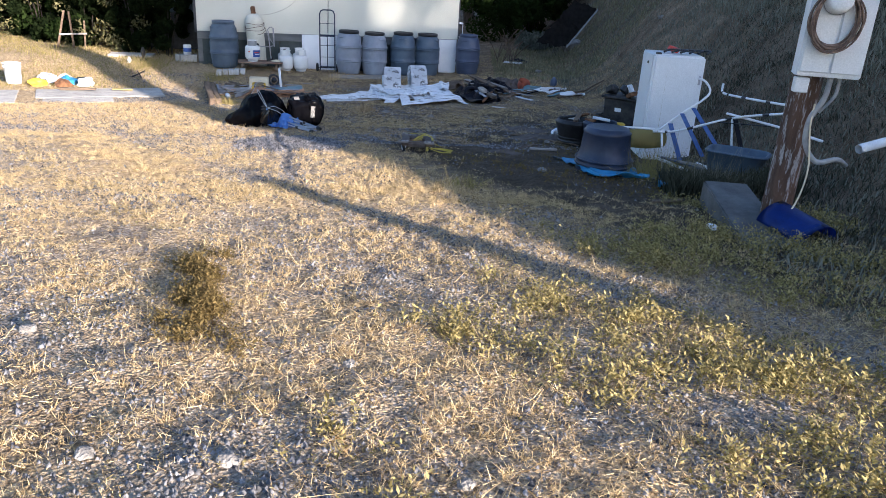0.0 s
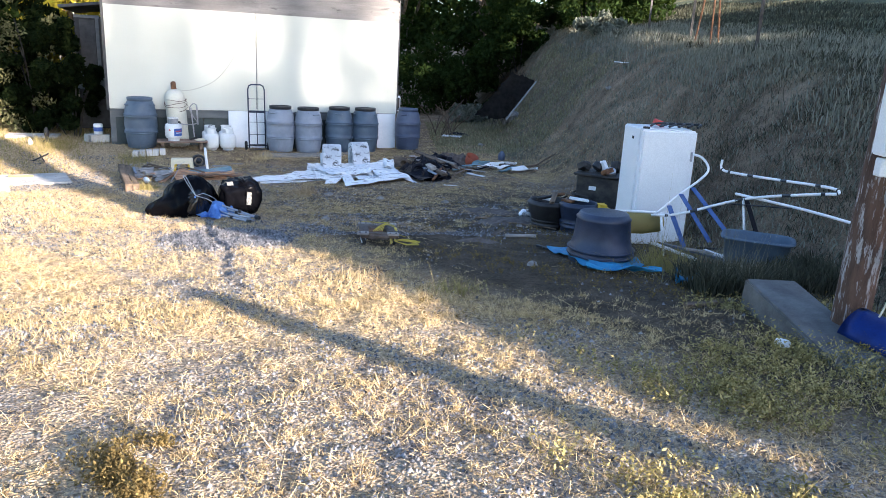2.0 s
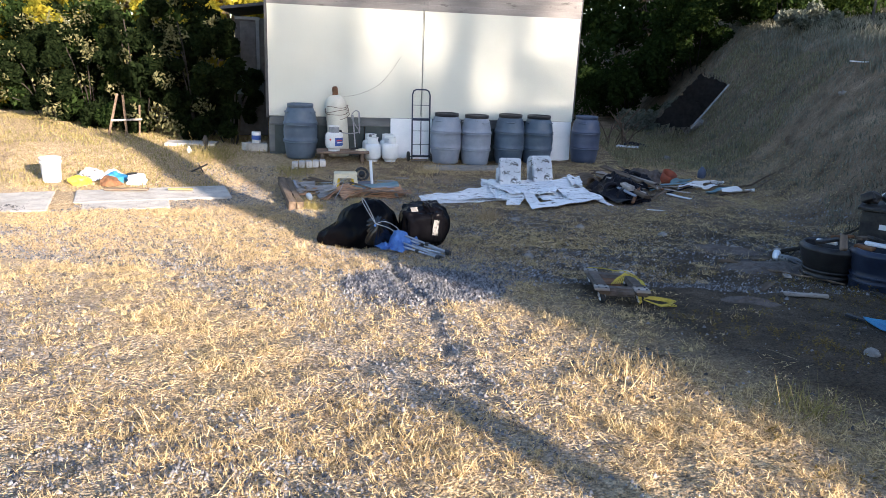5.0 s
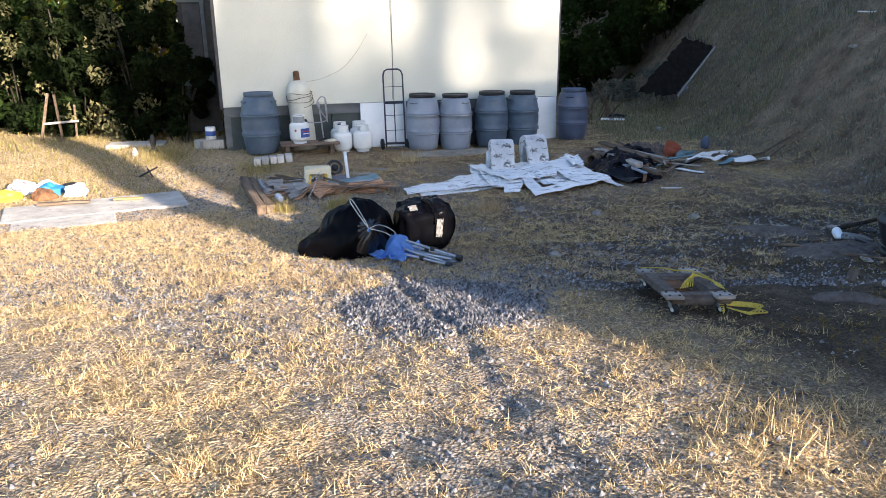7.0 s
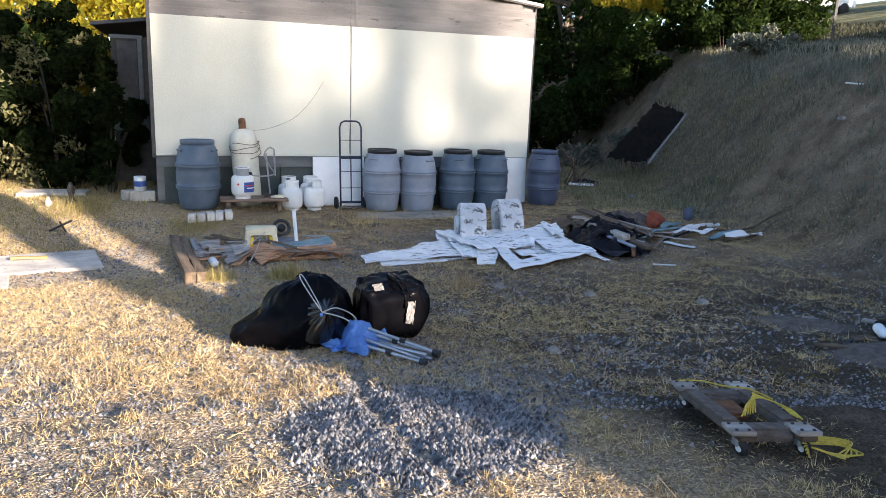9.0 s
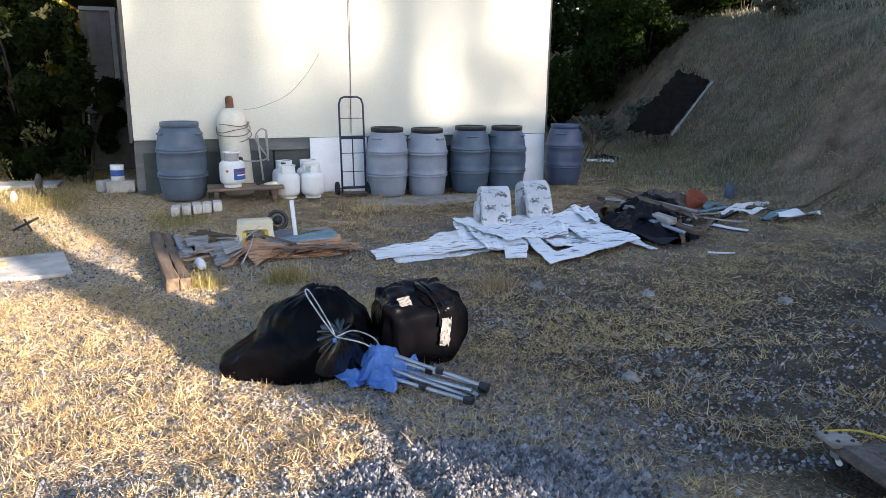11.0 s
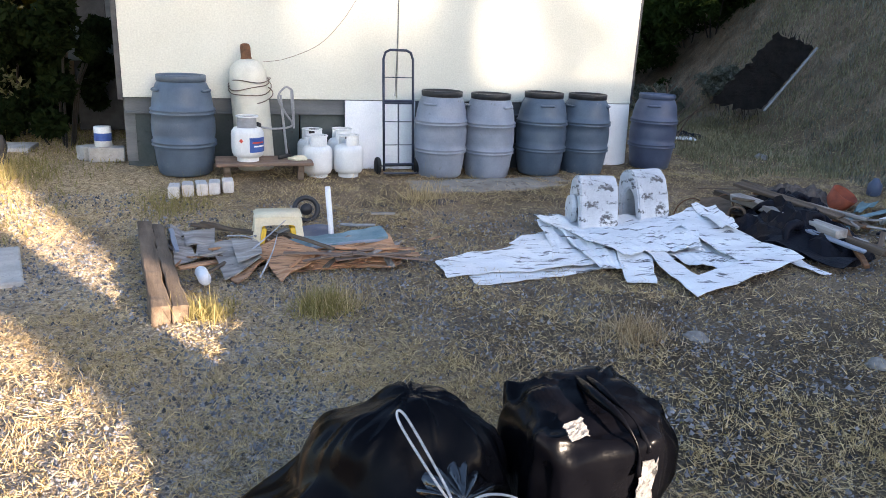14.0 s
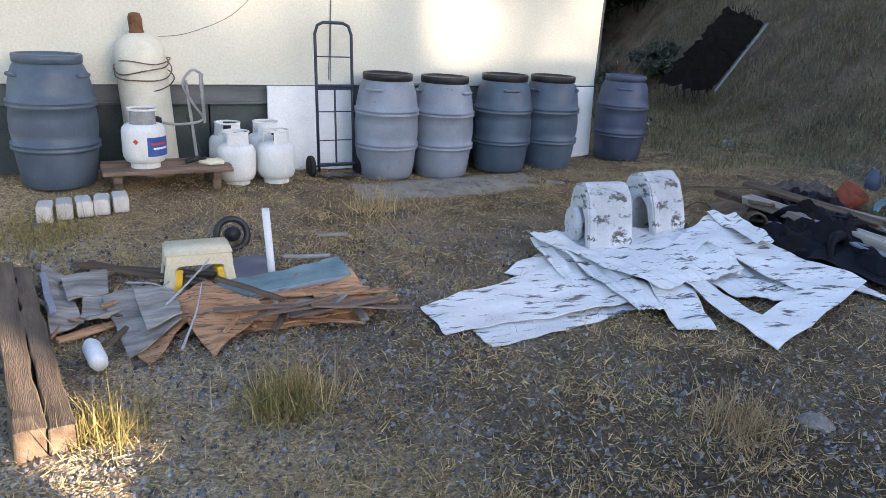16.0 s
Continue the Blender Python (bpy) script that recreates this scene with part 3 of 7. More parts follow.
# hand truck
ht = thing("hand_truck", "blue-black steel hand truck leaning against the wall", "hand truck", atwall(2.77, 0.36) @ pose(0, 0, 0, -6))
loop = [(-0.165, 0, 0.05), (-0.165, 0, 0.7), (-0.165, 0, 1.24), (-0.14, 0, 1.31), (-0.09, 0, 1.335), (0.09, 0, 1.335), (0.14, 0, 1.31), (0.165, 0, 1.24), (0.165, 0, 0.7), (0.165, 0, 0.05)]
soft(part("frame", tube(loop, 0.014, 8), M_BLUESTEEL, ht))
for z, r in ((0.80, 0.016), (0.78, 0.012), (0.12, 0.012)):
    part("crossbar", tube([(-0.165, -0.01, z), (0.165, -0.01, z)], r, 8), M_BLUESTEEL, ht)
for z in (1.05, 0.58, 0.33):
    part("wire_bar", tube([(-0.16, 0, z), (0.16, 0, z)], 0.005, 6), M_BLUESTEEL, ht)
part("center_bar", tube([(0, 0, 0.1), (0, 0, 0.8)], 0.009, 6), M_BLUESTEEL, ht)
part("toe_plate", box(0.36, 0.16, 0.008, pose(0, -0.10, 0.03), 0.002), M_BLUESTEEL, ht)
for sx in (-0.225, 0.225):
    w = soft(part("wheel", lathe([(0.05, -0.022), (0.088, -0.022), (0.098, -0.012), (0.098, 0.012), (0.088, 0.022), (0.05, 0.022)], 24, m=pose(sx, 0.04, 0.10, 0, 90, 0)), M_RUBBER, ht))
    part("hub", lathe([(0.045, -0.018), (0.045, 0.018)], 16, m=pose(sx, 0.04, 0.10, 0, 90, 0)), M_IRON, w)
part("axle", tube([(-0.22, 0.04, 0.10), (0.22, 0.04, 0.10)], 0.009, 6), M_IRON, ht)

# low pallet table with tank and torch
tb = thing("low_table", "low weathered plank table beside the skirting", "table", atwall(1.29, 0.66))
ztop = -0.945 - tb.matrix_world.translation.z
for k in range(4):
    part("plank", box(0.92, 0.105, 0.03, pose(0.01 * (k % 2), -0.17 + k * 0.112, ztop, 0, 0, 0.6 * (k % 3 - 1)), 0.004), M_TABLE, tb)
for sx in (-0.36, 0.34):
    part("bearer", box(0.06, 0.42, 0.06, pose(sx, 0, ztop - 0.045), 0.005), M_WOODDARK, tb)
    for sy in (-0.16, 0.16):
        part("leg", box(0.06, 0.06, max(0.05, ztop - 0.07), pose(sx, sy, (ztop - 0.075) / 2), 0.004), M_WOODDARK, tb)


def propane(m, label, blue=False):
    t = thing("propane_tank", label, "gas tank", m, "white propane tanks by the wall")
    soft(part("tank", lathe([(0.09, 0.03), (0.135, 0.05), (0.152, 0.085), (0.155, 0.12), (0.155, 0.265), (0.150, 0.292), (0.13, 0.318), (0.08, 0.336), (0.03, 0.34)], 32), M_PROPANE, t))
    part("foot_ring", lathe([(0.105, 0.0), (0.105, 0.05), (0.098, 0.05), (0.098, 0.0)], 28, cap=False), M_PROPANE, t)
    for a0 in (0.5, 3.6):
        g = bmesh.new()
        vs = []
        for k in range(9):
            a = a0 + k * 0.25
            vs.append([g.verts.new((r * math.cos(a), r * math.sin(a), z)) for r, z in ((0.108, 0.31), (0.104, 0.425), (0.098, 0.425), (0.102, 0.31))])
        for p, q in zip(vs, vs[1:]):
            for k in range(4):
                g.faces.new((p[k], p[(k + 1) % 4], q[(k + 1) % 4], q[k]))
        g.faces.new(vs[0])
        g.faces.new(list(reversed(vs[-1])))
        part("collar", g, M_CONDUIT if blue else M_PROPANE, t)
    part("collar_rim", tube([(0.102 * math.cos(a), 0.102 * math.sin(a), 0.43) for a in [k * math.pi / 12 for k in range(24)]], 0.008, 6, closed=True), M_PROPANE, t)
    part("valve", lathe([(0.022, 0.33), (0.022, 0.385), (0.034, 0.39), (0.034, 0.415), (0.02, 0.42)], 14), M_IRON, t)
    if blue:
        g = bmesh.new()
        n = 20
        rows = [[g.verts.new((0.157 * math.cos(a), 0.157 * math.sin(a), z)) for a in [radians(272 + k * 75 / n) for k in range(n + 1)]] for z in (0.10, 0.24)]
        for k in range(n):
            g.faces.new((rows[0][k], rows[0][k + 1], rows[1][k + 1], rows[1][k]))
        part("label", g, M_LABELBLUE, t, "blue printed label")
        for q, (z0, z1, a0, a1, mm) in enumerate(((0.185, 0.20, 282, 329, M_LABELRED), (0.15, 0.165, 287, 337, M_WHITE))):
            g = bmesh.new()
            rows = [[g.verts.new((0.1585 * math.cos(radians(a0 + k * (a1 - a0) / 10)), 0.1585 * math.sin(radians(a0 + k * (a1 - a0) / 10)), z)) for k in range(11)] for z in (z0, z1)]
            for k in range(10):
                g.faces.new((rows[0][k], rows[0][k + 1], rows[1][k + 1], rows[1][k]))
            part("print", g, mm, t)
        g = box(0.03, 0.002, 0.03, Matrix.Translation((0.157 * math.cos(radians(243)), 0.157 * math.sin(radians(243)), 0.21)) @ pose(0, 0, 0, 0, 0, 243 + 90) @ pose(0, 0, 0, 0, 45, 0))
        part("warning_mark", g, M_LABELRED, t)
    return t


propane(atwall(1.14, 0.70, -0.93), "white gas tank with a blue label standing on a plank table", True)
for u, off, turn in ((1.84, 0.56, 10), (2.16, 0.58, 40), (1.84, 0.24, 70), (2.16, 0.24, 15)):
    propane(atwall(u, off, turn=turn), "small white propane tank with an open collar on the ground")

cyl = thing("gas_cylinder", "tall cream welding gas cylinder leaning on the wall", "gas cylinder", atwall(1.26, 0.22) @ pose(0, 0, 0, -2, -3.5, 0))
soft(part("bottle", lathe([(0.17, 0.0), (0.186, 0.02), (0.19, 0.06), (0.19, 0.93), (0.182, 1.0), (0.155, 1.06), (0.10, 1.105), (0.05, 1.12)], 36), M_CYL, cyl))
soft(part("valve_cap", lathe([(0.055, 1.11), (0.056, 1.13), (0.05, 1.14), (0.052, 1.23), (0.042, 1.262), (0.015, 1.272)], 20), M_RUST, cyl, "rusty brown valve cap"))
for k, (zc, rr, tilt) in enumerate(((0.88, 0.205, 14), (0.84, 0.212, 22), (0.92, 0.20, 6), (0.80, 0.205, 30))):
    ring = [Matrix.Translation((0.01 * k, -0.01, zc)) @ pose(0, 0, 0, tilt, -8 + 5 * k, 0) @ Vector((rr * math.cos(a), rr * math.sin(a), 0.012 * math.sin(3 * a + k))) for a in [q * math.pi / 14 for q in range(28)]]
    part("hose_loop", tube(ring, 0.005, 6, closed=True), M_COPPER, cyl)
wire = thing("loose_wire", "thin dark wire running along the cream wall", "wire", atwall(1.35, 0.10, 0.0))
part("strand", tube(curve_pts([(0, 0, -0.02), (0.25, 0.03, 0.02), (0.6, 0.07, 0.17), (0.85, 0.075, 0.42), (1.05, 0.075, 0.72)], 24), 0.0025, 5), M_COPPER, wire)

torch = thing("torch_stand", "brass torch and grey hose on a small iron stand", "torch", atwall(1.50, 0.60, -0.93))
part("stand_rod", tube([(0.03, 0, 0.0), (-0.02, 0.05, 0.62)], 0.012, 8), M_TUBE, torch)
part("stand_rod", tube([(0.07, 0.02, 0.0), (-0.02, 0.06, 0.34)], 0.009, 8), M_IRON, torch)
part("hose", tube(curve_pts([(-0.33, -0.02, 0.34), (-0.12, -0.03, 0.30), (0.08, -0.02, 0.33), (0.02, 0.0, 0.45), (-0.05, 0.0, 0.60), (0.02, 0.0, 0.70), (0.085, 0.0, 0.68)], 40), 0.010, 7), M_CONDUIT, torch)
part("torch_tube", tube([(0.085, 0, 0.68), (0.09, 0, 0.55), (0.10, 0, 0.30)], [0.014, 0.018, 0.010], 8), M_TUBE, torch)
part("regulator", lathe([(0.03, 0), (0.035, 0.02), (0.02, 0.05)], 14, m=pose(-0.27, -0.02, 0.33, 0, 90, 0)), M_IRON, torch)
rag = thing("rag_bundle", "brown rag and dark clamps lying on planks", "rag", atwall(1.63, 0.70, -0.925))
g = bmesh.new()
bmesh.ops.create_icosphere(g, subdivisions=3, radius=0.075)
for v in g.verts:
    v.co = Vector((v.co.x * 1.35, v.co.y, abs(v.co.z) * 0.5)) * (1 + 0.3 * noise.noise(v.co * 22))
part("cloth", g, M_STOOL, rag)
part("clamp", tube([(-0.20, 0.0, 0.02), (-0.10, 0.03, 0.035), (-0.05, 0.0, 0.02)], 0.02, 7), M_IRON, rag)

# five pavers and a concrete strip by the barrels
for k in range(5):
    br = thing("paver_block", "pale concrete paver set in a short row", "paver", atwall(0.45 + 0.118 * k, 1.02 + 0.01 * (k % 2), turn=4 * (k % 3 - 1)), "row of pavers")
    part("block", box(0.10, 0.20, 0.11, pose(0, 0, 0.05), 0.008, seg=2), M_BRICK, br)
strip = thing("concrete_strip", "thin worn concrete strip in front of barrels", "concrete", atwall(3.75, 0.92), kind="structure")
g = bmesh.new()
out = [(-1.05, -0.25), (-0.3, -0.30), (0.5, -0.22), (1.15, -0.27), (1.05, 0.1), (0.9, 0.34), (-0.2, 0.30), (-1.0, 0.22)]
top = [g.verts.new((x, y, 0.03 + 0.012 * math.sin(x * 4))) for x, y in out]
low = [g.verts.new((x * 1.02, y * 1.04, -0.08)) for x, y in out]
g.faces.new(top)
for i in range(len(out)):
    g.faces.new((top[i], low[i], low[(i + 1) % len(out)], top[(i + 1) % len(out)]))
part("slab", g, M_CONCTAN, strip)

# ---- bags and camp chair ----


def pleats(m, radius, depth, count, seed, label=""):
    """A gathered rosette of plastic round a knot: sharp radiating folds on a shallow cone."""
    g = bmesh.new()
    ring, rows = 96, []
    for j in range(8):
        f = (j + 0.4) / 7.4
        row = []
        for i in range(ring):
            a = 2 * math.pi * i / ring
            k = a * count / 2 + 2.2 * noise.noise(Vector((math.cos(a) * 2, math.sin(a) * 2, seed)))
            crease = abs(math.sin(k)) ** 0.45
            r = radius * f * (1 + 0.22 * noise.noise(Vector((math.cos(a) * 1.5, math.sin(a) * 1.5, seed + 2))))
            h = depth * (1 - f) ** 1.3 + 0.045 * (crease - 0.6) * math.sin(math.pi * min(1, f * 0.95 + 0.05)) - 0.16 * max(0, f - 0.55)
            row.append(g.verts.new(m @ Vector((r * math.cos(a), -h, r * math.sin(a)))))
        rows.append(row)
    for p, q2 in zip(rows, rows[1:]):
        for i in range(ring):
            g.faces.new((p[i], q2[i], q2[(i + 1) % ring], p[(i + 1) % ring]))
    g.faces.new(rows[0])
    bmesh.ops.recalc_face_normals(g, faces=g.faces[:])
    return g


def bag(name, label, m, shape, seed, lump, fold_depth):
    """A filled plastic bag: shape(direction) gives the outline, with long soft creases on it."""
    t = thing(name, label, "rubbish bag", m, "full black bags on the yard")
    g = bmesh.new()
    bmesh.ops.create_icosphere(g, subdivisions=6, radius=1.0)
    off = Vector((seed * 7.1, seed * 3.3, 0))
    for v in g.verts:
        d = v.co.copy()
        p = shape(d)
        ang = math.atan2(d.y, d.x)
        f = lump * noise.noise(d * 1.7 + off)
        c = noise.noise(Vector((math.cos(ang) * 2.2, math.sin(ang) * 2.2, d.z * 0.8 + seed)))
        f += fold_depth * (1 - min(1, abs(c) * 5)) * (0.5 + noise.noise(d * 2.1 + off))
        f += 0.5 * fold_depth * noise.noise(Vector((d.x * 4, d.y * 4, d.z * 2)) + off)
        v.co = Vector((p.x * (1 + f), p.y * (1 + f), max(0.0, p.z * (1 + 0.7 * f))))
    soft(part("bag", g, M_BAG, t))
    return t


def sack(d):
    """Round sack, highest off-centre, with a slumped tail to one side."""
    z = max(0.0, (d.z + 0.62) / 1.62)
    wide = 1.0 - 0.36 * z ** 2.4
    x = d.x * 0.36 * wide + 0.05 * z
    if d.x < 0:
        x -= 0.55 * (-d.x) ** 3 * max(0.0, 0.42 - z) ** 1.5 * 2.6
    return Vector((x, d.y * 0.29 * wide, 0.51 * z ** 0.8))


def parcel(d):
    """Nearly square bundle with rounded shoulders."""
    k = 0.54
    e = [math.copysign(abs(c) ** k, c) for c in (d.x, d.y, d.z)]
    return Vector((e[0] * 0.275, e[1] * 0.24, 0.235 * (e[2] + 1) * (1 + 0.04 * d.x)))


bp = Vector((-2.80, 11.29))
b1 = bag("bin_bag", "big black bin liner tied with grey cord, lying on grass", pose(bp.x, bp.y, gz(bp.x, bp.y) - 0.01, 0, 0, 8), sack, 3, 0.12, 0.05)
knot = Vector((0.14, -0.325, 0.32))
soft(part("gathered_neck", pleats(Matrix.Translation(knot + Vector((0.01, 0.115, -0.06))) @ pose(0, 0, 0, -38, 0, 12), 0.20, 0.12, 15, 2.0), M_NECK, b1, "tightly pleated shiny black plastic"))
part("cord", tube(curve_pts([knot, knot + Vector((-0.07, 0.03, 0.10)), knot + Vector((-0.15, 0.13, 0.21)), knot + Vector((-0.13, 0.14, 0.22)), knot + Vector((-0.03, 0.02, 0.07)), knot], 40), 0.0042, 6), M_CORD, b1)
part("cord", tube(curve_pts([knot, knot + Vector((0.10, 0.03, 0.02)), knot + Vector((0.22, 0.10, -0.06)), knot + Vector((0.25, 0.10, -0.14)), knot + Vector((0.14, 0.01, -0.045)), knot], 40), 0.0042, 6), M_CORD, b1)
part("tag", box(0.022, 0.02, 0.022, Matrix.Translation(knot + Vector((-0.005, -0.012, -0.015))), 0.004), M_BLUECLOTH, b1)
bp = Vector((-2.17, 11.42))
b2 = bag("wrapped_bundle", "square bundle wrapped in black plastic with silver patches", pose(bp.x, bp.y, gz(bp.x, bp.y) - 0.01, 0, 0, 14) @ Matrix.Diagonal((0.92, 0.92, 0.97, 1)), parcel, 8, 0.11, 0.06)


def ragged_patch(w, h, m, seed):
    g = bmesh.new()
    rows = []
    for j in range(9):
        rows.append([g.verts.new(m @ Vector((w * (i / 5 - 0.5) * (1 + 0.35 * noise.noise(Vector((i, j * 0.8, seed)))) + 0.006 * noise.noise(Vector((j * 1.1, seed, 0))), -0.007 * noise.noise(Vector((i * 0.9, j * 0.9, seed + 4))), h * (j / 8 - 0.5) * (1 + 0.25 * noise.noise(Vector((i * 0.9, seed, 2))))))) for i in range(6)])
    for p, q2 in zip(rows, rows[1:]):
        for i in range(5):
            g.faces.new((p[i], p[i + 1], q2[i + 1], q2[i]))
    bmesh.ops.recalc_face_normals(g, faces=g.faces[:])
    bmesh.ops.solidify(g, geom=g.faces[:], thickness=0.004)
    return g


# The tall patch paints a glossy highlight on the plastic in silver-grey.
part("silver_patch", ragged_patch(0.065, 0.17, pose(0.12, -0.262, 0.26, 0, 6, 6), 1), M_SILVER, b2, "ragged silver patch painted as a glossy highlight")
part("silver_patch", ragged_patch(0.085, 0.06, pose(-0.13, -0.20, 0.452, -50, 0, 20), 5), M_SILVER, b2, "small ragged silver patch")
g = bmesh.new()
tube(curve_pts([(0.01, 0.10, 0.475), (0.0, -0.06, 0.49), (0.03, -0.20, 0.475), (0.07, -0.262, 0.40), (0.08, -0.268, 0.30)], 16), [0.012 + 0.008 * math.sin(k * 0.4) for k in range(17)], 8, g)
tube(curve_pts([(0.05, 0.10, 0.475), (0.05, -0.06, 0.485), (0.08, -0.20, 0.465), (0.12, -0.262, 0.38)], 16), [0.010 + 0.008 * math.sin(k * 0.5) for k in range(17)], 8, g)
soft(part("fold", g, M_BAG, b2))

cx, cy = -2.26, 10.95
ch = thing("camp_chair", "collapsed blue folding camp chair lying on ground", "chair", pose(cx, cy, gz(cx, cy), 0, 0, -28) @ Matrix.Diagonal((0.94, 0.94, 1, 1)))
for k, (w, d, px, py, turn, rise, sd) in enumerate(((0.27, 0.20, -0.14, 0.03, 20, 0.20, 4), (0.26, 0.16, -0.30, -0.06, -25, 0.05, 11), (0.18, 0.14, -0.06, 0.07, 50, 0.19, 17), (0.20, 0.15, -0.08, -0.08, -8, 0.12, 23))):
    g = bmesh.new()
    bmesh.ops.create_grid(g, x_segments=30, y_segments=24, size=1.0)
    mm = pose(px, py, 0.0, 0, 0, turn)
    for v in g.verts:
        x, y = v.co.x, v.co.y
        c = noise.noise(Vector((x * 0.7, y * 1.0, sd + 0.3)))
        ridge = max(0.0, 1 - abs(c) * 3.0)
        edge = max(abs(x), abs(y)) ** 3
        z = rise * (0.35 + 0.65 * ridge) * (1 - 0.75 * edge) + 0.025 * noise.noise(Vector((x * 1.6, y * 1.6, sd + 2)))
        v.co = mm @ Vector((x * w * 0.5 * (1 + 0.25 * noise.noise(Vector((y * 1.5, sd, 1)))) - 0.05 * ridge * y, y * d * 0.5 * (1 + 0.3 * noise.noise(Vector((x * 1.7, sd, 5)))), max(0.008 + 0.004 * k, z)))
    bmesh.ops.solidify(g, geom=g.faces[:], thickness=0.003)
    part("fabric", g, M_BLUECLOTH, ch)
legs = [((-0.20, 0.05, 0.12), (0.48, 0.07, 0.045)), ((-0.12, -0.07, 0.06), (0.46, -0.09, 0.03)), ((-0.05, 0.02, 0.15), (0.50, 0.03, 0.07)), ((-0.15, -0.02, 0.09), (0.44, -0.04, 0.03)), ((-0.05, 0.05, 0.05), (0.47, -0.05, 0.07)), ((-0.10, 0.07, 0.07), (0.49, 0.0, 0.03))]
for k, (a, b) in enumerate(legs):
    lg = part("leg", tube([a, b], 0.0115, 8), M_TUBE, ch)
    if k in (0, 1, 2):
        d = (Vector(b) - Vector(a)).normalized()
        part("foot", tube([Vector(b) - d * 0.02, Vector(b) + d * 0.035], [0.022, 0.026], 10), M_BLACK, lg)
    if k < 3:
        mid = Vector(a).lerp(Vector(b), 0.52)
        part("joint", box(0.05, 0.03, 0.035, Matrix.Translation(mid) @ pose(0, 0, 0, 0, 0, 5), 0.006), M_BLACK, lg)

# ---- wheeled dolly ----
dx, dy = -0.33, 9.50
DOLLY = pose(dx, dy, gz(dx, dy), -4.5, 0, 2)
dl = thing("wheeled_dolly", "weathered wooden dolly with carpeted beams and casters", "dolly", DOLLY)
for sx in (-1, 1):
    part("beam", box(0.085, 0.72, 0.035, pose(sx * 0.145, 0, 0.095, 0, 0, 1.5), 0.006, seg=2), M_WOODDARK, dl)
    part("carpet_pad", box(0.10, 0.46, 0.05, pose(sx * 0.145, 0.03, 0.100, 0, 0, 1.5), 0.014, seg=2), M_RUG, dl)
    for sy in (-0.30, 0.32):
        wide = box(0.115, 0.13, 0.022, pose(sx * 0.155, sy, 0.118, 0, 0, 3 * sx), 0.004)
        pad_top = part("end_block", wide, M_WOOD, dl, "pale splintered end block")
        for bx, by in ((-0.03, -0.04), (0.03, -0.04), (-0.03, 0.04), (0.03, 0.04)):
            part("bolt", lathe([(0.009, 0.0), (0.007, 0.006)], 8, m=pose(sx * 0.155 + bx, sy + by, 0.129)), M_IRON, pad_top)
for sy in (-0.25, 0.24):
    part("crossbeam", box(0.25, 0.12, 0.065, pose(0, sy, 0.085), 0.02, seg=3), M_RUG, dl, "brown carpeted crossbeam")
part("brown_pad", box(0.17, 0.20, 0.04, pose(-0.02, 0.10, 0.065, 4, 0, 3), 0.015, seg=2), M_RUST, dl)
for sx in (-0.15, 0.15):
    for sy in (-0.31, 0.31):
        c = part("caster", box(0.06, 0.05, 0.045, pose(sx, sy, 0.066), 0.006), M_TUBE, dl)
        soft(part("wheel", lathe([(0.010, -0.016), (0.034, -0.016), (0.040, -0.008), (0.040, 0.008), (0.034, 0.016), (0.010, 0.016)], 20, m=pose(sx, sy - 0.015, 0.040, 0, 78, 20)), M_RUBBER, c))
        part("hub", lathe([(0.016, -0.019), (0.016, 0.019)], 12, m=pose(sx, sy - 0.015, 0.040, 0, 78, 20)), M_PVC, c)
rp = thing("yellow_rope", "loose bright yellow rope trailing from a dolly", "rope", DOLLY)
for k in range(6):
    r = 0.012 * k
    part("strand", tube(curve_pts([(-0.05 + 0.02 * k, -0.12 + r, 0.11), (0.02 + r, -0.04 + r, 0.155 + 0.004 * k), (0.10, 0.0 + r * 0.8, 0.165), (0.17 + 0.3 * r, -0.05 - r, 0.15), (0.18 + 0.3 * r, -0.16 - r, 0.135)], 24), 0.0042, 6), M_ROPE, rp)
part("strand", tube(curve_pts([(-0.18, 0.38, 0.13), (-0.05, 0.36, 0.135), (0.03, 0.22, 0.15), (0.10, 0.12, 0.17), (0.18, 0.02, 0.15)], 30), 0.0045, 6), M_ROPE, rp)
for k in range(5):
    part("strand", tube(curve_pts([(0.12, -0.36 - 0.015 * k, 0.075 - 0.01 * k), (0.24, -0.31 + 0.02 * k, 0.05), (0.36 + 0.02 * k, -0.28 + 0.01 * k, 0.03), (0.42 - 0.03 * k, -0.36, 0.02), (0.28, -0.38 - 0.012 * k, 0.03), (0.16, -0.37, 0.06)], 30), 0.0042, 6), M_ROPE, rp)
part("strand", tube(curve_pts([(0.20, 0.16, 0.05), (0.30, 0.10, 0.02), (0.36, 0.16, 0.015), (0.42, 0.10, 0.015)], 24), 0.004, 6), M_ROPE, rp)

# ---- stack of white sheets ----


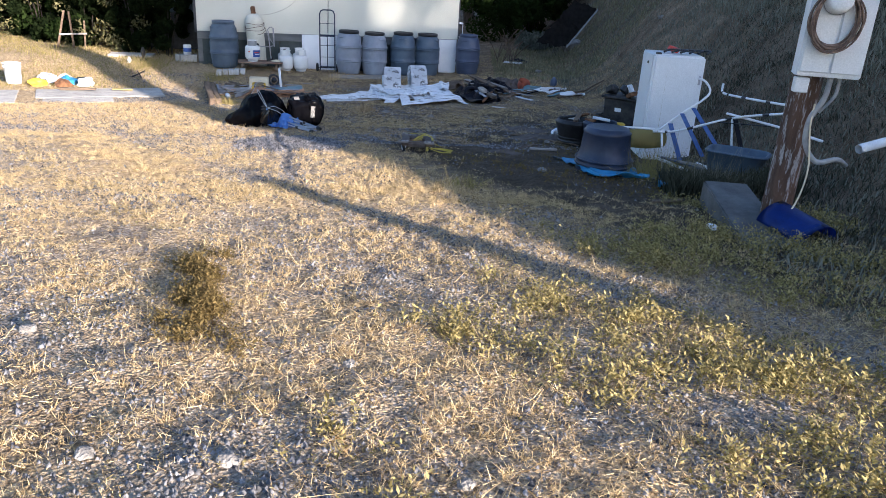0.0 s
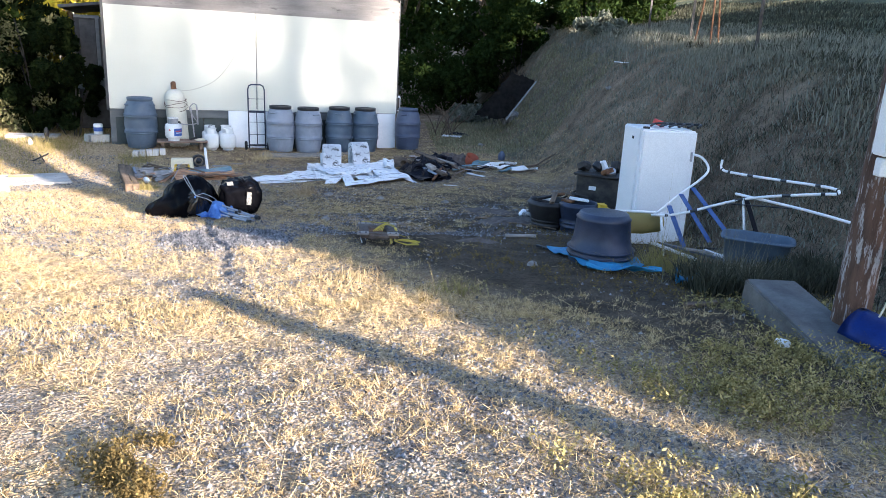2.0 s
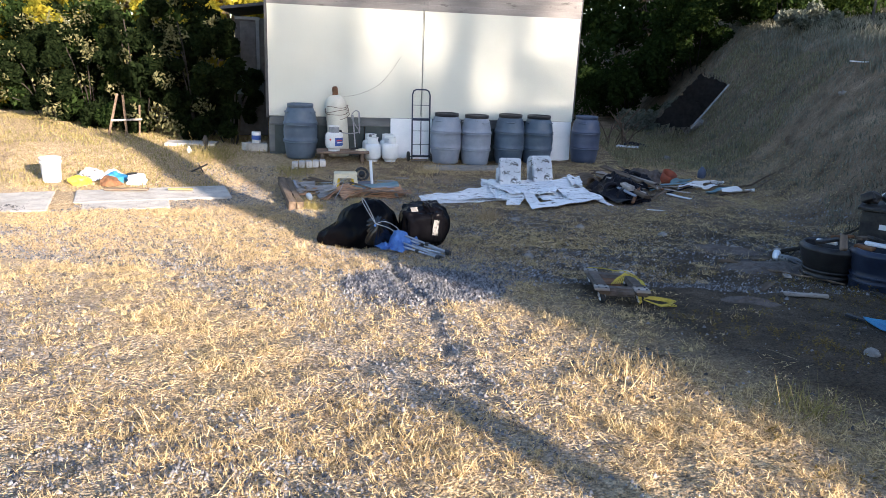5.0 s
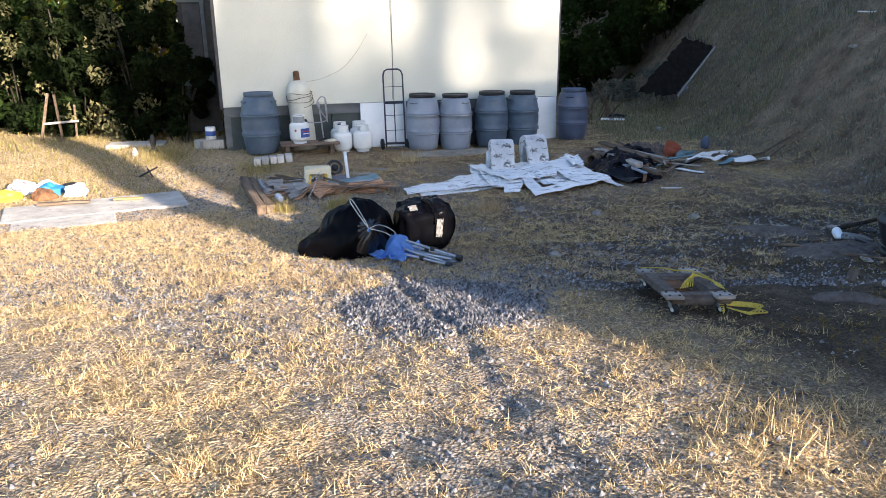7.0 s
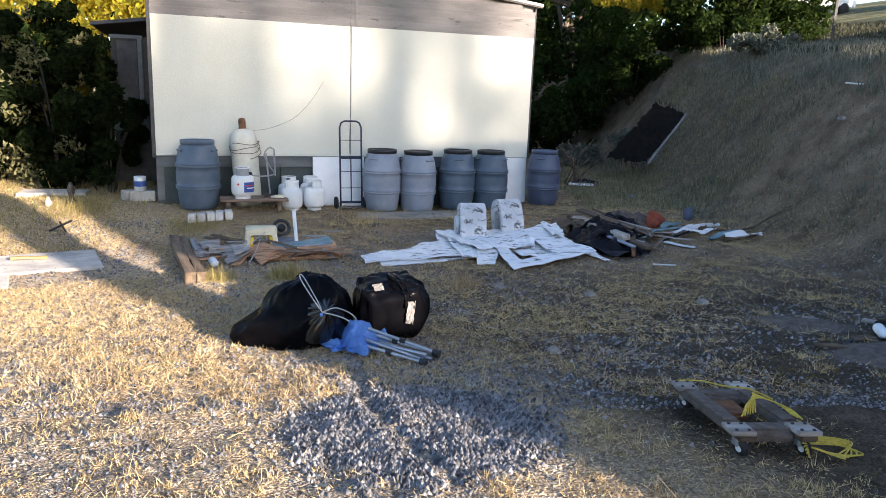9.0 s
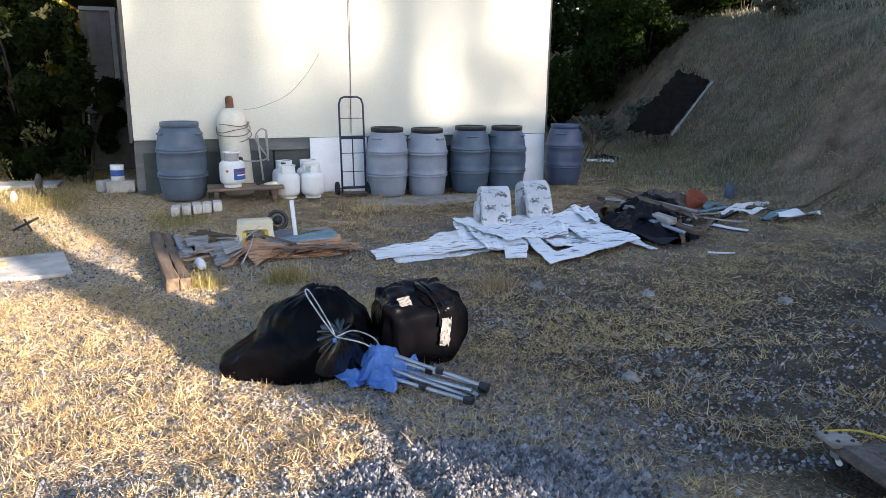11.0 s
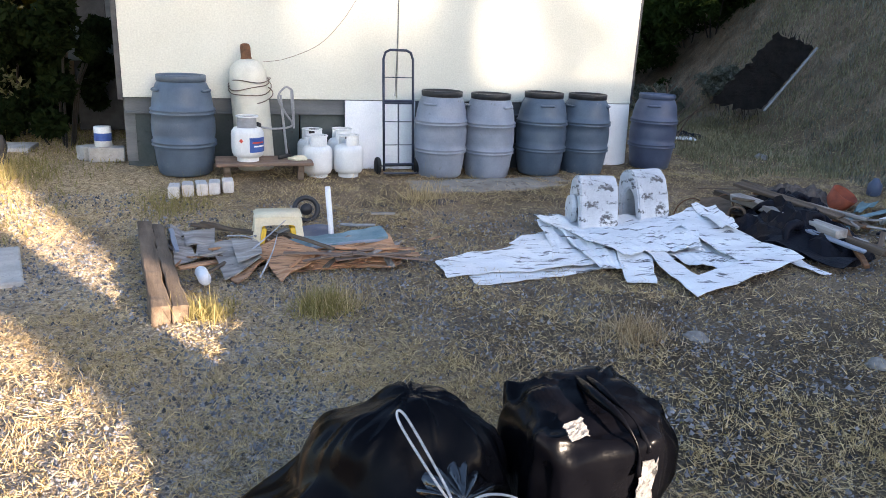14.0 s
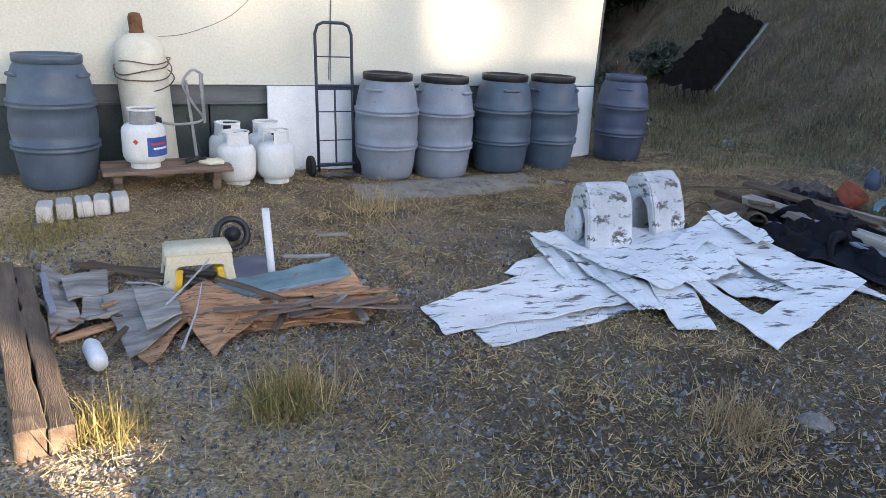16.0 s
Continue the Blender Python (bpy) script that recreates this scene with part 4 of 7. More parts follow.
def sheet(name, label, corners, z0, warp, material, seed, group="", ribs=0.0, thick=0.006, hole=None, cat="sheet", count=9, rag=0.005):
    """A thin warped sheet over four ground corners, z0 above the ground (one height, or one for each corner).
    hole: the stretch (u0, u1, v0, v1) that is cut out. ribs: depth of the corrugations that run from the first corner to the second."""
    c = [Vector(p) for p in corners]
    zs = z0 if isinstance(z0, (list, tuple)) else [z0] * 4
    mid = (c[0] + c[1] + c[2] + c[3]) / 4
    base_z = gz(mid.x, mid.y)
    t = thing(name, label, cat, pose(mid.x, mid.y, base_z), group)
    g = bmesh.new()
    nu, nv = 24, (12 if not ribs else count * 4)
    rows = []
    for j in range(nv + 1):
        row = []
        for i in range(nu + 1):
            u, v = i / nu, j / nv
            p = c[0].lerp(c[1], u).lerp(c[3].lerp(c[2], u), v)
            z = (zs[0] * (1 - u) + zs[1] * u) * (1 - v) + (zs[3] * (1 - u) + zs[2] * u) * v
            z += warp * (0.5 + noise.noise(Vector((u * 2.2, v * 2.2, seed)))) + ribs * math.sin(v * count * 2 * math.pi)
            z += gz(p.x, p.y) - base_z
            edge = 1.8 if i in (0, nu) or j in (0, nv) else 0.6
            row.append(g.verts.new((p.x - mid.x + rag * edge * noise.noise(Vector((u * 5, v * 5, seed))), p.y - mid.y + rag * edge * noise.noise(Vector((u * 5, v * 5, seed + 3))), z)))
        rows.append(row)
    for j in range(nv):
        for i in range(nu):
            if hole and hole[0] < (i + 0.5) / nu < hole[1] and hole[2] < (j + 0.5) / nv < hole[3]:
                continue
            g.faces.new((rows[j][i], rows[j][i + 1], rows[j + 1][i + 1], rows[j + 1][i]))
    bmesh.ops.recalc_face_normals(g, faces=g.faces[:])
    bmesh.ops.solidify(g, geom=g.faces[:], thickness=thick)
    part("sheet" if cat == "sheet" else "board", g, material, t)
    return t


SH = "stack of scrap white sheets"
LB = "dirty white metal sheet from a scrap stack"
sheet("scrap_sheet", LB, [(-2.32, 13.80), (-1.28, 14.24), (-1.32, 14.50), (-2.38, 14.10)], 0.008, 0.012, M_SHEET, 1, SH)
sheet("scrap_sheet", LB, [(-2.60, 14.34), (-1.66, 14.82), (-1.30, 14.24), (-2.52, 14.00)], (0.02, 0.06, 0.05, 0.02), 0.015, M_SHEET, 2, SH)
sheet("scrap_sheet", LB, [(-2.00, 14.82), (-1.66, 15.15), (-1.40, 14.80), (-1.72, 14.55)], (0.02, 0.04, 0.04, 0.03), 0.015, M_SHEET, 3, SH)
sheet("scrap_sheet", "thin bent white sheet, corrugated, under a scrap stack", [(-1.72, 15.24), (-1.68, 14.36), (-1.40, 14.36), (-1.30, 15.20)], (0.10, 0.03, 0.03, 0.10), 0.02, M_SHEET, 4, SH, 0.004, count=5)
sheet("scrap_sheet", "thin bent white sheet, corrugated, under a scrap stack", [(-1.64, 15.18), (-1.44, 14.08), (-1.24, 14.10), (-1.00, 15.10)], (0.13, 0.05, 0.05, 0.12), 0.02, M_SHEET, 5, SH, 0.004, count=6)
sheet("scrap_sheet", "large white corrugated sheet on top of a stack", [(-1.28, 14.24), (-1.08, 14.56), (-0.50, 14.56), (-0.20, 14.62)], 0.04, 0.02, M_SHEET, 6, SH)
sheet("scrap_sheet", "large white corrugated sheet on top of a stack", [(-1.74, 15.26), (-1.24, 14.22), (-0.56, 14.52), (-0.42, 15.22)], (0.14, 0.11, 0.11, 0.15), 0.02, M_SHEET, 7, SH, 0.006, count=9)
sheet("scrap_sheet", "narrow white strip with a rounded end under a frame", [(-1.26, 14.40), (-1.29, 13.92), (-1.10, 13.86), (-0.98, 14.46)], (0.11, 0.015, 0.015, 0.11), 0.01, M_SHEET, 8, SH)
sheet("scrap_sheet", "white ribbed offcut seen through a cut-out", [(-0.95, 14.72), (-0.74, 14.26), (-0.33, 14.10), (-0.30, 14.75)], (0.07, 0.05, 0.05, 0.08), 0.015, M_SHEET, 9, SH, 0.004, count=6)
sheet("cut_out_panel", "dirty white panel with a square opening cut out", [(-1.10, 14.68), (-0.92, 13.60), (0.13, 14.30), (-0.34, 15.38)], (0.125, 0.02, 0.06, 0.18), 0.03, M_SHEET, 10, SH, hole=(0.18, 0.79, 0.20, 0.60))
sheet("scrap_sheet", LB, [(-0.36, 15.36), (-0.30, 14.80), (-0.14, 14.86), (-0.16, 15.32)], (0.20, 0.16, 0.16, 0.20), 0.04, M_SHEET, 11, SH)
sheet("scrap_sheet", LB, [(0.02, 14.36), (0.20, 14.08), (0.26, 14.14), (0.10, 14.46)], (0.04, 0.02, 0.02, 0.04), 0.01, M_SHEET, 12, SH)
for k, (x, y, turn, lean) in enumerate(((-1.27, 15.10, 8, -8), (-0.78, 15.30, 24, -12))):
    t = thing("foam_saddle", "curved dirty white foam block standing beside sheets", "foam block", pose(x, y, gz(x, y) + 0.10, lean, 0, turn) @ Matrix.Diagonal((1, 0.85, 1.12, 1)), "pair of white foam blocks")
    g = bmesh.new()
    prof = [(-0.17, 0.0), (-0.155, 0.18), (-0.12, 0.31), (-0.05, 0.375), (0.05, 0.38), (0.12, 0.345), (0.16, 0.25), (0.165, 0.10), (0.165, 0.0), (0.09, 0.0), (0.085, 0.12), (0.05, 0.22), (-0.02, 0.24), (-0.08, 0.17), (-0.10, 0.0)]
    L = [g.verts.new((-0.165, y2, z2)) for y2, z2 in prof]
    R = [g.verts.new((0.165, y2, z2)) for y2, z2 in prof]
    g.faces.new(L)
    g.faces.new(list(reversed(R)))
    for i in range(len(prof)):
        g.faces.new((L[i], L[(i + 1) % len(prof)], R[(i + 1) % len(prof)], R[i]))
    bmesh.ops.recalc_face_normals(g, faces=g.faces[:])
    bmesh.ops.bevel(g, geom=g.edges[:], offset=0.012, segments=2, affect="EDGES")
    part("block", g, M_BLOCK, t)
    part("end_roll", lathe([(0.05, -0.03), (0.10, -0.03), (0.11, 0.0), (0.10, 0.03), (0.05, 0.03)], 18, m=pose(-0.17 if k == 0 else 0.17, 0.06, 0.13, 0, 90, 0)), M_BLOCK, t)


# ---- wood scrap pile, stool, pipe ----


def plank(x, y, z, L, W, H, turn, material, label, tip=0.0, roll=0.0, name="scrap_plank", cat="plank", group="wood scrap pile"):
    t = thing(name, label, cat, pose(x, y, gz(x, y) + z, roll, tip, turn), group)
    g = box(L, W, H, None, min(0.006, H * 0.2))
    old = name == "old_beam"
    bmesh.ops.subdivide_edges(g, edges=[e for e in g.edges if e.calc_length() > L * 0.6], cuts=18 if old else 5)
    if old:
        for v in g.verts:
            v.co += Vector((0, 0.012 * noise.noise(Vector((v.co.x * 6, v.co.z * 20, x))), 0.014 * noise.noise(Vector((v.co.x * 7, v.co.y * 20, y)))))
    for v in g.verts:
        v.co += Vector((0.02 * noise.noise(v.co * 9 + Vector((x, y, 0))), 0.015 * noise.noise(v.co * 7 + Vector((y, x, 3))), 0.01 * noise.noise(v.co * 4 + Vector((x, 2, y)))))
    part("board", g, material, t)
    return t


for (x0, y0, x1, y1, w, h) in ((-4.19, 13.16, -4.94, 14.98, 0.105, 0.12), (-4.085, 13.18, -4.81, 14.90, 0.085, 0.11)):
    L = math.hypot(x1 - x0, y1 - y0)
    xm, ym = (x0 + x1) / 2, (y0 + y1) / 2
    plank(xm, ym, h / 2 + 0.015, L, w, h, math.degrees(math.atan2(y1 - y0, x1 - x0)), M_WOODDARK, "split old brown beam lying in dry grass", name="old_beam", cat="beam", group="pair of old beams")
GREY, BROWN = "weathered grey board in a scrap pile", "orange-brown plywood scrap in a heap"
WP = "wood scrap pile"
for seed, (corners, hs, mm, lb) in enumerate((
        (((-4.78, 15.11), (-4.61, 14.96), (-4.32, 14.30), (-4.44, 14.18)), 0.05, M_WOOD, GREY),
        (((-4.60, 14.88), (-4.36, 14.92), (-4.28, 14.62), (-4.46, 14.53)), 0.08, M_WOOD, GREY),
        (((-4.40, 14.60), (-4.26, 14.60), (-4.19, 14.32), (-4.34, 14.32)), 0.07, M_WOOD, GREY),
        (((-4.30, 14.56), (-4.06, 14.64), (-3.82, 14.12), (-4.02, 13.91)), (0.09, 0.10, 0.10, 0.03), M_WOOD, GREY),
        (((-4.16, 14.64), (-3.93, 14.56), (-3.82, 14.16), (-3.96, 14.03)), (0.10, 0.11, 0.12, 0.11), M_WOOD, GREY),
        (((-4.06, 14.06), (-3.92, 14.38), (-3.78, 14.22), (-3.92, 13.83)), (0.02, 0.10, 0.09, 0.02), M_PLY, BROWN),
        (((-3.92, 14.38), (-3.76, 14.60), (-3.43, 14.26), (-3.64, 13.88)), (0.11, 0.13, 0.10, 0.02), M_PLY, BROWN),
        (((-3.70, 14.10), (-3.50, 14.36), (-2.82, 14.52), (-2.86, 14.30)), (0.02, 0.04, 0.05, 0.02), M_PLY, BROWN),
        (((-3.66, 14.56), (-2.96, 14.80), (-2.83, 14.36), (-3.42, 14.18)), (0.05, 0.09, 0.05, 0.03), M_PLY, BROWN),
        (((-3.80, 14.68), (-3.55, 14.74), (-3.46, 14.45), (-3.72, 14.42)), 0.06, M_RUST, "rust-brown veneer scrap in a heap"),
        (((-3.78, 15.06), (-3.46, 15.14), (-3.42, 14.82), (-3.72, 14.76)), 0.06, M_BARRELBLUE, "dark blue crumpled sheet behind a stool"))):
    sheet("scrap_plywood" if mm is M_PLY else "scrap_board", lb, corners, hs, 0.012, mm, 60 + seed, WP, thick=0.010, cat="plywood" if mm is M_PLY else "board", rag=0.003)
for k in range(16):
    f = k / 15
    plank(-3.50 + 0.62 * f, 14.36 + 0.14 * math.sin(k * 2.1), 0.07 + 0.02 * (k % 3), 0.34 + 0.10 * (k % 3), 0.025 + 0.018 * (k % 4), 0.008, 16 + 13 * math.sin(k * 1.7), (M_PLY, M_PLY, M_TABLE)[k % 3], "torn orange-brown veneer strip on a heap", 4 * math.sin(k), 8 * math.cos(k * 2), "veneer_strip", "veneer")
sheet("painted_board", "teal painted board lying over scrap wood", [(-3.72, 14.62), (-3.03, 14.92), (-2.96, 14.70), (-3.53, 14.40)], (0.10, 0.12, 0.11, 0.10), 0.008, M_TEAL, 81, WP, thick=0.02, cat="board", rag=0.006)
plank(-3.25, 14.55, 0.105, 0.62, 0.018, 0.024, 28, M_BARRELLIGHT, "pale edge lath of a painted board", name="edge_lath", cat="lath")
plank(-3.22, 14.96, 0.12, 0.28, 0.022, 0.02, 4, M_CONDUIT, "pale plastic lath lying over scrap wood", name="white_lath", cat="lath")
plank(-4.58, 14.60, 0.10, 0.62, 0.035, 0.015, -68, M_BARRELLIGHT, "pale grey lath along grey boards", name="pale_lath", cat="lath")
plank(-3.52, 14.42, 0.14, 0.46, 0.035, 0.02, -36, M_WOODDARK, "dark thin lath in a scrap pile", 3)
plank(-4.02, 14.72, 0.12, 0.9, 0.05, 0.02, -18, M_WOODDARK, "dark thin lath in a scrap pile", 4)
plank(-4.15, 14.95, 0.06, 0.85, 0.06, 0.02, -8, M_WOODDARK, "dark thin lath in a scrap pile", 2)
for k, (a, b) in enumerate((((-4.18, 14.62, 0.13), (-3.90, 14.38, 0.17)), ((-3.98, 14.66, 0.11), (-3.95, 14.36, 0.20)), ((-3.92, 14.30, 0.12), (-3.74, 14.62, 0.26)), ((-3.80, 13.98, 0.02), (-3.74, 14.30, 0.24)))):
    t = thing("dry_twig", "pale bare twig sticking out of scrap wood", "twig", pose(a[0], a[1], gz(a[0], a[1])), "twigs in the scrap pile")
    e = Vector((b[0] - a[0], b[1] - a[1], b[2]))
    part("twig", tube(curve_pts([(0, 0, a[2]), e * 0.5 + Vector((0.02, 0.01, a[2] * 0.5 + 0.015)), e], 10), [0.007 - 0.0004 * q for q in range(11)], 5), M_CORD, t)

random.seed(12)
for k in range(60):
    x, y = -3.65 + random.gauss(0, 0.42), 14.45 + random.gauss(0, 0.20)
    plank(x, y, 0.03 + 0.05 * random.random(), random.uniform(0.12, 0.5), random.uniform(0.012, 0.06), random.uniform(0.006, 0.02), random.uniform(0, 180), (M_WOOD, M_WOODDARK, M_PLY, M_PLY, M_WOOD)[k % 5], "splintered lath in the scrap pile", random.uniform(-9, 9), random.uniform(-9, 9), "wood_splinter", "splinter")
sx0, sy0 = -3.83, 14.78
st = thing("step_stool", "cream plastic step stool with yellow inner legs", "stool", pose(sx0, sy0, gz(sx0, sy0) + 0.035, 0, 0, 14))
g = box(0.36, 0.25, 0.03, pose(0, 0, 0.225), 0.012, seg=3)
soft(part("seat", g, M_STOOL, st))
for qx in (-1, 1):
    for qy in (-1, 1):
        m0 = pose(qx * 0.175, qy * 0.125, 0.11, qy * 9, -qx * 9, 0)
        part("leg", box(0.055, 0.020, 0.235, m0 @ pose(-qx * 0.018, 0, 0), 0.006), M_STOOL, st)
        part("leg", box(0.018, 0.055, 0.235, m0 @ pose(0.002 * qx, -qy * 0.02, 0), 0.006), M_STOOL, st)
        part("leg_rib", box(0.05, 0.030, 0.15, m0 @ pose(-qx * 0.058, -qy * 0.012, -0.035), 0.006), M_YELLOW, st, "bright yellow inner leg")
for qy in (-1, 1):
    g = bmesh.new()
    top, low = [], []
    for k in range(13):
        f = k / 12 * 2 - 1
        top.append((f * 0.172, 0.222))
        low.append((f * 0.172, 0.165 - 0.06 * max(0.0, (abs(f) - 0.55) / 0.45) ** 2))
    va = [[g.verts.new((x, qy * 0.118 + o + qy * (0.222 - z) * 0.15, z)) for x, z in top + low[::-1]] for o in (-0.006, 0.006)]
    g.faces.new(va[0])
    g.faces.new(list(reversed(va[1])))
    for k in range(26):
        g.faces.new((va[0][k], va[1][k], va[1][(k + 1) % 26], va[0][(k + 1) % 26]))
    bmesh.ops.recalc_face_normals(g, faces=g.faces[:])
    part("apron", g, M_STOOL, st)
for qx in (-1, 1):
    part("apron", box(0.014, 0.22, 0.065, pose(qx * 0.172, 0, 0.19, 0, -qx * 9, 0), 0.005), M_STOOL, st)
pp = thing("pvc_pipe", "short white plastic pipe standing in scrap wood", "pipe", pose(-3.42, 14.88, gz(-3.42, 14.88) + 0.02, 3, -4, 0))
soft(part("pipe", lathe([(0.022, 0.0), (0.022, 0.45), (0.017, 0.45), (0.017, 0.0)], 18, cap=False), M_PVC, pp))
pt = thing("black_reel", "small black plastic reel lying in the grass", "reel", pose(-3.70, 15.38, gz(-3.70, 15.38) + 0.10, 70, 0, 20))
soft(part("rim", tube([(0.10 * math.cos(a), 0.10 * math.sin(a), 0.0) for a in [k * math.pi / 12 for k in range(24)]], 0.022, 8, closed=True), M_BLACK, pt))
soft(part("core", lathe([(0.05, -0.03), (0.05, 0.03)], 16), M_BLACK, pt))
bt = thing("plastic_bottle", "white plastic bottle lying by scrap wood", "bottle", pose(-4.17, 13.92, gz(-4.17, 13.92) + 0.045, 0, 90, 115))
soft(part("bottle", lathe([(0.01, -0.12), (0.036, -0.115), (0.042, -0.08), (0.042, 0.07), (0.03, 0.11), (0.014, 0.125), (0.014, 0.14)], 18), M_PVC, bt))
plank(-3.05, 15.55, 0.02, 0.22, 0.03, 0.02, 5, M_WOOD, "short pale wooden offcut on the dirt", name="plastic_offcut", cat="offcut", group="")

# ---- dark debris heap ----


def heap(name, label, cat, x, y, rx, ry, h, turn, material, seed, rough=0.45):
    t = thing(name, label, cat, pose(x, y, gz(x, y), 0, 0, turn))
    g = bmesh.new()
    n = 26
    rows = [[g.verts.new((0, 0, 0)) for i in range(n + 1)] for j in range(n + 1)]
    for j in range(n + 1):
        for i in range(n + 1):
            u, v = i / n * 2 - 1, j / n * 2 - 1
            r = math.hypot(u, v)
            edge = 1 + 0.25 * noise.noise(Vector((u * 2, v * 2, seed)))
            k = max(0.0, 1 - (r / edge) ** 2) if r < edge else 0
            z = h * k * (0.65 + rough * noise.noise(Vector((u * 3, v * 3, seed + 1))) + 0.3 * noise.noise(Vector((u * 8, v * 8, seed + 2))))
            xw, yw = u * rx, v * ry
            rows[j][i].co = Vector((xw, yw, z - (0.03 if k <= 0 else 0)))
    for j in range(n):
        for i in range(n):
            g.faces.new((rows[j][i], rows[j][i + 1], rows[j + 1][i + 1], rows[j + 1][i]))
    part("mass", g, material, t)
    return t


tarps = [heap("black_tarp", "crumpled black tarp heaped over scrap", "tarp", 0.42, 15.05, 0.40, 0.66, 0.36, 24, M_DARKCLOTH, 3),
         heap("black_tarp", "crumpled blue-black tarp beside boards", "tarp", 0.72, 15.75, 0.50, 0.40, 0.30, 10, M_DARKCLOTH, 6)]
bpy.context.view_layer.update()
for k, (x, y, turn, L) in enumerate(((0.30, 14.85, 60, 0.5), (0.55, 14.98, 20, 0.55), (0.40, 15.30, -35, 0.5), (0.80, 15.70, 15, 0.6), (0.62, 15.55, 75, 0.4))):
    host = tarps[0] if k < 3 else tarps[1]
    m = host.matrix_world.inverted() @ pose(x, y, gz(x, y) + 0.20, 0, 6 * (k % 3 - 1), turn)
    soft(part("fold", tube([m @ Vector((L * (q / 10 - 0.5), 0.04 * math.sin(q * 0.9 + k), 0.05 * math.sin(q * 0.6) - 0.006 * (q - 5) ** 2)) for q in range(11)], [0.012 + 0.03 * math.sin(math.pi * q / 10) for q in range(11)], 8), M_DARKCLOTH, host))
heap("dirt_heap", "low heap of brown roots and soil", "heap", 1.0, 16.2, 0.55, 0.32, 0.28, 15, M_RUG, 11)
HEAP = "boards on a dark debris heap"
plank(0.37, 15.16, 0.20, 1.22, 0.11, 0.07, -73, M_WOOD, "grey squared timber lying across black tarp", 1, 6, group=HEAP)
plank(0.46, 15.20, 0.14, 1.95, 0.10, 0.05, -74, M_WOODDARK, "long dark beam lying across black tarp", 1, -5, group=HEAP)
plank(0.46, 14.60, 0.14, 0.64, 0.05, 0.02, -68, M_BARRELLIGHT, "pale grey lath lying on black sheeting", 3, 10, group=HEAP)
sheet("black_sheet", "smooth black plastic sheet at the heap's edge", [(0.02, 14.72), (0.34, 14.14), (0.92, 14.62), (0.60, 15.20)], (0.06, 0.02, 0.03, 0.14), 0.07, M_DARKCLOTH, 97)
sheet("veneer_scrap", "torn brown veneer sheet in a debris heap", [(-0.22, 15.50), (0.00, 15.38), (0.10, 15.60), (-0.14, 15.72)], (0.06, 0.05, 0.20, 0.20), 0.03, M_WOODDARK, 98, cat="veneer", thick=0.008)
plank(0.50, 15.42, 0.27, 1.05, 0.11, 0.03, -62, M_WOODDARK, "old brown board lying across black tarp", 4, 8, group=HEAP)
plank(0.66, 15.30, 0.24, 0.95, 0.09, 0.03, -52, M_WOOD, "grey weathered board lying across black tarp", 3, -6, group=HEAP)
plank(0.55, 14.78, 0.16, 0.60, 0.06, 0.02, -40, M_WOOD, "grey weathered board lying across black tarp", 5, group=HEAP)
plank(0.22, 15.60, 0.22, 0.45, 0.18, 0.02, 60, M_WOODDARK, "old brown board lying across black tarp", 8, group=HEAP)
for k in range(7):
    plank(0.95 + 0.1 * k, 15.5 + 0.12 * math.sin(k * 3), 0.03 + 0.012 * k, 0.55 + 0.1 * (k % 3), 0.04 + 0.02 * (k % 2), 0.012, 10 + 23 * (k % 4), (M_WOODDARK, M_WOOD, M_TEAL)[k % 3], "splintered board in a debris heap", group=HEAP)
for k in range(26):
    x, y = 0.65 + random.gauss(0, 0.35), 15.35 + random.gauss(0, 0.42)
    plank(x, y, 0.06 + 0.16 * random.random() * math.exp(-((x - 0.5) / 0.4) ** 2), random.uniform(0.15, 0.7), random.uniform(0.02, 0.08), random.uniform(0.008, 0.03), random.gauss(-50, 40), (M_WOODDARK, M_WOODDARK, M_WOOD, M_DARKCLOTH, M_RUST)[k % 5], "broken dark board in the debris heap", random.uniform(-12, 12), random.uniform(-12, 12), group=HEAP)
pi = thing("clay_pipe", "short dark drain pipe in a debris heap", "pipe", pose(0.10, 15.45, gz(0.10, 15.45) + 0.12, 80, 0, -28))
soft(part("pipe", lathe([(0.075, -0.15), (0.075, 0.15), (0.062, 0.15), (0.062, -0.15)], 20, cap=False), M_WOODDARK, pi))
for k, (x, y, r) in enumerate(((-0.18, 15.80, 0.17), (0.16, 15.92, 0.18))):
    w = thing("wire_hoop", "thin rusty wire hoop stuck in the ground", "wire", pose(x, y, gz(x, y), 90, 0, 10 + 20 * k))
    part("wire", tube([(r * math.cos(a), r * math.sin(a), 0) for a in [q * math.pi / 16 for q in range(17)]], 0.006, 5), M_RUST, w)
ob = thing("orange_bucket", "broken orange plastic bucket in the debris", "bucket", pose(1.33, 16.10, gz(1.33, 16.1), 25, 20, 0))
soft(part("shell", lathe([(0.10, 0.0), (0.13, 0.20), (0.122, 0.20), (0.095, 0.01)], 20, cap=False), M_ORANGE, ob))
jug = thing("blue_jug", "translucent pale blue jug standing beyond the debris", "jug", pose(2.05, 16.60, gz(2.05, 16.6), 0, 0, 0))
soft(part("jug", lathe([(0.055, 0.0), (0.07, 0.02), (0.07, 0.12), (0.04, 0.16), (0.025, 0.19)], 16), M_BARRELBLUE, jug))
WS = "white plastic strips on the ground"
plank(1.34, 14.95, 0.02, 0.42, 0.10, 0.012, -50, M_PVC, "white plastic strip lying on dry grass", name="plastic_strip", cat="strip", group=WS)
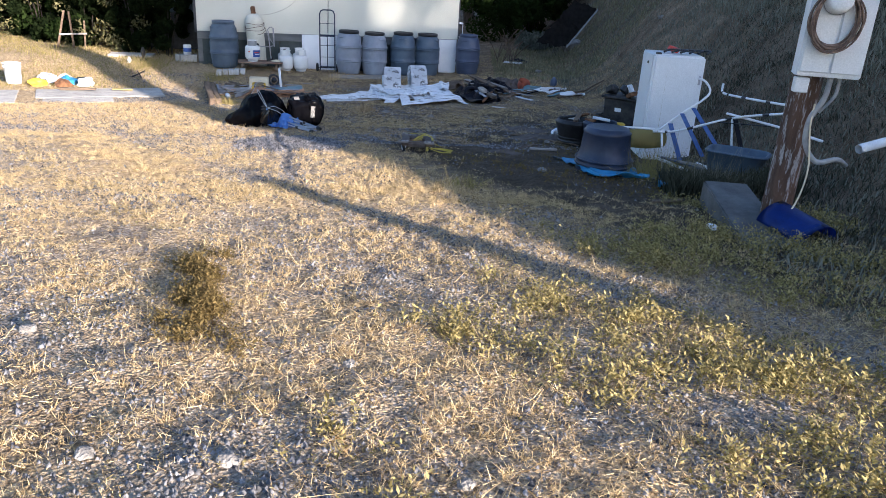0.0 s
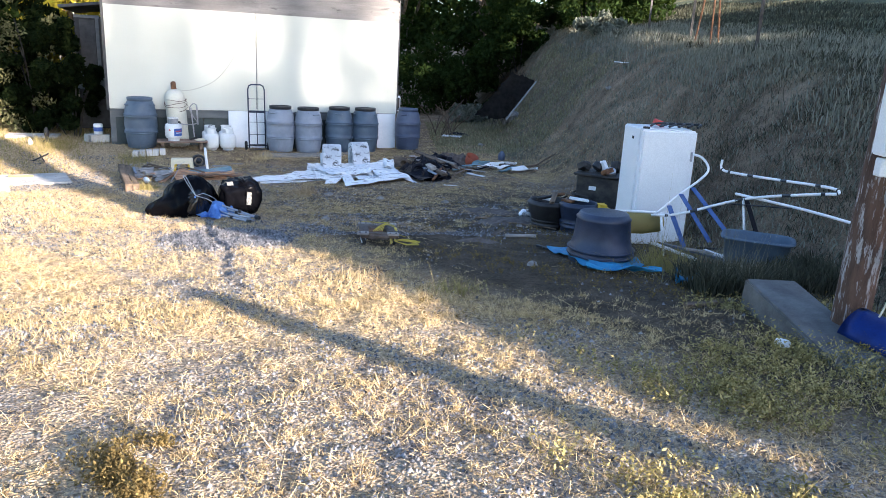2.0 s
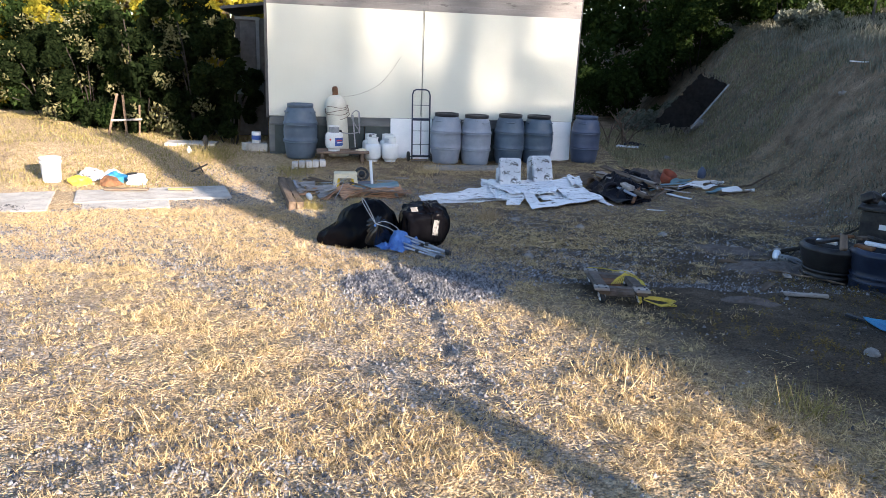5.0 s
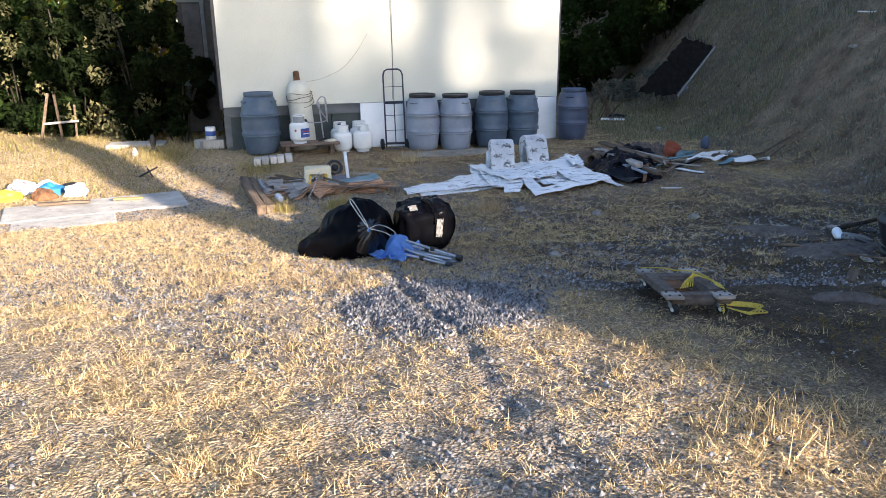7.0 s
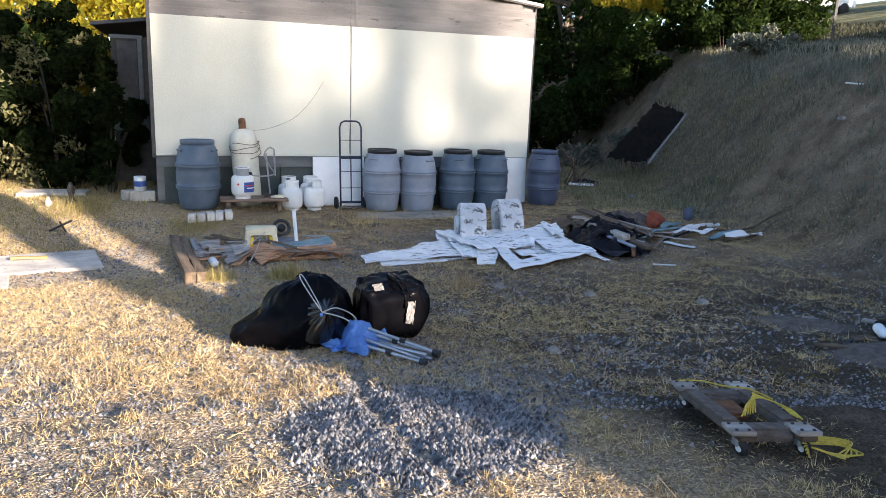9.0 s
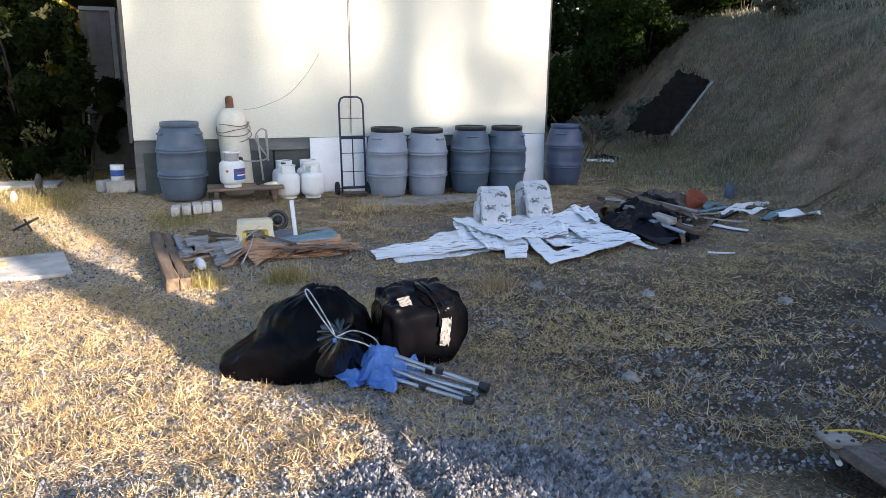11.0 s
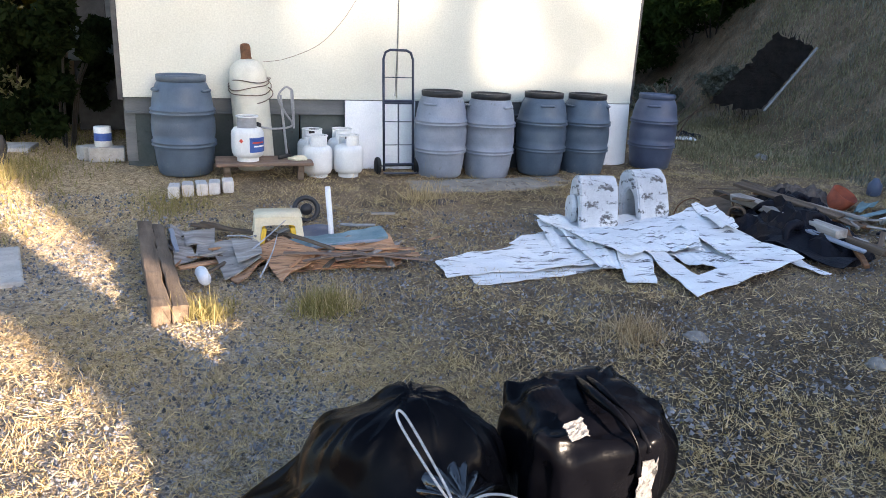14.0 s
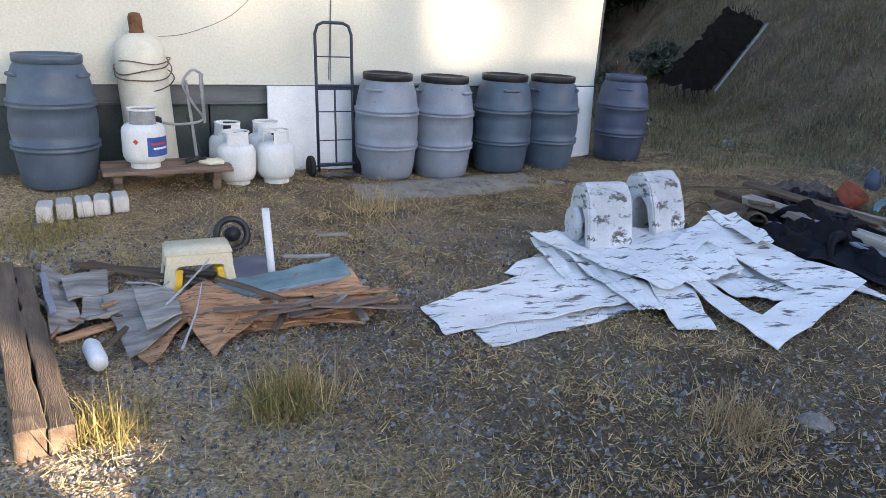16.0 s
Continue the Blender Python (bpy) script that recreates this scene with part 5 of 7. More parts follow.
plank(0.81, 13.93, 0.02, 0.24, 0.035, 0.012, -15, M_PVC, "short white plastic strip lying on dry grass", name="plastic_strip", cat="strip", group=WS)
for k, (x, y, L, w, a) in enumerate(((1.75, 15.55, 0.7, 0.10, 20), (2.05, 15.35, 0.6, 0.14, 35), (2.3, 15.30, 0.5, 0.12, 5), (1.55, 15.9, 0.5, 0.07, 40), (1.9, 15.75, 0.8, 0.05, 28))):
    sheet("scrap_strip", "crumpled pale metal strip in a debris trail", [(x - L / 2 * math.cos(radians(a)) , y - L / 2 * math.sin(radians(a)) - w / 2), (x + L / 2 * math.cos(radians(a)), y + L / 2 * math.sin(radians(a)) - w / 2), (x + L / 2 * math.cos(radians(a)), y + L / 2 * math.sin(radians(a)) + w / 2), (x - L / 2 * math.cos(radians(a)), y - L / 2 * math.sin(radians(a)) + w / 2)], 0.03, 0.08, M_SHEET if k % 2 == 0 else M_TEAL, 20 + k, "debris trail")
for k, (p, q, r) in enumerate((((1.55, 15.75, 0.03), (2.95, 15.62, 0.05), 0.03), ((2.0, 15.15, 0.02), (2.85, 15.50, 0.05), 0.02), ((0.9, 11.0, 0.02), (1.75, 10.1, 0.02), 0.018))):
    t = thing("dead_branch", "bare grey dead branch lying on the dirt", "branch", pose(p[0], p[1], gz(p[0], p[1])))
    pts = []
    for s in range(9):
        f = s / 8
        x, y = p[0] + (q[0] - p[0]) * f, p[1] + (q[1] - p[1]) * f
        pts.append((x - p[0], y - p[1] + 0.04 * math.sin(f * 9), gz(x, y) - gz(p[0], p[1]) + p[2] + (q[2] - p[2]) * f + r * 0.6))
    part("limb", tube(pts, [r * (1 - 0.6 * s / 8) for s in range(9)], 7), M_WOODDARK, t)

db = thing("dead_branch", "forked dark dead branch leaning on the scrap cabinet", "branch", pose(1.70, 11.55, gz(1.70, 11.55)))
part("limb", tube(curve_pts([(0, 0, 0.03), (0.18, -0.14, 0.13), (0.32, -0.34, 0.26), (0.55, -0.50, 0.46)], 16), [0.022 - 0.0008 * q for q in range(17)], 7), M_STEM, db)
part("twig", tube(curve_pts([(0.16, -0.12, 0.12), (0.10, -0.22, 0.14), (-0.06, -0.34, 0.05)], 10), [0.013 - 0.0008 * q for q in range(11)], 6), M_STEM, db)
# ---- concrete pad and clutter on it ----
pad = thing("concrete_pad", "old cracked concrete pad half covered by soil", "concrete", pose(-7.75, 12.72, -1.375, 0, 0, 28), kind="structure")
for (ax, ay, w, d) in ((1.62, 0.22, 2.1, 0.85), (1.25, -0.52, 1.1, 0.5), (-0.75, -0.05, 2.1, 1.35), (-3.1, 0.0, 2.3, 1.4)):
    part("slab", box(w, d, 0.12, pose(ax, ay, 0.0, 0.6 * math.sin(ax), 0.5 * math.cos(ax * 3), 1.2 * math.sin(ax * 5)), 0.012), M_CONC, pad)
bk = thing("plastic_bucket", "white plastic bucket standing on the concrete pad", "bucket", pose(-8.35, 14.2, gz(-8.35, 14.2)))
soft(part("shell", lathe([(0.13, 0.0), (0.15, 0.36), (0.158, 0.36), (0.158, 0.38), (0.14, 0.38), (0.125, 0.02)], 24, cap=False), M_WHITEBOARD, bk))
part("band", lathe([(0.152, 0.30), (0.157, 0.30), (0.157, 0.33), (0.152, 0.33)], 24, cap=False), M_WHITEBOARD, bk)
for k, (x, y, s, mm, nm, lb) in enumerate(((-7.85, 14.15, 0.15, M_YELLOW, "yellow_bag", "crumpled yellow plastic bag"), (-7.5, 14.5, 0.17, M_TARP, "blue_bag", "crumpled bright blue plastic bag"), (-7.35, 14.75, 0.14, M_BLACK, "black_bag", "small crumpled black bag"), (-7.1, 14.45, 0.16, M_WHITEBOARD, "white_bag", "crumpled white plastic bag"), (-7.65, 14.7, 0.15, M_WHITEBOARD, "white_bag", "crumpled white plastic bag"), (-7.95, 14.6, 0.18, M_SHEET, "white_bag", "crumpled white plastic bag"), (-7.4, 14.2, 0.14, M_RUST, "brown_bag", "crumpled brown paper bag"))):
    t = thing(nm, lb + " among litter by the pad", "bag", pose(x, y, gz(x, y)), "litter by the pad")
    g = bmesh.new()
    bmesh.ops.create_icosphere(g, subdivisions=3, radius=s)
    for v in g.verts:
        v.co = v.co * (1 + 0.5 * noise.noise(v.co * 9 + Vector((k, 0, 0))))
        v.co.z = max(0, v.co.z * 0.7 + s * 0.25)
    part("bag", g, mm, t)
plank(-6.85, 13.68, 0.07, 0.62, 0.09, 0.03, 12, M_WOODDARK, "short dark board lying on concrete", group="")
plank(-6.15, 13.95, 0.07, 0.35, 0.06, 0.025, 20, M_GREENGRASS, "short mossy green stick lying on concrete", group="")
t = thing("drinks_bottle", "white bottle standing in weeds near the house", "bottle", pose(-7.1, 16.35, gz(-7.1, 16.35) - 0.02) @ Matrix.Diagonal((0.75, 0.75, 0.65, 1)))
soft(part("bottle", lathe([(0.05, 0), (0.055, 0.02), (0.055, 0.13), (0.02, 0.19), (0.02, 0.22)], 14), M_PVC, t))
t = thing("dark_trinket", "small dark lamp-like ornament in weeds", "ornament", pose(-6.85, 16.5, gz(-6.85, 16.5)))
soft(part("stem", lathe([(0.07, 0), (0.075, 0.03), (0.03, 0.08), (0.05, 0.16), (0.045, 0.22), (0.02, 0.29)], 14), M_IRON, t))
t = thing("iron_stake", "black iron cross stake lying on soil", "stake", pose(-6.45, 15.3, gz(-6.45, 15.3)))
part("bar", tube([(-0.14, 0, 0.02), (0.14, 0.02, 0.16)], 0.014, 6), M_IRON, t)
part("bar", tube([(0.08, -0.03, 0.02), (-0.02, 0.03, 0.14)], 0.012, 6), M_IRON, t)
for k, (x, y, s) in enumerate(((-6.0, 16.9, 0.13), (-6.18, 17.05, 0.12))):
    t = thing("cinder_block", "pale concrete block beside the house corner", "block", pose(x, y, gz(x, y), 0, 0, 20 + 30 * k), "blocks by the corner")
    part("block", box(0.34, 0.17, 0.15, pose(0, 0, 0.075), 0.01), M_CONC, t)
t = thing("blue_white_can", "white and blue tin standing on a block", "tin", pose(-6.05, 16.95, gz(-6.05, 16.95) + 0.15))
soft(part("can", lathe([(0.085, 0), (0.085, 0.20), (0.08, 0.205)], 18), M_PROPANE, t))
part("band", lathe([(0.087, 0.06), (0.087, 0.14)], 18, cap=False), M_LABELBLUE, t)

# ---- utility pole with panel ----
PX, PY = 2.64, 5.98
up = thing("utility_pole", "brown peeling wooden utility pole", "pole", pose(PX, PY, gz(PX, PY) - 0.1, 0, 0.6, 0))
g = lathe([(0.108, 0.0)] + [(0.107 - 0.004 * k * 0.25, 0.25 * k + 0.2) for k in range(30)], 28)
for v in g.verts:
    f = 1 + 0.05 * noise.noise(Vector((v.co.x * 16, v.co.y * 16, v.co.z * 0.9)))
    v.co.x *= f
    v.co.y *= f
soft(part("shaft", g, M_POLE, up))
ins = part("insulator", lathe([(0.02, 0), (0.028, 0.01), (0.028, 0.03), (0.012, 0.04)], 12, m=pose(-0.09, -0.09, 1.68, 90, 0, -40)), M_WHITE, up)
BOXM = pose(2.665, 5.76, 0.0, 0, 0, -10)
ep = thing("electric_panel", "grey metal meter panel mounted on a pole", "electric panel", BOXM)
part("cabinet", box(0.40, 0.15, 0.78, pose(0, 0, 0.935), 0.008, seg=2), M_GALV, ep)
part("door", box(0.185, 0.012, 0.72, pose(0.097, -0.083, 0.935), 0.004), M_GALV, ep)
part("door", box(0.180, 0.010, 0.72, pose(-0.097, -0.082, 0.935), 0.004), M_GALV, ep)
soft(part("meter", lathe([(0.085, 0), (0.085, 0.03), (0.075, 0.035), (0.072, 0.09), (0.05, 0.105), (0.0, 0.108)], 24, m=pose(-0.05, -0.09, 1.03, 90, 0, 0), cap=False), M_WHITE, ep, "white round meter"))
part("meter_band", lathe([(0.088, 0.0), (0.088, 0.02)], 24, m=pose(-0.05, -0.09, 1.03, 90, 0, 0), cap=False), M_CONDUIT, ep)
part("outlet_box", box(0.09, 0.08, 0.10, pose(-0.14, 0.0, 0.48), 0.006), M_GALV, ep)
part("knockout", lathe([(0.03, 0), (0.03, 0.02)], 14, m=pose(-0.12, -0.08, 1.30, 90, 0, 0)), M_IRON, ep)
for qx in (0.08, 0.17):
    part("bolt", lathe([(0.012, 0), (0.01, 0.012)], 8, m=pose(qx, -0.095, 1.29, 90, 0, 0)), M_IRON, ep)
soft(part("mast_pipe", tube([(0.02, 0.02, 1.33), (0.02, 0.02, 3.2)], 0.035, 14), M_CONDUIT, ep))
soft(part("service_cable", tube([(-0.06, 0.02, 1.33), (-0.07, 0.06, 1.9), (-0.08, 0.08, 3.0)], 0.012, 8), M_BLACK, ep))
soft(part("conduit", tube(curve_pts([(0.04, 0, 0.54), (0.03, 0.0, 0.40), (-0.03, 0.0, 0.25), (-0.02, 0.0, 0.08), (0.08, 0.02, -0.04), (0.22, 0.06, -0.02), (0.36, 0.3, -0.10)], 48), 0.019, 10), M_CONDUIT, ep))
part("conduit", tube(curve_pts([(0.10, 0, 0.54), (0.09, 0.0, 0.42), (0.02, 0.02, 0.30)], 20), 0.012, 8), M_CONDUIT, ep)
part("ground_wire", tube(curve_pts([(-0.02, 0.0, 0.36), (-0.02, -0.02, 0.2), (0.03, -0.02, -0.1), (0.0, -0.02, -0.35), (-0.09, -0.05, -0.50)], 30), 0.006, 6), M_STOOL, ep)
coil = thing("cable_coil", "coil of brown cable hung on the panel", "cable", BOXM @ pose(-0.05, -0.13, 0.93, 90, 0, 0))
for k in range(9):
    a1, b1_ = 0.125 + 0.012 * (k % 4), 0.165 + 0.013 * (k % 3)
    ring = [(a1 * math.cos(a) + 0.008 * math.sin(2 * a + k), b1_ * math.sin(a) - 0.02 + 0.01 * math.sin(k * 2.3), (k % 3) * 0.013 + 0.01 * math.sin(a + k)) for a in [q * math.pi / 18 for q in range(36)]]
    soft(part("loop", tube(ring, 0.0065, 6, closed=True), M_COPPER, coil))

sb = thing("concrete_footing", "long grey concrete footing block on sloping soil", "concrete block", pose(2.44, 6.02, gz(2.44, 6.02) - 0.005, 5, 0, -3))
g = box(0.36, 1.28, 0.22, None, 0.012, seg=2)
part("block", g, M_CONCDARK, sb)
hb = thing("cut_blue_barrel", "half shell of a cut blue plastic barrel", "barrel", pose(2.68, 5.68, -0.50, 0, 10, -58) @ Matrix.Diagonal((0.9, 1, 0.85, 1)))
g = bmesh.new()
n = 16
rows = [[g.verts.new((-0.22 + 0.44 * j / 6, 0.16 * math.cos(math.pi * i / n) * 1.15, 0.15 * math.sin(math.pi * i / n) - 0.03)) for i in range(n + 1)] for j in range(7)]
for j in range(6):
    for i in range(n):
        g.faces.new((rows[j][i], rows[j][i + 1], rows[j + 1][i + 1], rows[j + 1][i]))
bmesh.ops.solidify(g, geom=g.faces[:], thickness=0.006)
soft(part("shell", g, M_BLUEPLASTIC, hb))
gr = thing("iron_grate", "black iron grate lying behind the footing", "grate", pose(2.75, 6.95, gz(2.75, 6.95) + 0.05, 4, 0, 10))
for k in range(9):
    part("bar", box(0.012, 0.34, 0.015, pose(-0.24 + 0.06 * k, 0, 0)), M_IRON, gr)
for qy in (-0.17, 0, 0.17):
    part("rail", box(0.52, 0.014, 0.018, pose(0, qy, 0)), M_IRON, gr)
t = thing("crushed_can", "small white can lying by the footing", "can", pose(2.13, 5.80, gz(2.13, 5.8) + 0.03, 80, 0, 20))
soft(part("can", lathe([(0.022, -0.04), (0.026, -0.03), (0.026, 0.03), (0.022, 0.04)], 14), M_PVC, t))
plank(2.05, 6.75, 0.03, 0.30, 0.05, 0.02, 20, M_WOODDARK, "short dark stick beside the footing", group="")

# ---- appliance and junk by the bank ----
fr = thing("refrigerator", "white discarded refrigerator standing on bare dirt", "refrigerator", pose(2.66, 9.62, gz(2.6, 9.6), 0, 0, 1))
hgt = 0.33 - gz(2.6, 9.6)
part("body", box(0.58, 0.50, hgt - 0.02, pose(0.0, 0.045, hgt / 2), 0.014, seg=3), M_WHITE, fr)
part("seal", box(0.55, 0.02, hgt - 0.06, pose(0.0, -0.213, hgt / 2)), M_RUBBER, fr)
d = part("door", box(0.585, 0.085, hgt - 0.03, pose(0.0, -0.265, hgt / 2), 0.018, seg=3), M_WHITE, fr)
part("handle", box(0.022, 0.02, 0.10, pose(0.25, -0.315, hgt * 0.78), 0.005), M_TUBE, d)
part("hinge", box(0.06, 0.05, 0.02, pose(-0.24, -0.24, hgt), 0.004), M_IRON, d)
part("latch", box(0.012, 0.035, 0.03, pose(-0.293, -0.02, hgt * 0.90), 0.003), M_IRON, fr)
for qx, qy in ((-0.2, -0.25), (0.2, -0.25), (-0.2, 0.25), (0.2, 0.25)):
    part("foot", lathe([(0.025, -0.03), (0.025, 0.03)], 10, m=pose(qx, qy, 0.0)), M_BLACK, fr)
for k in range(5):
    t = thing("tangled_cable", "black cable tangle lying on top of the refrigerator", "cable", fr.matrix_world @ pose(-0.15 + 0.12 * k, -0.12 + 0.05 * (k % 3), hgt, 0, 0, 40 * k)) if k == 0 else t
    part("loop", tube(curve_pts([(0.0 + 0.1 * k, 0, 0.01), (0.08 + 0.1 * k, 0.08, 0.03), (0.16 + 0.09 * k, -0.05, 0.045), (0.05 + 0.1 * k, -0.14, 0.02)], 16), 0.012, 6), M_BLACK, t)
t = thing("red_clamp", "small red plastic clamp on the refrigerator", "clamp", fr.matrix_world @ pose(0.0, 0.05, hgt + 0.03))
part("jaw", box(0.14, 0.06, 0.06, pose(0, 0, 0, 10, 15, 20), 0.012), M_LABELRED, t)

bq = thing("scrap_cabinet", "dark rusted metal cabinet with junk piled on", "cabinet", pose(2.55, 11.0, gz(2.55, 11.0), 0, 0, -30))
part("body", box(0.62, 0.5, 0.55, pose(0, 0, 0.29), 0.012), M_IRON, bq)
part("shelf", box(0.70, 0.55, 0.03, pose(0, 0, 0.58), 0.006), M_IRON, bq)
part("label", box(0.09, 0.004, 0.05, pose(-0.1, -0.253, 0.42)), M_WHITE, bq, "small white label")
for qx in (-0.27, 0.27):
    part("leg", box(0.04, 0.04, 0.1, pose(qx, -0.2, 0.03)), M_IRON, bq)
random.seed(5)
for k in range(12):
    x, y, z = random.uniform(-0.32, 0.34), random.uniform(-0.22, 0.22), 0.60
    t = thing("scrap_part", "small dark machine part piled on a cabinet", "scrap part", bq.matrix_world @ pose(x, y, z + random.uniform(0.03, 0.09), random.uniform(-30, 30), random.uniform(-30, 30), random.uniform(0, 180)), "machine parts on the cabinet")
    mm = (M_IRON, M_BLACK, M_RUST, M_TUBE, M_WHITE, M_IRON)[k % 6]
    if k % 2:
        part("piece", lathe([(0.04, -0.05), (0.07, -0.04), (0.07, 0.03), (0.03, 0.06)], 14), mm, t)
    else:
        part("piece", box(random.uniform(0.1, 0.22), random.uniform(0.06, 0.14), random.uniform(0.05, 0.12), None, 0.01), mm, t)
heap("grey_cloth", "crumpled grey cloth over junk by the refrigerator", "cloth", 2.85, 10.75, 0.25, 0.25, 0.9, 0, M_CORD, 31, 0.3)


def tub(name, label, x, y, r0, r1, h, material, upside=True):
    t = thing(name, label, "tub", pose(x, y, gz(x, y)))
    prof = [(r0, 0.0), (r0 * 1.01, 0.05), (r0 * 1.05, 0.065), (r0 * 1.05, 0.085), (r0 * 0.99, 0.10), (r0 * 1.04, 0.115), (r0 * 1.04, 0.135), (r0 * 0.975, 0.155), (r0 + (r1 - r0) * 0.5, h * 0.5), (r1 + 0.012, h * 0.86), (r1 + 0.02, h * 0.9), (r1, h * 0.93), (r1 - 0.01, h * 0.99)]
    prof += [(r1 - 0.04, h), (0.001, h)] if upside else [(r1 - 0.02, h), (r1 - 0.03, h - 0.02), (r1 - 0.04, 0.1), (0.001, 0.08)]
    soft(part("shell", lathe(prof, 36, cap=False), material, t))
    for zz in (0.075, 0.125):
        rr = r0 * 1.045
        soft(part("rib", tube([(rr * math.cos(a), rr * math.sin(a), zz) for a in [k * math.pi / 18 for k in range(36)]], 0.011, 6, closed=True), material, t))
    return t


tub("upturned_tub", "dark blue-grey cut barrel turned upside down", 1.77, 8.38, 0.29, 0.235, 0.46, M_TUBDARK)
tub("open_tub", "black plastic tub full of scrap", 1.72, 10.45, 0.20, 0.25, 0.36, M_BLACK, False)
tub("open_tub", "blue-grey plastic tub full of scrap", 2.02, 10.18, 0.20, 0.22, 0.36, M_TUBDARK, False)
t = thing("yellow_jerrycan", "yellow plastic jug behind dark tubs", "jug", pose(2.25, 10.05, gz(2.25, 10.05)))
part("jug", box(0.16, 0.22, 0.34, pose(0, 0, 0.17), 0.04, seg=3), M_YELLOW, t)
for k in range(9):
    a = k * 0.8
    plank(1.85 + 0.22 * math.cos(a), 10.35 + 0.2 * math.sin(a), 0.36 + 0.02 * (k % 3), 0.18 + 0.05 * (k % 3), 0.06, 0.03, k * 50, (M_IRON, M_WOODDARK, M_RUST, M_WHITE)[k % 4], "small scrap offcut heaped in a tub", tip=8 * (k % 3), name="scrap_offcut", cat="offcut", group="scrap in the tubs")
t = thing("water_bottle", "clear crushed plastic bottle on the dirt", "bottle", pose(1.63, 11.1, gz(1.63, 11.1) + 0.05, 90, 0, 50))
soft(part("bottle", lathe([(0.03, -0.11), (0.04, -0.10), (0.04, 0.06), (0.015, 0.11), (0.015, 0.13)], 14), M_SILVER, t))
t = thing("water_bottle", "crushed plastic bottle with a blue cap", "bottle", pose(1.55, 11.25, gz(1.55, 11.25) + 0.05, 90, 0, -20))
soft(part("bottle", lathe([(0.03, -0.11), (0.04, -0.10), (0.04, 0.06), (0.015, 0.11), (0.015, 0.13)], 14), M_WHITEBOARD, t))
sheet("blue_tarp", "blue plastic tarp spread flat under a tub", [(1.40, 9.0), (1.52, 8.0), (2.05, 7.95), (2.15, 8.7)], 0.01, 0.05, M_TARP, 41)
sheet("blue_tarp", "rolled edge of a blue plastic tarp", [(1.52, 7.95), (2.08, 7.62), (2.12, 7.74), (1.58, 8.08)], 0.02, 0.07, M_TARP, 43)
sheet("blue_rag", "crumpled turquoise rag lying in weeds", [(2.12, 7.30), (2.42, 7.28), (2.45, 7.50), (2.15, 7.52)], 0.01, 0.13, M_TARP, 47)
t = thing("green_sack", "olive green rolled sack against a frame", "sack", pose(2.30, 8.85, gz(2.30, 8.85) + 0.30, 0, 90, 15))
soft(part("roll", lathe([(0.06, -0.22), (0.10, -0.20), (0.115, 0), (0.10, 0.20), (0.05, 0.22)], 20), M_GREENGRASS, t))
tote = thing("storage_tote", "faded blue-grey open plastic tote standing in weeds", "tote", pose(2.95, 7.78, gz(2.95, 7.78), 0, 0, -28) @ Matrix.Diagonal((0.82, 0.82, 0.92, 1)))


def tote_ring(k, z, inner=0.0):
    out = []
    for q in range(32):
        a = 2 * math.pi * q / 32
        cx_, sy_ = math.cos(a), math.sin(a)
        out.append((math.copysign(abs(cx_) ** 0.45, cx_) * (0.34 * k - inner), math.copysign(abs(sy_) ** 0.45, sy_) * (0.23 * k - inner), z))
    return out


g = bmesh.new()
rings = [[g.verts.new(p) for p in ring] for ring in (tote_ring(0.82, 0.0), tote_ring(0.84, 0.03), tote_ring(0.97, 0.36), tote_ring(1.05, 0.365), tote_ring(1.05, 0.39), tote_ring(1.02, 0.395), tote_ring(0.96, 0.385, 0.004), tote_ring(0.83, 0.04, 0.006))]
for a, b in zip(rings, rings[1:]):
    for q in range(32):
        g.faces.new((a[q], a[(q + 1) % 32], b[(q + 1) % 32], b[q]))
g.faces.new(list(reversed(rings[0])))
g.faces.new(rings[-1])
soft(part("tub", g, M_TOTE, tote))
part("rim", tube([Vector(p) for p in tote_ring(1.05, 0.38)], 0.010, 6, closed=True), M_TOTE, tote, "pale moulded rim")
pf = thing("lounger_frame", "bent white tube lounger frame with dark straps", "lounger frame", pose(3.0, 8.4, 0))
runs = [[(3.06, 8.9, 0.09), (3.06, 8.88, 0.0), (3.12, 8.7, -0.01), (3.25, 8.1, 0.03), (3.36, 7.55, 0.07), (3.37, 7.45, 0.04), (3.25, 7.6, 0.0), (2.98, 8.2, -0.17), (2.55, 8.55, -0.40), (2.3, 8.6, -0.43)],
        [(1.88, 8.75, -0.43), (2.35, 8.72, -0.43), (2.62, 8.75, -0.47)],
        [(2.38, 8.7, -0.44), (2.60, 8.75, -0.26), (2.86, 8.85, -0.09), (2.93, 8.9, 0.0), (2.88, 8.95, 0.09), (2.80, 9.0, 0.12)],
        [(2.95, 8.3, -0.14), (3.30, 7.75, -0.16), (3.50, 7.3, -0.18)],
        [(2.98, 8.2, -0.17), (3.02, 8.1, -0.62)], [(2.40, 8.62, -0.42), (2.45, 8.55, -0.82)]]
inv = pf.matrix_world.inverted()
for r in runs:
    soft(part("tube", tube([inv @ Vector(p) for p in (curve_pts(r, 40) if len(r) > 2 else r)], 0.0125, 8), M_PVC, pf))
run = [inv @ p for p in curve_pts(runs[0], 60)]
for k in range(6, len(run) - 3, 4):
    part("band", tube([run[k], run[k].lerp(run[k + 1], 0.7)], 0.0145, 8), M_BLACK, pf)
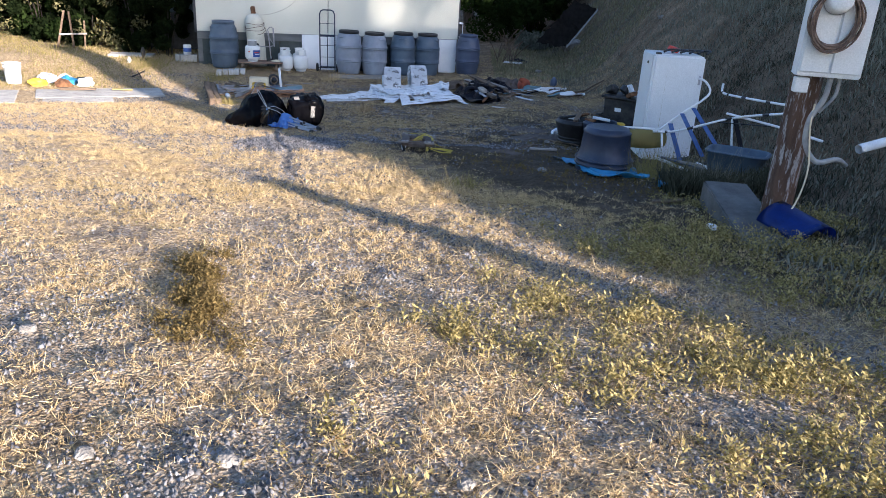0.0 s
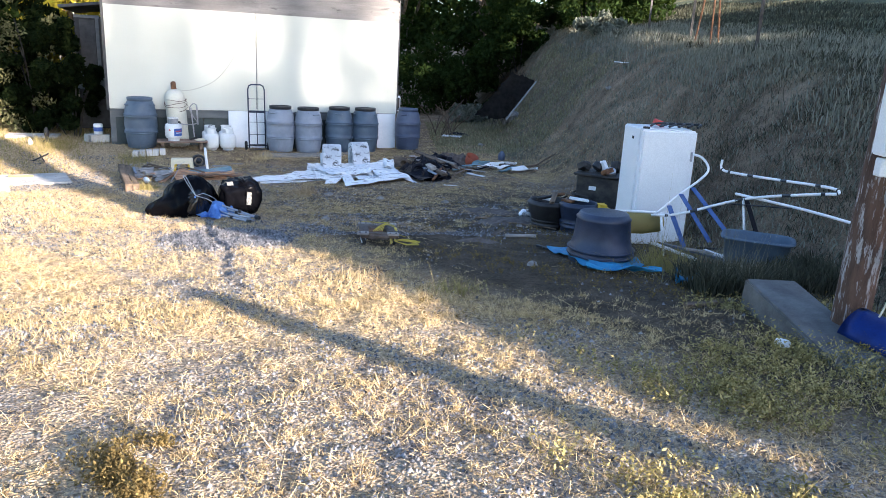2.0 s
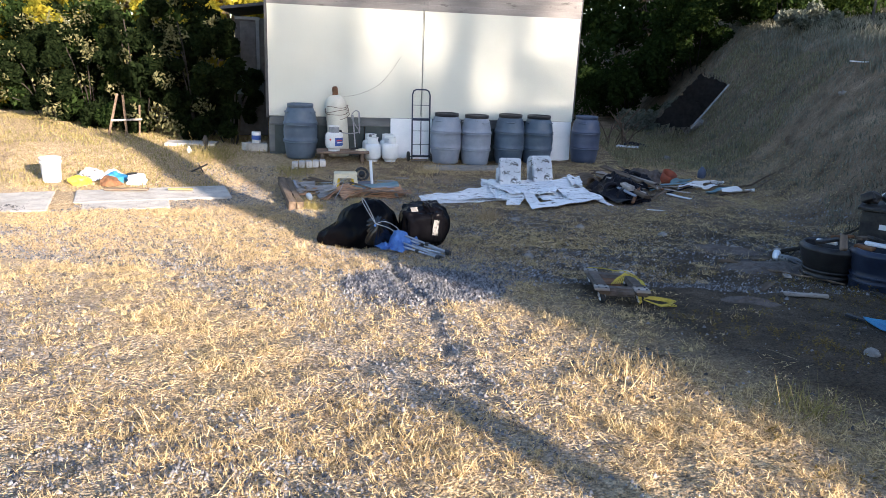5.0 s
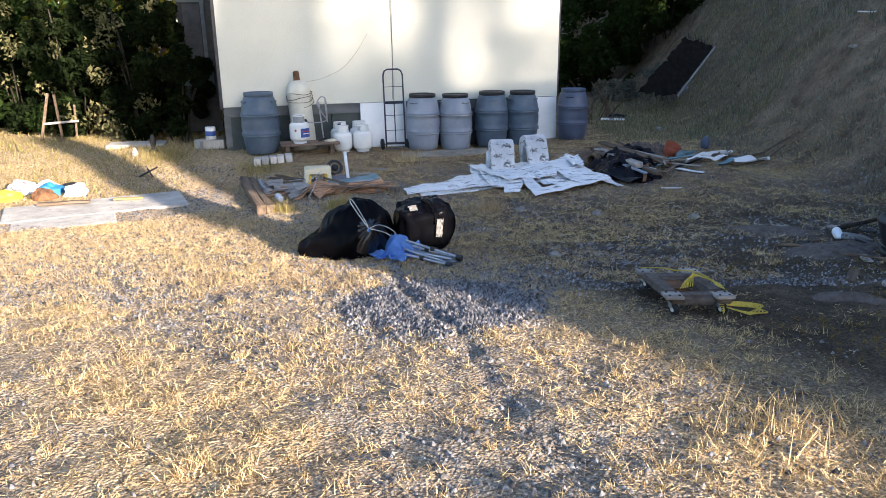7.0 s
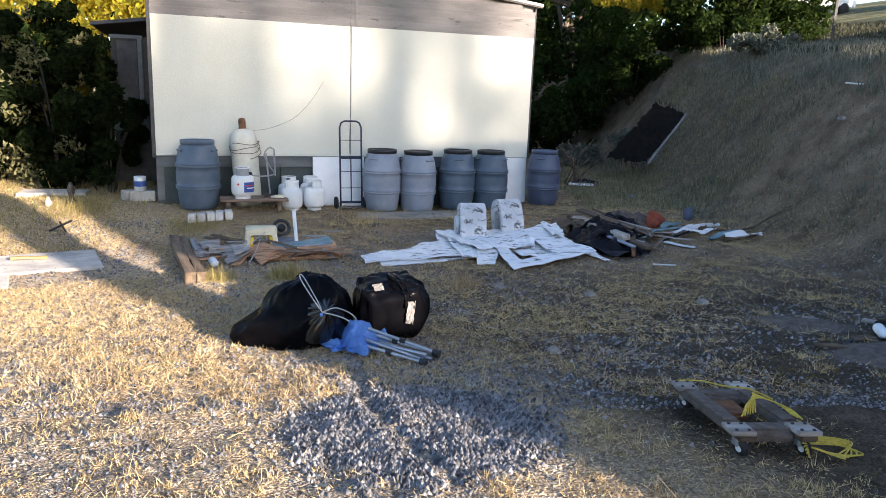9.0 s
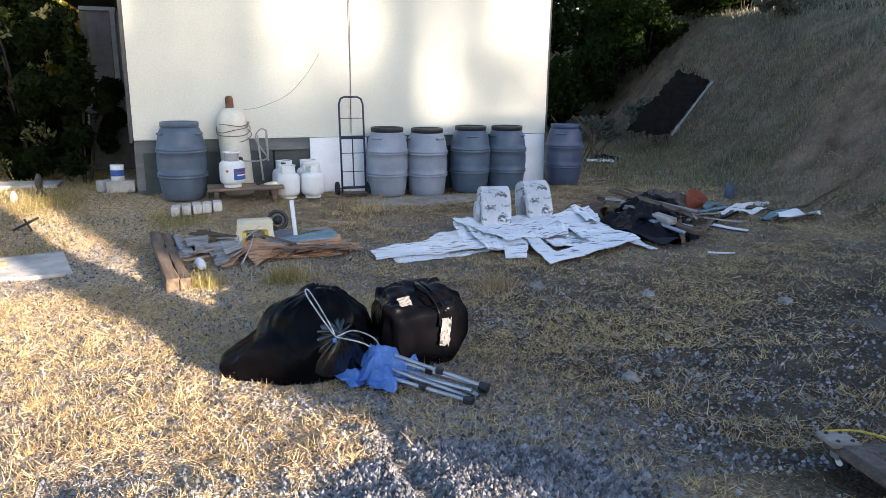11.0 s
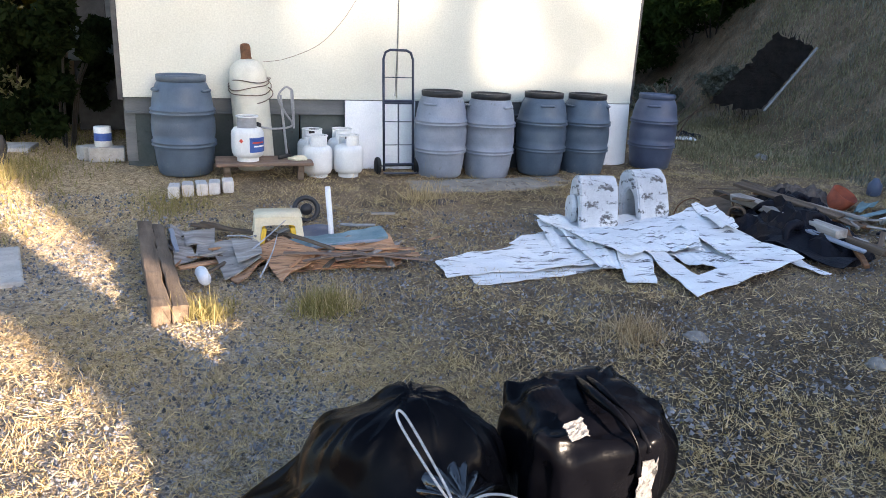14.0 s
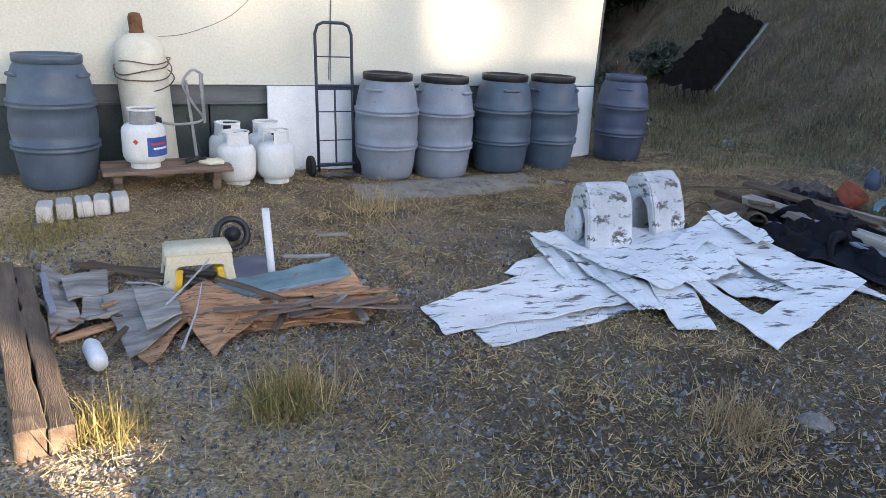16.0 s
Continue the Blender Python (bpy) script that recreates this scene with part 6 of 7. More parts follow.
for k, (p, q) in enumerate((((2.62, 8.74, -0.24), (2.80, 8.35, -0.62)), ((2.75, 8.80, -0.18), (2.95, 8.25, -0.55)), ((2.50, 8.7, -0.35), (2.60, 8.45, -0.70)), ((3.0, 8.2, -0.15), (3.1, 8.0, -0.55)), ((2.85, 8.4, -0.25), (3.2, 7.8, -0.16)))):
    p, q = inv @ Vector(p), inv @ Vector(q)
    g = bmesh.new()
    dd = (q - p)
    m4 = Matrix.Translation((p + q) / 2) @ dd.to_track_quat("X", "Z").to_matrix().to_4x4()
    box(dd.length, 0.06, 0.006, m4, 0.002, g)
    part("strap", g, M_STRAPBLUE if k in (0, 1, 2) else M_DARKCLOTH, pf)
for k in range(6):
    plank(2.55 + 0.12 * k, 8.55 - 0.16 * k, 0.06 + 0.02 * (k % 3), 0.5 + 0.1 * (k % 2), 0.05, 0.02, -55 + 20 * (k % 3), (M_PVC, M_BARRELBLUE, M_WOOD)[k % 3], "pale lath lying under the lounger frame", tip=5, name="pale_lath", cat="lath", group="slats under the frame")
t = thing("white_pipe_end", "white plastic pipe end sticking out of the bank", "pipe", pose(3.62, 6.2, 0.12, 0, 78, 20))
soft(part("pipe", lathe([(0.035, -0.5), (0.035, 0.2), (0.028, 0.2), (0.028, -0.5)], 16, cap=False), M_PVC, t))

random.seed(21)
for k in range(46):
    x, y = 1.65 + random.gauss(0, 0.42), 10.7 + random.gauss(0, 0.55)
    if k % 3 == 0:
        x, y = 2.75 + random.gauss(0, 0.3), 8.3 + random.gauss(0, 0.5)
    plank(x, y, 0.015, random.uniform(0.05, 0.35), random.uniform(0.02, 0.07), random.uniform(0.01, 0.03), random.uniform(0, 180), (M_IRON, M_WOODDARK, M_BLACK, M_RUST, M_IRON, M_WOOD)[k % 6], "small dark scrap scattered on bare dirt", random.uniform(-6, 6), name="scrap_bit", cat="scrap", group="scrap scattered by the tubs")
heap("dark_soil", "low patch of dark turned soil", "soil", 0.78, 9.45, 0.26, 0.14, 0.05, -12, M_RUG, 61)
heap("dark_soil", "low patch of dark turned soil", "soil", 1.35, 10.75, 0.5, 0.3, 0.07, 20, M_RUG, 63)
heap("dark_soil", "low patch of dark turned soil", "soil", 1.2, 11.6, 0.5, 0.22, 0.06, -20, M_RUG, 65)
heap("dark_soil", "low patch of dark turned soil", "soil", -2.55, 16.05, 0.22, 0.10, 0.05, 10, M_RUG, 67)

# ---- bank and beyond ----
MX = Matrix.Translation((2.75, 21.0, -0.1))
mt = thing("dark_mesh_mat", "dark frayed mesh mat propped on the bank", "mat", MX)
mc = [Vector((-0.80, 0.10, -0.47)), Vector((-0.01, -0.10, -0.51)), Vector((0.70, 0.0, 0.45)), Vector((0.13, 0.10, 0.69))]
g = bmesh.new()
rows = []
for j in range(25):
    row = []
    for i in range(13):
        u, v = i / 12, j / 24
        p = mc[0].lerp(mc[1], u).lerp(mc[3].lerp(mc[2], u), v)
        row.append(g.verts.new(p + Vector((0.05, 0.04, 0.07)) * noise.noise(p * 5) + (mc[1] - mc[0]) * ((0.12 * noise.noise(Vector((j * 0.7, 3, 1))) if i == 0 else 0) + (0.05 * noise.noise(Vector((j * 0.7, 9, 1))) if i == 12 else 0)) + (mc[3] - mc[0]) * (0.06 * noise.noise(Vector((i * 0.9, j, 5))) if j in (0, 24) else 0)))
    rows.append(row)
for j in range(24):
    for i in range(12):
        g.faces.new((rows[j][i], rows[j][i + 1], rows[j + 1][i + 1], rows[j + 1][i]))
bmesh.ops.solidify(g, geom=g.faces[:], thickness=0.03)
part("netting", g, M_NET, mt)
part("edge_pole", tube([mc[1] + Vector((0.02, -0.04, -0.02)), mc[2] + Vector((0.04, -0.04, 0.03))], 0.020, 8), M_CONDUIT, mt, "pale pole along the edge")
for k in range(40):
    u, v = random.random(), random.choice((0, 1))
    p = mc[0].lerp(mc[1], u).lerp(mc[3].lerp(mc[2], u), v)
    part("fray", tube([p, p + Vector((random.uniform(-0.08, 0.08), 0, (0.16 if v else -0.30) * random.uniform(0.3, 1)))], [0.006, 0.002], 4), M_NET, mt)
t = thing("scrap_sheet", "white flat scrap lying beside a black sheet", "sheet", pose(1.35, 20.6, gz(1.35, 20.6) + 0.03, 0, 0, -10))
part("sheet", box(0.5, 0.3, 0.02, None, 0.005), M_WHITEBOARD, t)
heap("black_sheet", "crumpled black sheet on the ground by the bank", "sheet", 1.55, 20.9, 0.4, 0.25, 0.14, -15, M_DARKCLOTH, 51)
for k in range(14):
    a = random.uniform(0, 6.28)
    x, y = 0.9 + 0.6 * random.random(), 20.6 + 0.9 * random.random()
    t = thing("bare_branch", "bare dark branch in a brush pile", "branch", pose(x, y, gz(x, y)), "brush pile behind the house")
    h = random.uniform(0.4, 1.0)
    part("limb", tube(curve_pts([(0, 0, 0), (0.2 * math.cos(a), 0.2 * math.sin(a), h * 0.5), (0.55 * math.cos(a), 0.5 * math.sin(a), h)], 8), 0.012, 5), M_WOODDARK, t)
ac = thing("window_unit", "small white window air conditioner at the house side", "air conditioner", atwall(WLEN + 0.22, -1.2, -0.25))
part("case", box(0.40, 0.45, 0.36, None, 0.02), M_WHITEBOARD, ac)
part("grille", box(0.34, 0.02, 0.28, pose(0, -0.23, 0)), M_IRON, ac)
part("bracket", tube([(0.1, -0.15, -0.18), (-0.16, -0.15, -0.45)], 0.015, 6), M_TUBE, ac)
for x, y, z, s in ((3.1, 21.8, 0, 0.30), (1.9, 18.9, 0, 0.08), (4.1, 16.5, 0, 0.06), (0.6, 12.3, 0, 0.05), (-0.35, 12.6, 0, 0.05), (1.1, 8.2, 0, 0.05), (-1.0, 10.9, 0, 0.045), (-1.15, 13.0, 0, 0.06), (-1.58, 3.43, 0, 0.035), (-0.38, 2.5, 0, 0.034), (-0.83, 2.5, 0, 0.03), (-0.12, 3.25, 0, 0.026), (0.36, 2.44, 0, 0.024), (-1.0, 3.9, 0, 0.028)):
    t = thing("rock", "pale grey field rock half sunk in soil", "rock", pose(x, y, gz(x, y), 0, 0, x * 50))
    g = bmesh.new()
    bmesh.ops.create_icosphere(g, subdivisions=3, radius=s)
    for v in g.verts:
        v.co = Vector((v.co.x * 1.2, v.co.y, v.co.z * 0.75)) * (1 + 0.32 * noise.noise(v.co * (1.5 / s) + Vector((x, y, 0))) + 0.12 * noise.noise(v.co * (4 / s)))
    soft(part("stone", g, M_ROCK, t))
plank(4.45, 16.8, 0.10, 0.45, 0.03, 0.02, 12, M_PVC, "white stick lying on the bank", name="white_stick", cat="stick", group="")

fence_x = [(5.55, 13.6), (5.9, 17.2), (6.3, 21.0), (6.7, 25.0), (5.5, 10.2), (5.5, 7.0)]
for x, y in fence_x:
    t = thing("fence_post", "thin dark metal fence post on the bank crest", "fence post", pose(x, y, gz(x, y) - 0.1), "wire fence on the crest")
    part("post", box(0.035, 0.035, 1.5, pose(0, 0, 0.75), 0.004), M_IRON, t)
    part("flange", box(0.05, 0.008, 1.3, pose(0, -0.02, 0.75)), M_IRON, t)
rt = thing("red_tripod", "rusty red iron tripod standing on the crest", "tripod", pose(5.6, 15.6, gz(5.6, 15.6)))
for a in (0.3, 2.4, 4.5):
    part("leg", tube([(0.25 * math.cos(a), 0.25 * math.sin(a), -0.02), (0.02 * math.cos(a), 0.02 * math.sin(a), 2.0)], 0.018, 6), M_RUST, rt)


# ---- foliage ----


def leaf_cloud(rng, centers, radii, count, size):
    """Leaves as small folded diamonds scattered in ragged shells round the centers."""
    c = np.asarray(centers, float)
    r = np.asarray(radii, float)
    w = r ** 2
    pick = rng.choice(len(c), count, p=w / w.sum())
    d = rng.normal(size=(count, 3))
    d /= np.linalg.norm(d, axis=1)[:, None]
    rad = r[pick] * (0.45 + 0.65 * rng.random(count) ** 0.6)
    p = c[pick] + d * rad[:, None] * np.array([1, 1, 0.85])
    a = rng.normal(size=(count, 3))
    a /= np.linalg.norm(a, axis=1)[:, None]
    b = np.cross(a, rng.normal(size=(count, 3)))
    b /= np.linalg.norm(b, axis=1)[:, None]
    nrm = np.cross(a, b)
    s = size * (0.6 + 0.8 * rng.random(count))[:, None]
    v = np.stack([p - a * s, p + b * s * 0.45 + nrm * s * 0.18, p + a * s, p - b * s * 0.45 + nrm * s * 0.18], 1).reshape(-1, 3)
    k = np.arange(count)[:, None] * 4
    t = np.concatenate([k + np.array([[0, 1, 2]]), k + np.array([[0, 2, 3]])])
    return v, t


def tree(x, y, h, crown, spread, seed, material, leaves, size, label, name="tree", base=0.28, m=None, low=0.35):
    rng = np.random.default_rng(seed)
    z0 = gz(x, y)
    t = thing(name, label, "tree" if name == "tree" else "shrub", pose(x, y, z0 - 0.1), "trees and shrubs around the yard")
    trunk_h = h * 0.6
    r0 = 0.03 * h
    g = bmesh.new()
    bend = [(0.12 * h * 0.2 * math.sin(seed + k), 0.12 * h * 0.2 * math.cos(seed * 2 + k), trunk_h * k / 6) for k in range(7)]
    bend[0] = (0, 0, 0)
    tube(bend, [r0 * (1 - 0.11 * k) for k in range(7)], 10, g)
    part("trunk", g, M_BARKT, t)
    cs, rs = [], []
    n_clump = crown
    for k in range(n_clump):
        a = rng.uniform(0, 2 * math.pi)
        zz = rng.uniform(low, 1.0)
        rr = spread * math.sqrt(max(0.05, 1 - ((zz - 0.6) / 0.5) ** 2)) * rng.uniform(0.25, 1.0)
        cs.append((rr * math.cos(a), rr * math.sin(a), zz * h))
        rs.append(spread * rng.uniform(0.16, 0.34))
    for k in range(0, n_clump, max(1, n_clump // 9)):
        c = Vector(cs[k])
        s = Vector(bend[min(6, 2 + k % 5)])
        part("limb", tube(curve_pts([s, s.lerp(c, 0.5) + Vector((0, 0, -0.05 * h)), c], 8), [r0 * 0.45 * (1 - 0.08 * q) for q in range(9)], 6), M_BARKT, t)
    v, tr = leaf_cloud(rng, cs, rs, leaves, size)
    o = tri_mesh("crown", v, tr, material)
    o.parent = t
    return t


def bush(x, y, rx, ry, h, seed, material, leaves, size, label, z=None):
    rng = np.random.default_rng(seed)
    z0 = gz(x, y) if z is None else z
    t = thing("shrub", label, "shrub", pose(x, y, z0), "trees and shrubs around the yard")
    n = 26
    cs, rs = [], []
    for k in range(n):
        a, q = rng.uniform(0, 2 * math.pi), math.sqrt(rng.random())
        zz = rng.uniform(0.08, 0.95) * math.sqrt(max(0.1, 1 - q * q * 0.7))
        cs.append((rx * q * math.cos(a), ry * q * math.sin(a), zz * h))
        rs.append(min(rx, ry, h) * rng.uniform(0.18, 0.36))
    for k in range(7):
        c = cs[k * 3]
        part("stem", tube(curve_pts([(c[0] * 0.2, c[1] * 0.2, -0.1), (c[0] * 0.5, c[1] * 0.5, c[2] * 0.55), (c[0] * 0.8, c[1] * 0.8, c[2] * 0.85)], 8), 0.014, 5), M_STEM, t)
    v, tr = leaf_cloud(rng, cs, rs, leaves, size)
    o = tri_mesh("foliage", v, tr, material)
    o.parent = t
    return t


DARKB, YELB = "dense dark green shrub in the shade", "leafy shrub coloured yellow-green as sunlit leaves"
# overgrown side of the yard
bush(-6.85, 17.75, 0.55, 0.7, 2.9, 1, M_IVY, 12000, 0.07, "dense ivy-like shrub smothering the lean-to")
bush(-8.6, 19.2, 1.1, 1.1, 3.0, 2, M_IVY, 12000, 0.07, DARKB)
bush(-10.5, 21.0, 1.6, 1.4, 3.4, 3, M_LEAF, 9000, 0.08, DARKB)
bush(-12.8, 22.0, 1.8, 1.5, 3.6, 4, M_LEAF, 8000, 0.08, DARKB)
bush(-9.6, 19.2, 0.8, 0.7, 1.8, 5, M_LEAF, 5000, 0.05, "woody brown-green shrub with thin stems")
bush(-15.5, 23.5, 2.2, 1.8, 3.2, 6, M_LEAF, 8000, 0.09, DARKB)
for k, (x, y, h, s) in enumerate(((-10.0, 25.0, 7.5, 3.0), (-14.5, 26.5, 8.0, 3.4), (-19.5, 27.5, 8.5, 3.6), (-7.0, 30.0, 8.0, 3.0), (-25, 29, 9, 4))):
    tree(x, y, h, 46, s, 11 + k, M_LEAFSUN, 12000, 0.11, "tall leafy tree, crown coloured yellow-green as if sunlit")
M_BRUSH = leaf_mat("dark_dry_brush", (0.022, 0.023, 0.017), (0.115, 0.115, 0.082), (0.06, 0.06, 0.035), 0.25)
M_SAGE = leaf_mat("grey_sage_leaves", (0.065, 0.078, 0.065), (0.21, 0.22, 0.175), (0.14, 0.145, 0.09), 0.25)
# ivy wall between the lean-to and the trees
# Pale leaves strewn over the ivy paint sun flecks onto it.
M_IVYFLECK = leaf_mat("sun_fleck_ivy_leaves", (0.02, 0.025, 0.01), (0.26, 0.24, 0.12), (0.16, 0.16, 0.05), 0.4)
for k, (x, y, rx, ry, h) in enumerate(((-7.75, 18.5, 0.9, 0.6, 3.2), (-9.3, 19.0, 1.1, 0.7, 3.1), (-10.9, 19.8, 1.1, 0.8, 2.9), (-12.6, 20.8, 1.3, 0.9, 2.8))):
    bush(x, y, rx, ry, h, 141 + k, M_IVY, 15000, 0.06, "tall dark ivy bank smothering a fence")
    bush(x, y - 0.15, rx, ry, h, 151 + k, M_IVYFLECK, 1100, 0.045, "pale leaves over dark ivy coloured as sun flecks")
# The bright leaf tint stands for low sun on these shrubs.
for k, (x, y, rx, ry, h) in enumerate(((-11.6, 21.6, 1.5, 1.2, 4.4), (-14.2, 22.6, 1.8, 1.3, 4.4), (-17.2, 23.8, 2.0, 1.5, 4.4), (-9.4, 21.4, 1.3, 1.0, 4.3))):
    bush(x, y, rx, ry, h, 191 + k, M_LEAFSUN, 11000, 0.075, YELB)
tr_ = thing("wooden_trestle", "grey wooden trestle frame leaning on dark ivy", "trestle", pose(-9.25, 18.0, gz(-9.25, 18.0), 0, 0, 12) @ Matrix.Diagonal((0.85, 0.85, 0.8, 1)))
part("leg", box(0.05, 0.05, 1.1, pose(-0.22, 0.0, 0.54, 0, 14, 0), 0.005), M_WOODDARK, tr_)
part("leg", box(0.05, 0.05, 1.05, pose(0.05, 0.02, 0.52, 0, -2, 0), 0.005), M_WOODDARK, tr_)
part("leg", box(0.04, 0.04, 0.8, pose(0.36, 0.10, 0.40, 0, 3, 0), 0.005), M_WOODDARK, tr_)
part("crossbar", box(0.72, 0.04, 0.05, pose(0.10, -0.03, 0.42, 0, -4, 0), 0.005), M_WOOD, tr_)
sl = thing("concrete_slab", "worn grey concrete slab lying by the lean-to", "slab", pose(-7.5, 17.35, gz(-7.5, 17.35) + 0.01, 0, 0, 14))
part("slab", box(0.95, 0.45, 0.08, None, 0.01), M_CONC, sl)
# behind the house and along the bank
for k, (x, y, rx, ry, h) in enumerate(((2.4, 28.0, 1.2, 1.6, 2.2), (3.8, 27.5, 1.2, 1.6, 2.0), (1.3, 29.0, 1.6, 1.8, 2.6), (5.6, 24.5, 1.3, 1.6, 2.2), (7.2, 25.5, 1.5, 1.6, 2.2))):
    bush(x, y, rx, ry, h, 31 + k, M_LEAF, 7000, 0.07, DARKB)
for k, (x, y, h, s) in enumerate(((3.5, 33.0, 8, 3.2), (8.6, 31.0, 8, 3.0), (0.0, 36, 9, 3.5), (30.0, 14.0, 8, 3.5))):
    tree(x, y, h, 40, s, 51 + k, M_LEAF, 9000, 0.13, "dark broad tree beyond the bank crest", low=0.12)

for k, (x, y, r, h) in enumerate(((2.2, 24.6, 0.6, 0.6), (3.2, 23.6, 0.5, 0.5), (5.2, 21.6, 0.6, 0.5))):
    bush(x, y, r, r, h, 161 + k, M_SAGE, 3500, 0.045, "low grey-green sage bush on the bank")

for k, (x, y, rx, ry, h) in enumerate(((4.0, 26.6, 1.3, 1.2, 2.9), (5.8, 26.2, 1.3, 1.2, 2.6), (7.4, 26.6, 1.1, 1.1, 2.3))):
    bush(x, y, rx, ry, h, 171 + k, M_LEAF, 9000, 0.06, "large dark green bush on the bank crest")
    # Yellow-green cap puts the sunlit top of each bush into colour.
    bush(x, y + 0.3, rx * 0.9, ry * 0.9, 0.9, 181 + k, M_LEAFSUN, 3500, 0.06, "yellow-green leaf cap coloured as a bush's sunlit top", z=gz(x, y) + h * 0.86)

# pickup parked on the field, with a tree beside it
TX, TY = 19.2, 47.0
pk = thing("pickup_truck", "white pickup truck parked on the far field", "pickup truck", pose(TX, TY, gz(TX, TY), 0, -3, 18))
g = bmesh.new()
prof = [(-2.6, 0.55), (-2.6, 1.05), (-0.7, 1.08), (-0.55, 1.10), (-0.25, 1.72), (1.05, 1.74), (1.55, 1.15), (2.5, 1.02), (2.6, 0.85), (2.6, 0.5)]
va = [[g.verts.new((x, sy * (0.9 if z < 1.2 else 0.74), z)) for x, z in prof] for sy in (-1, 1)]
g.faces.new(va[0])
g.faces.new(list(reversed(va[1])))
for k in range(len(prof)):
    k2 = (k + 1) % len(prof)
    g.faces.new((va[0][k], va[1][k], va[1][k2], va[0][k2]))
bmesh.ops.recalc_face_normals(g, faces=g.faces[:])
bmesh.ops.bevel(g, geom=g.edges[:], offset=0.04, segments=2, affect="EDGES")
part("body", g, M_WHITE, pk)
for sy in (-1, 1):
    part("side_window", box(1.1, 0.02, 0.36, pose(0.4, sy * 0.825, 1.42, sy * 14), 0.03), M_TRIM, pk, "dark tinted side window")
part("rear_window", box(0.02, 1.2, 0.38, pose(-0.46, 0, 1.42, 0, 26, 0), 0.01), M_TRIM, pk)
part("windscreen", box(0.02, 1.3, 0.55, pose(1.34, 0, 1.46, 0, -40, 0), 0.01), M_TRIM, pk)
for sx in (-1.65, 1.75):
    for sy in (-0.82, 0.82):
        w = soft(part("wheel", lathe([(0.18, -0.11), (0.34, -0.11), (0.37, -0.07), (0.37, 0.07), (0.34, 0.11), (0.18, 0.11)], 24, m=pose(sx, sy, 0.36, 90, 0, 0)), M_RUBBER, pk))
        part("rim", lathe([(0.17, -0.08), (0.17, 0.08)], 16, m=pose(sx, sy, 0.36, 90, 0, 0)), M_TUBE, w)
tree(25.5, 46.5, 8.0, 26, 2.6, 201, M_LEAF, 5000, 0.13, "dark field tree with a thick bare trunk", low=0.45)
rng = np.random.default_rng(44)
cs, rs = [], []
for (x0, y0), (x1, y1) in zip(((-40, 30), (-22, 38), (0, 44), (36, 40), (48, 20)), ((-22, 38), (0, 44), (11, 44), (48, 20), (52, 4))):
    for k in range(34):
        f = rng.random()
        x, y = x0 + (x1 - x0) * f + rng.normal() * 1.2, y0 + (y1 - y0) * f + rng.normal() * 1.2
        cs.append((x, y, gz(x, y) + 7.0 * rng.random() ** 0.8))
        rs.append(rng.uniform(0.9, 1.9))
v, tr = leaf_cloud(rng, cs, rs, 42000, 0.26)
tagged(tri_mesh("far_woods", v, tr, M_LEAF), "dark far woods closing off the field", "woods", kind="stuff")

# ---- unseen shade casters added up-sun of the yard ----
PERP, ALONG = Vector((0.714, 0.70, 0)), Vector((-0.70, 0.714, 0))


def upsun(s, a):
    p = PERP * s + ALONG * a
    return p.x, p.y


TAN = math.tan(SUN_EL)
A0 = -9.5
# Unseen hedge; its outline is set from where the shadow edges should fall.
hedge = thing("unseen_shade_hedge", "unseen hedge shaped to cast the yard's shade", "hedge", pose(0, 0, 0))


def tall(a, z):
    """How high the hedge must be for its shadow to reach height z at the distance a."""
    return z + (a - A0) * TAN


outline = [(3.98, tall(2.5, -0.6)), (4.05, tall(2.67, -0.6)), (4.4, tall(4.0, -0.72)), (4.85, tall(5.37, -0.85)), (5.43, tall(7.0, -0.98)), (5.58, tall(7.8, -1.0)), (5.60, tall(20, -1.1)), (6.08, tall(20, -1.1)), (6.12, tall(10.4, -1.28)), (6.52, tall(10.4, -1.28)), (6.57, tall(15, -0.35)), (6.66, tall(15, -0.35)), (6.70, tall(20, 1.7)), (7.32, tall(20, 1.7)), (7.48, tall(15.5, -0.3)), (7.6, tall(15.5, -0.3)), (9.0, tall(15, -0.3)), (10.5, tall(14.5, -0.2)), (12.0, tall(13.5, -0.1)), (12.9, tall(13.2, -0.1)), (13.3, tall(6.3, 1.5)), (16, tall(6.3, 1.5)), (17.5, tall(9, 2.6)), (26, tall(10, 3.0)), (34, tall(10, 3.0))]
g = bmesh.new()
cols = []
steps = []
for (s0, h0), (s1, h1) in zip(outline, outline[1:]):
    n = max(1, int((s1 - s0) / 0.12))
    steps += [(s0 + (s1 - s0) * k / n, h0 + (h1 - h0) * k / n) for k in range(n)]
for s, h in steps + [outline[-1]]:
    hh = h - 0.06 + 0.05 * noise.noise(Vector((s * 3.1, 0, 0)))
    col = []
    for a, z in ((A0 + 0.5, -0.5), (A0 + 0.45, hh * 0.7), (A0 + 0.1, hh), (A0 - 0.1, hh), (A0 - 0.5, hh * 0.7), (A0 - 0.5, -0.5)):
        x, y = upsun(s, a)
        col.append(g.verts.new((x, y, z)))
    cols.append(col)
for p, q in zip(cols, cols[1:]):
    for k in range(5):
        g.faces.new((p[k], p[k + 1], q[k + 1], q[k]))
g.faces.new(cols[0])
g.faces.new(list(reversed(cols[-1])))
part("core", g, M_LEAF, hedge)
rng = np.random.default_rng(77)
cs = []
for s, h in steps:
    for _ in range(2):
        x, y = upsun(s, A0 + rng.uniform(-0.15, 0.15))
        cs.append((x, y, h - 0.10))
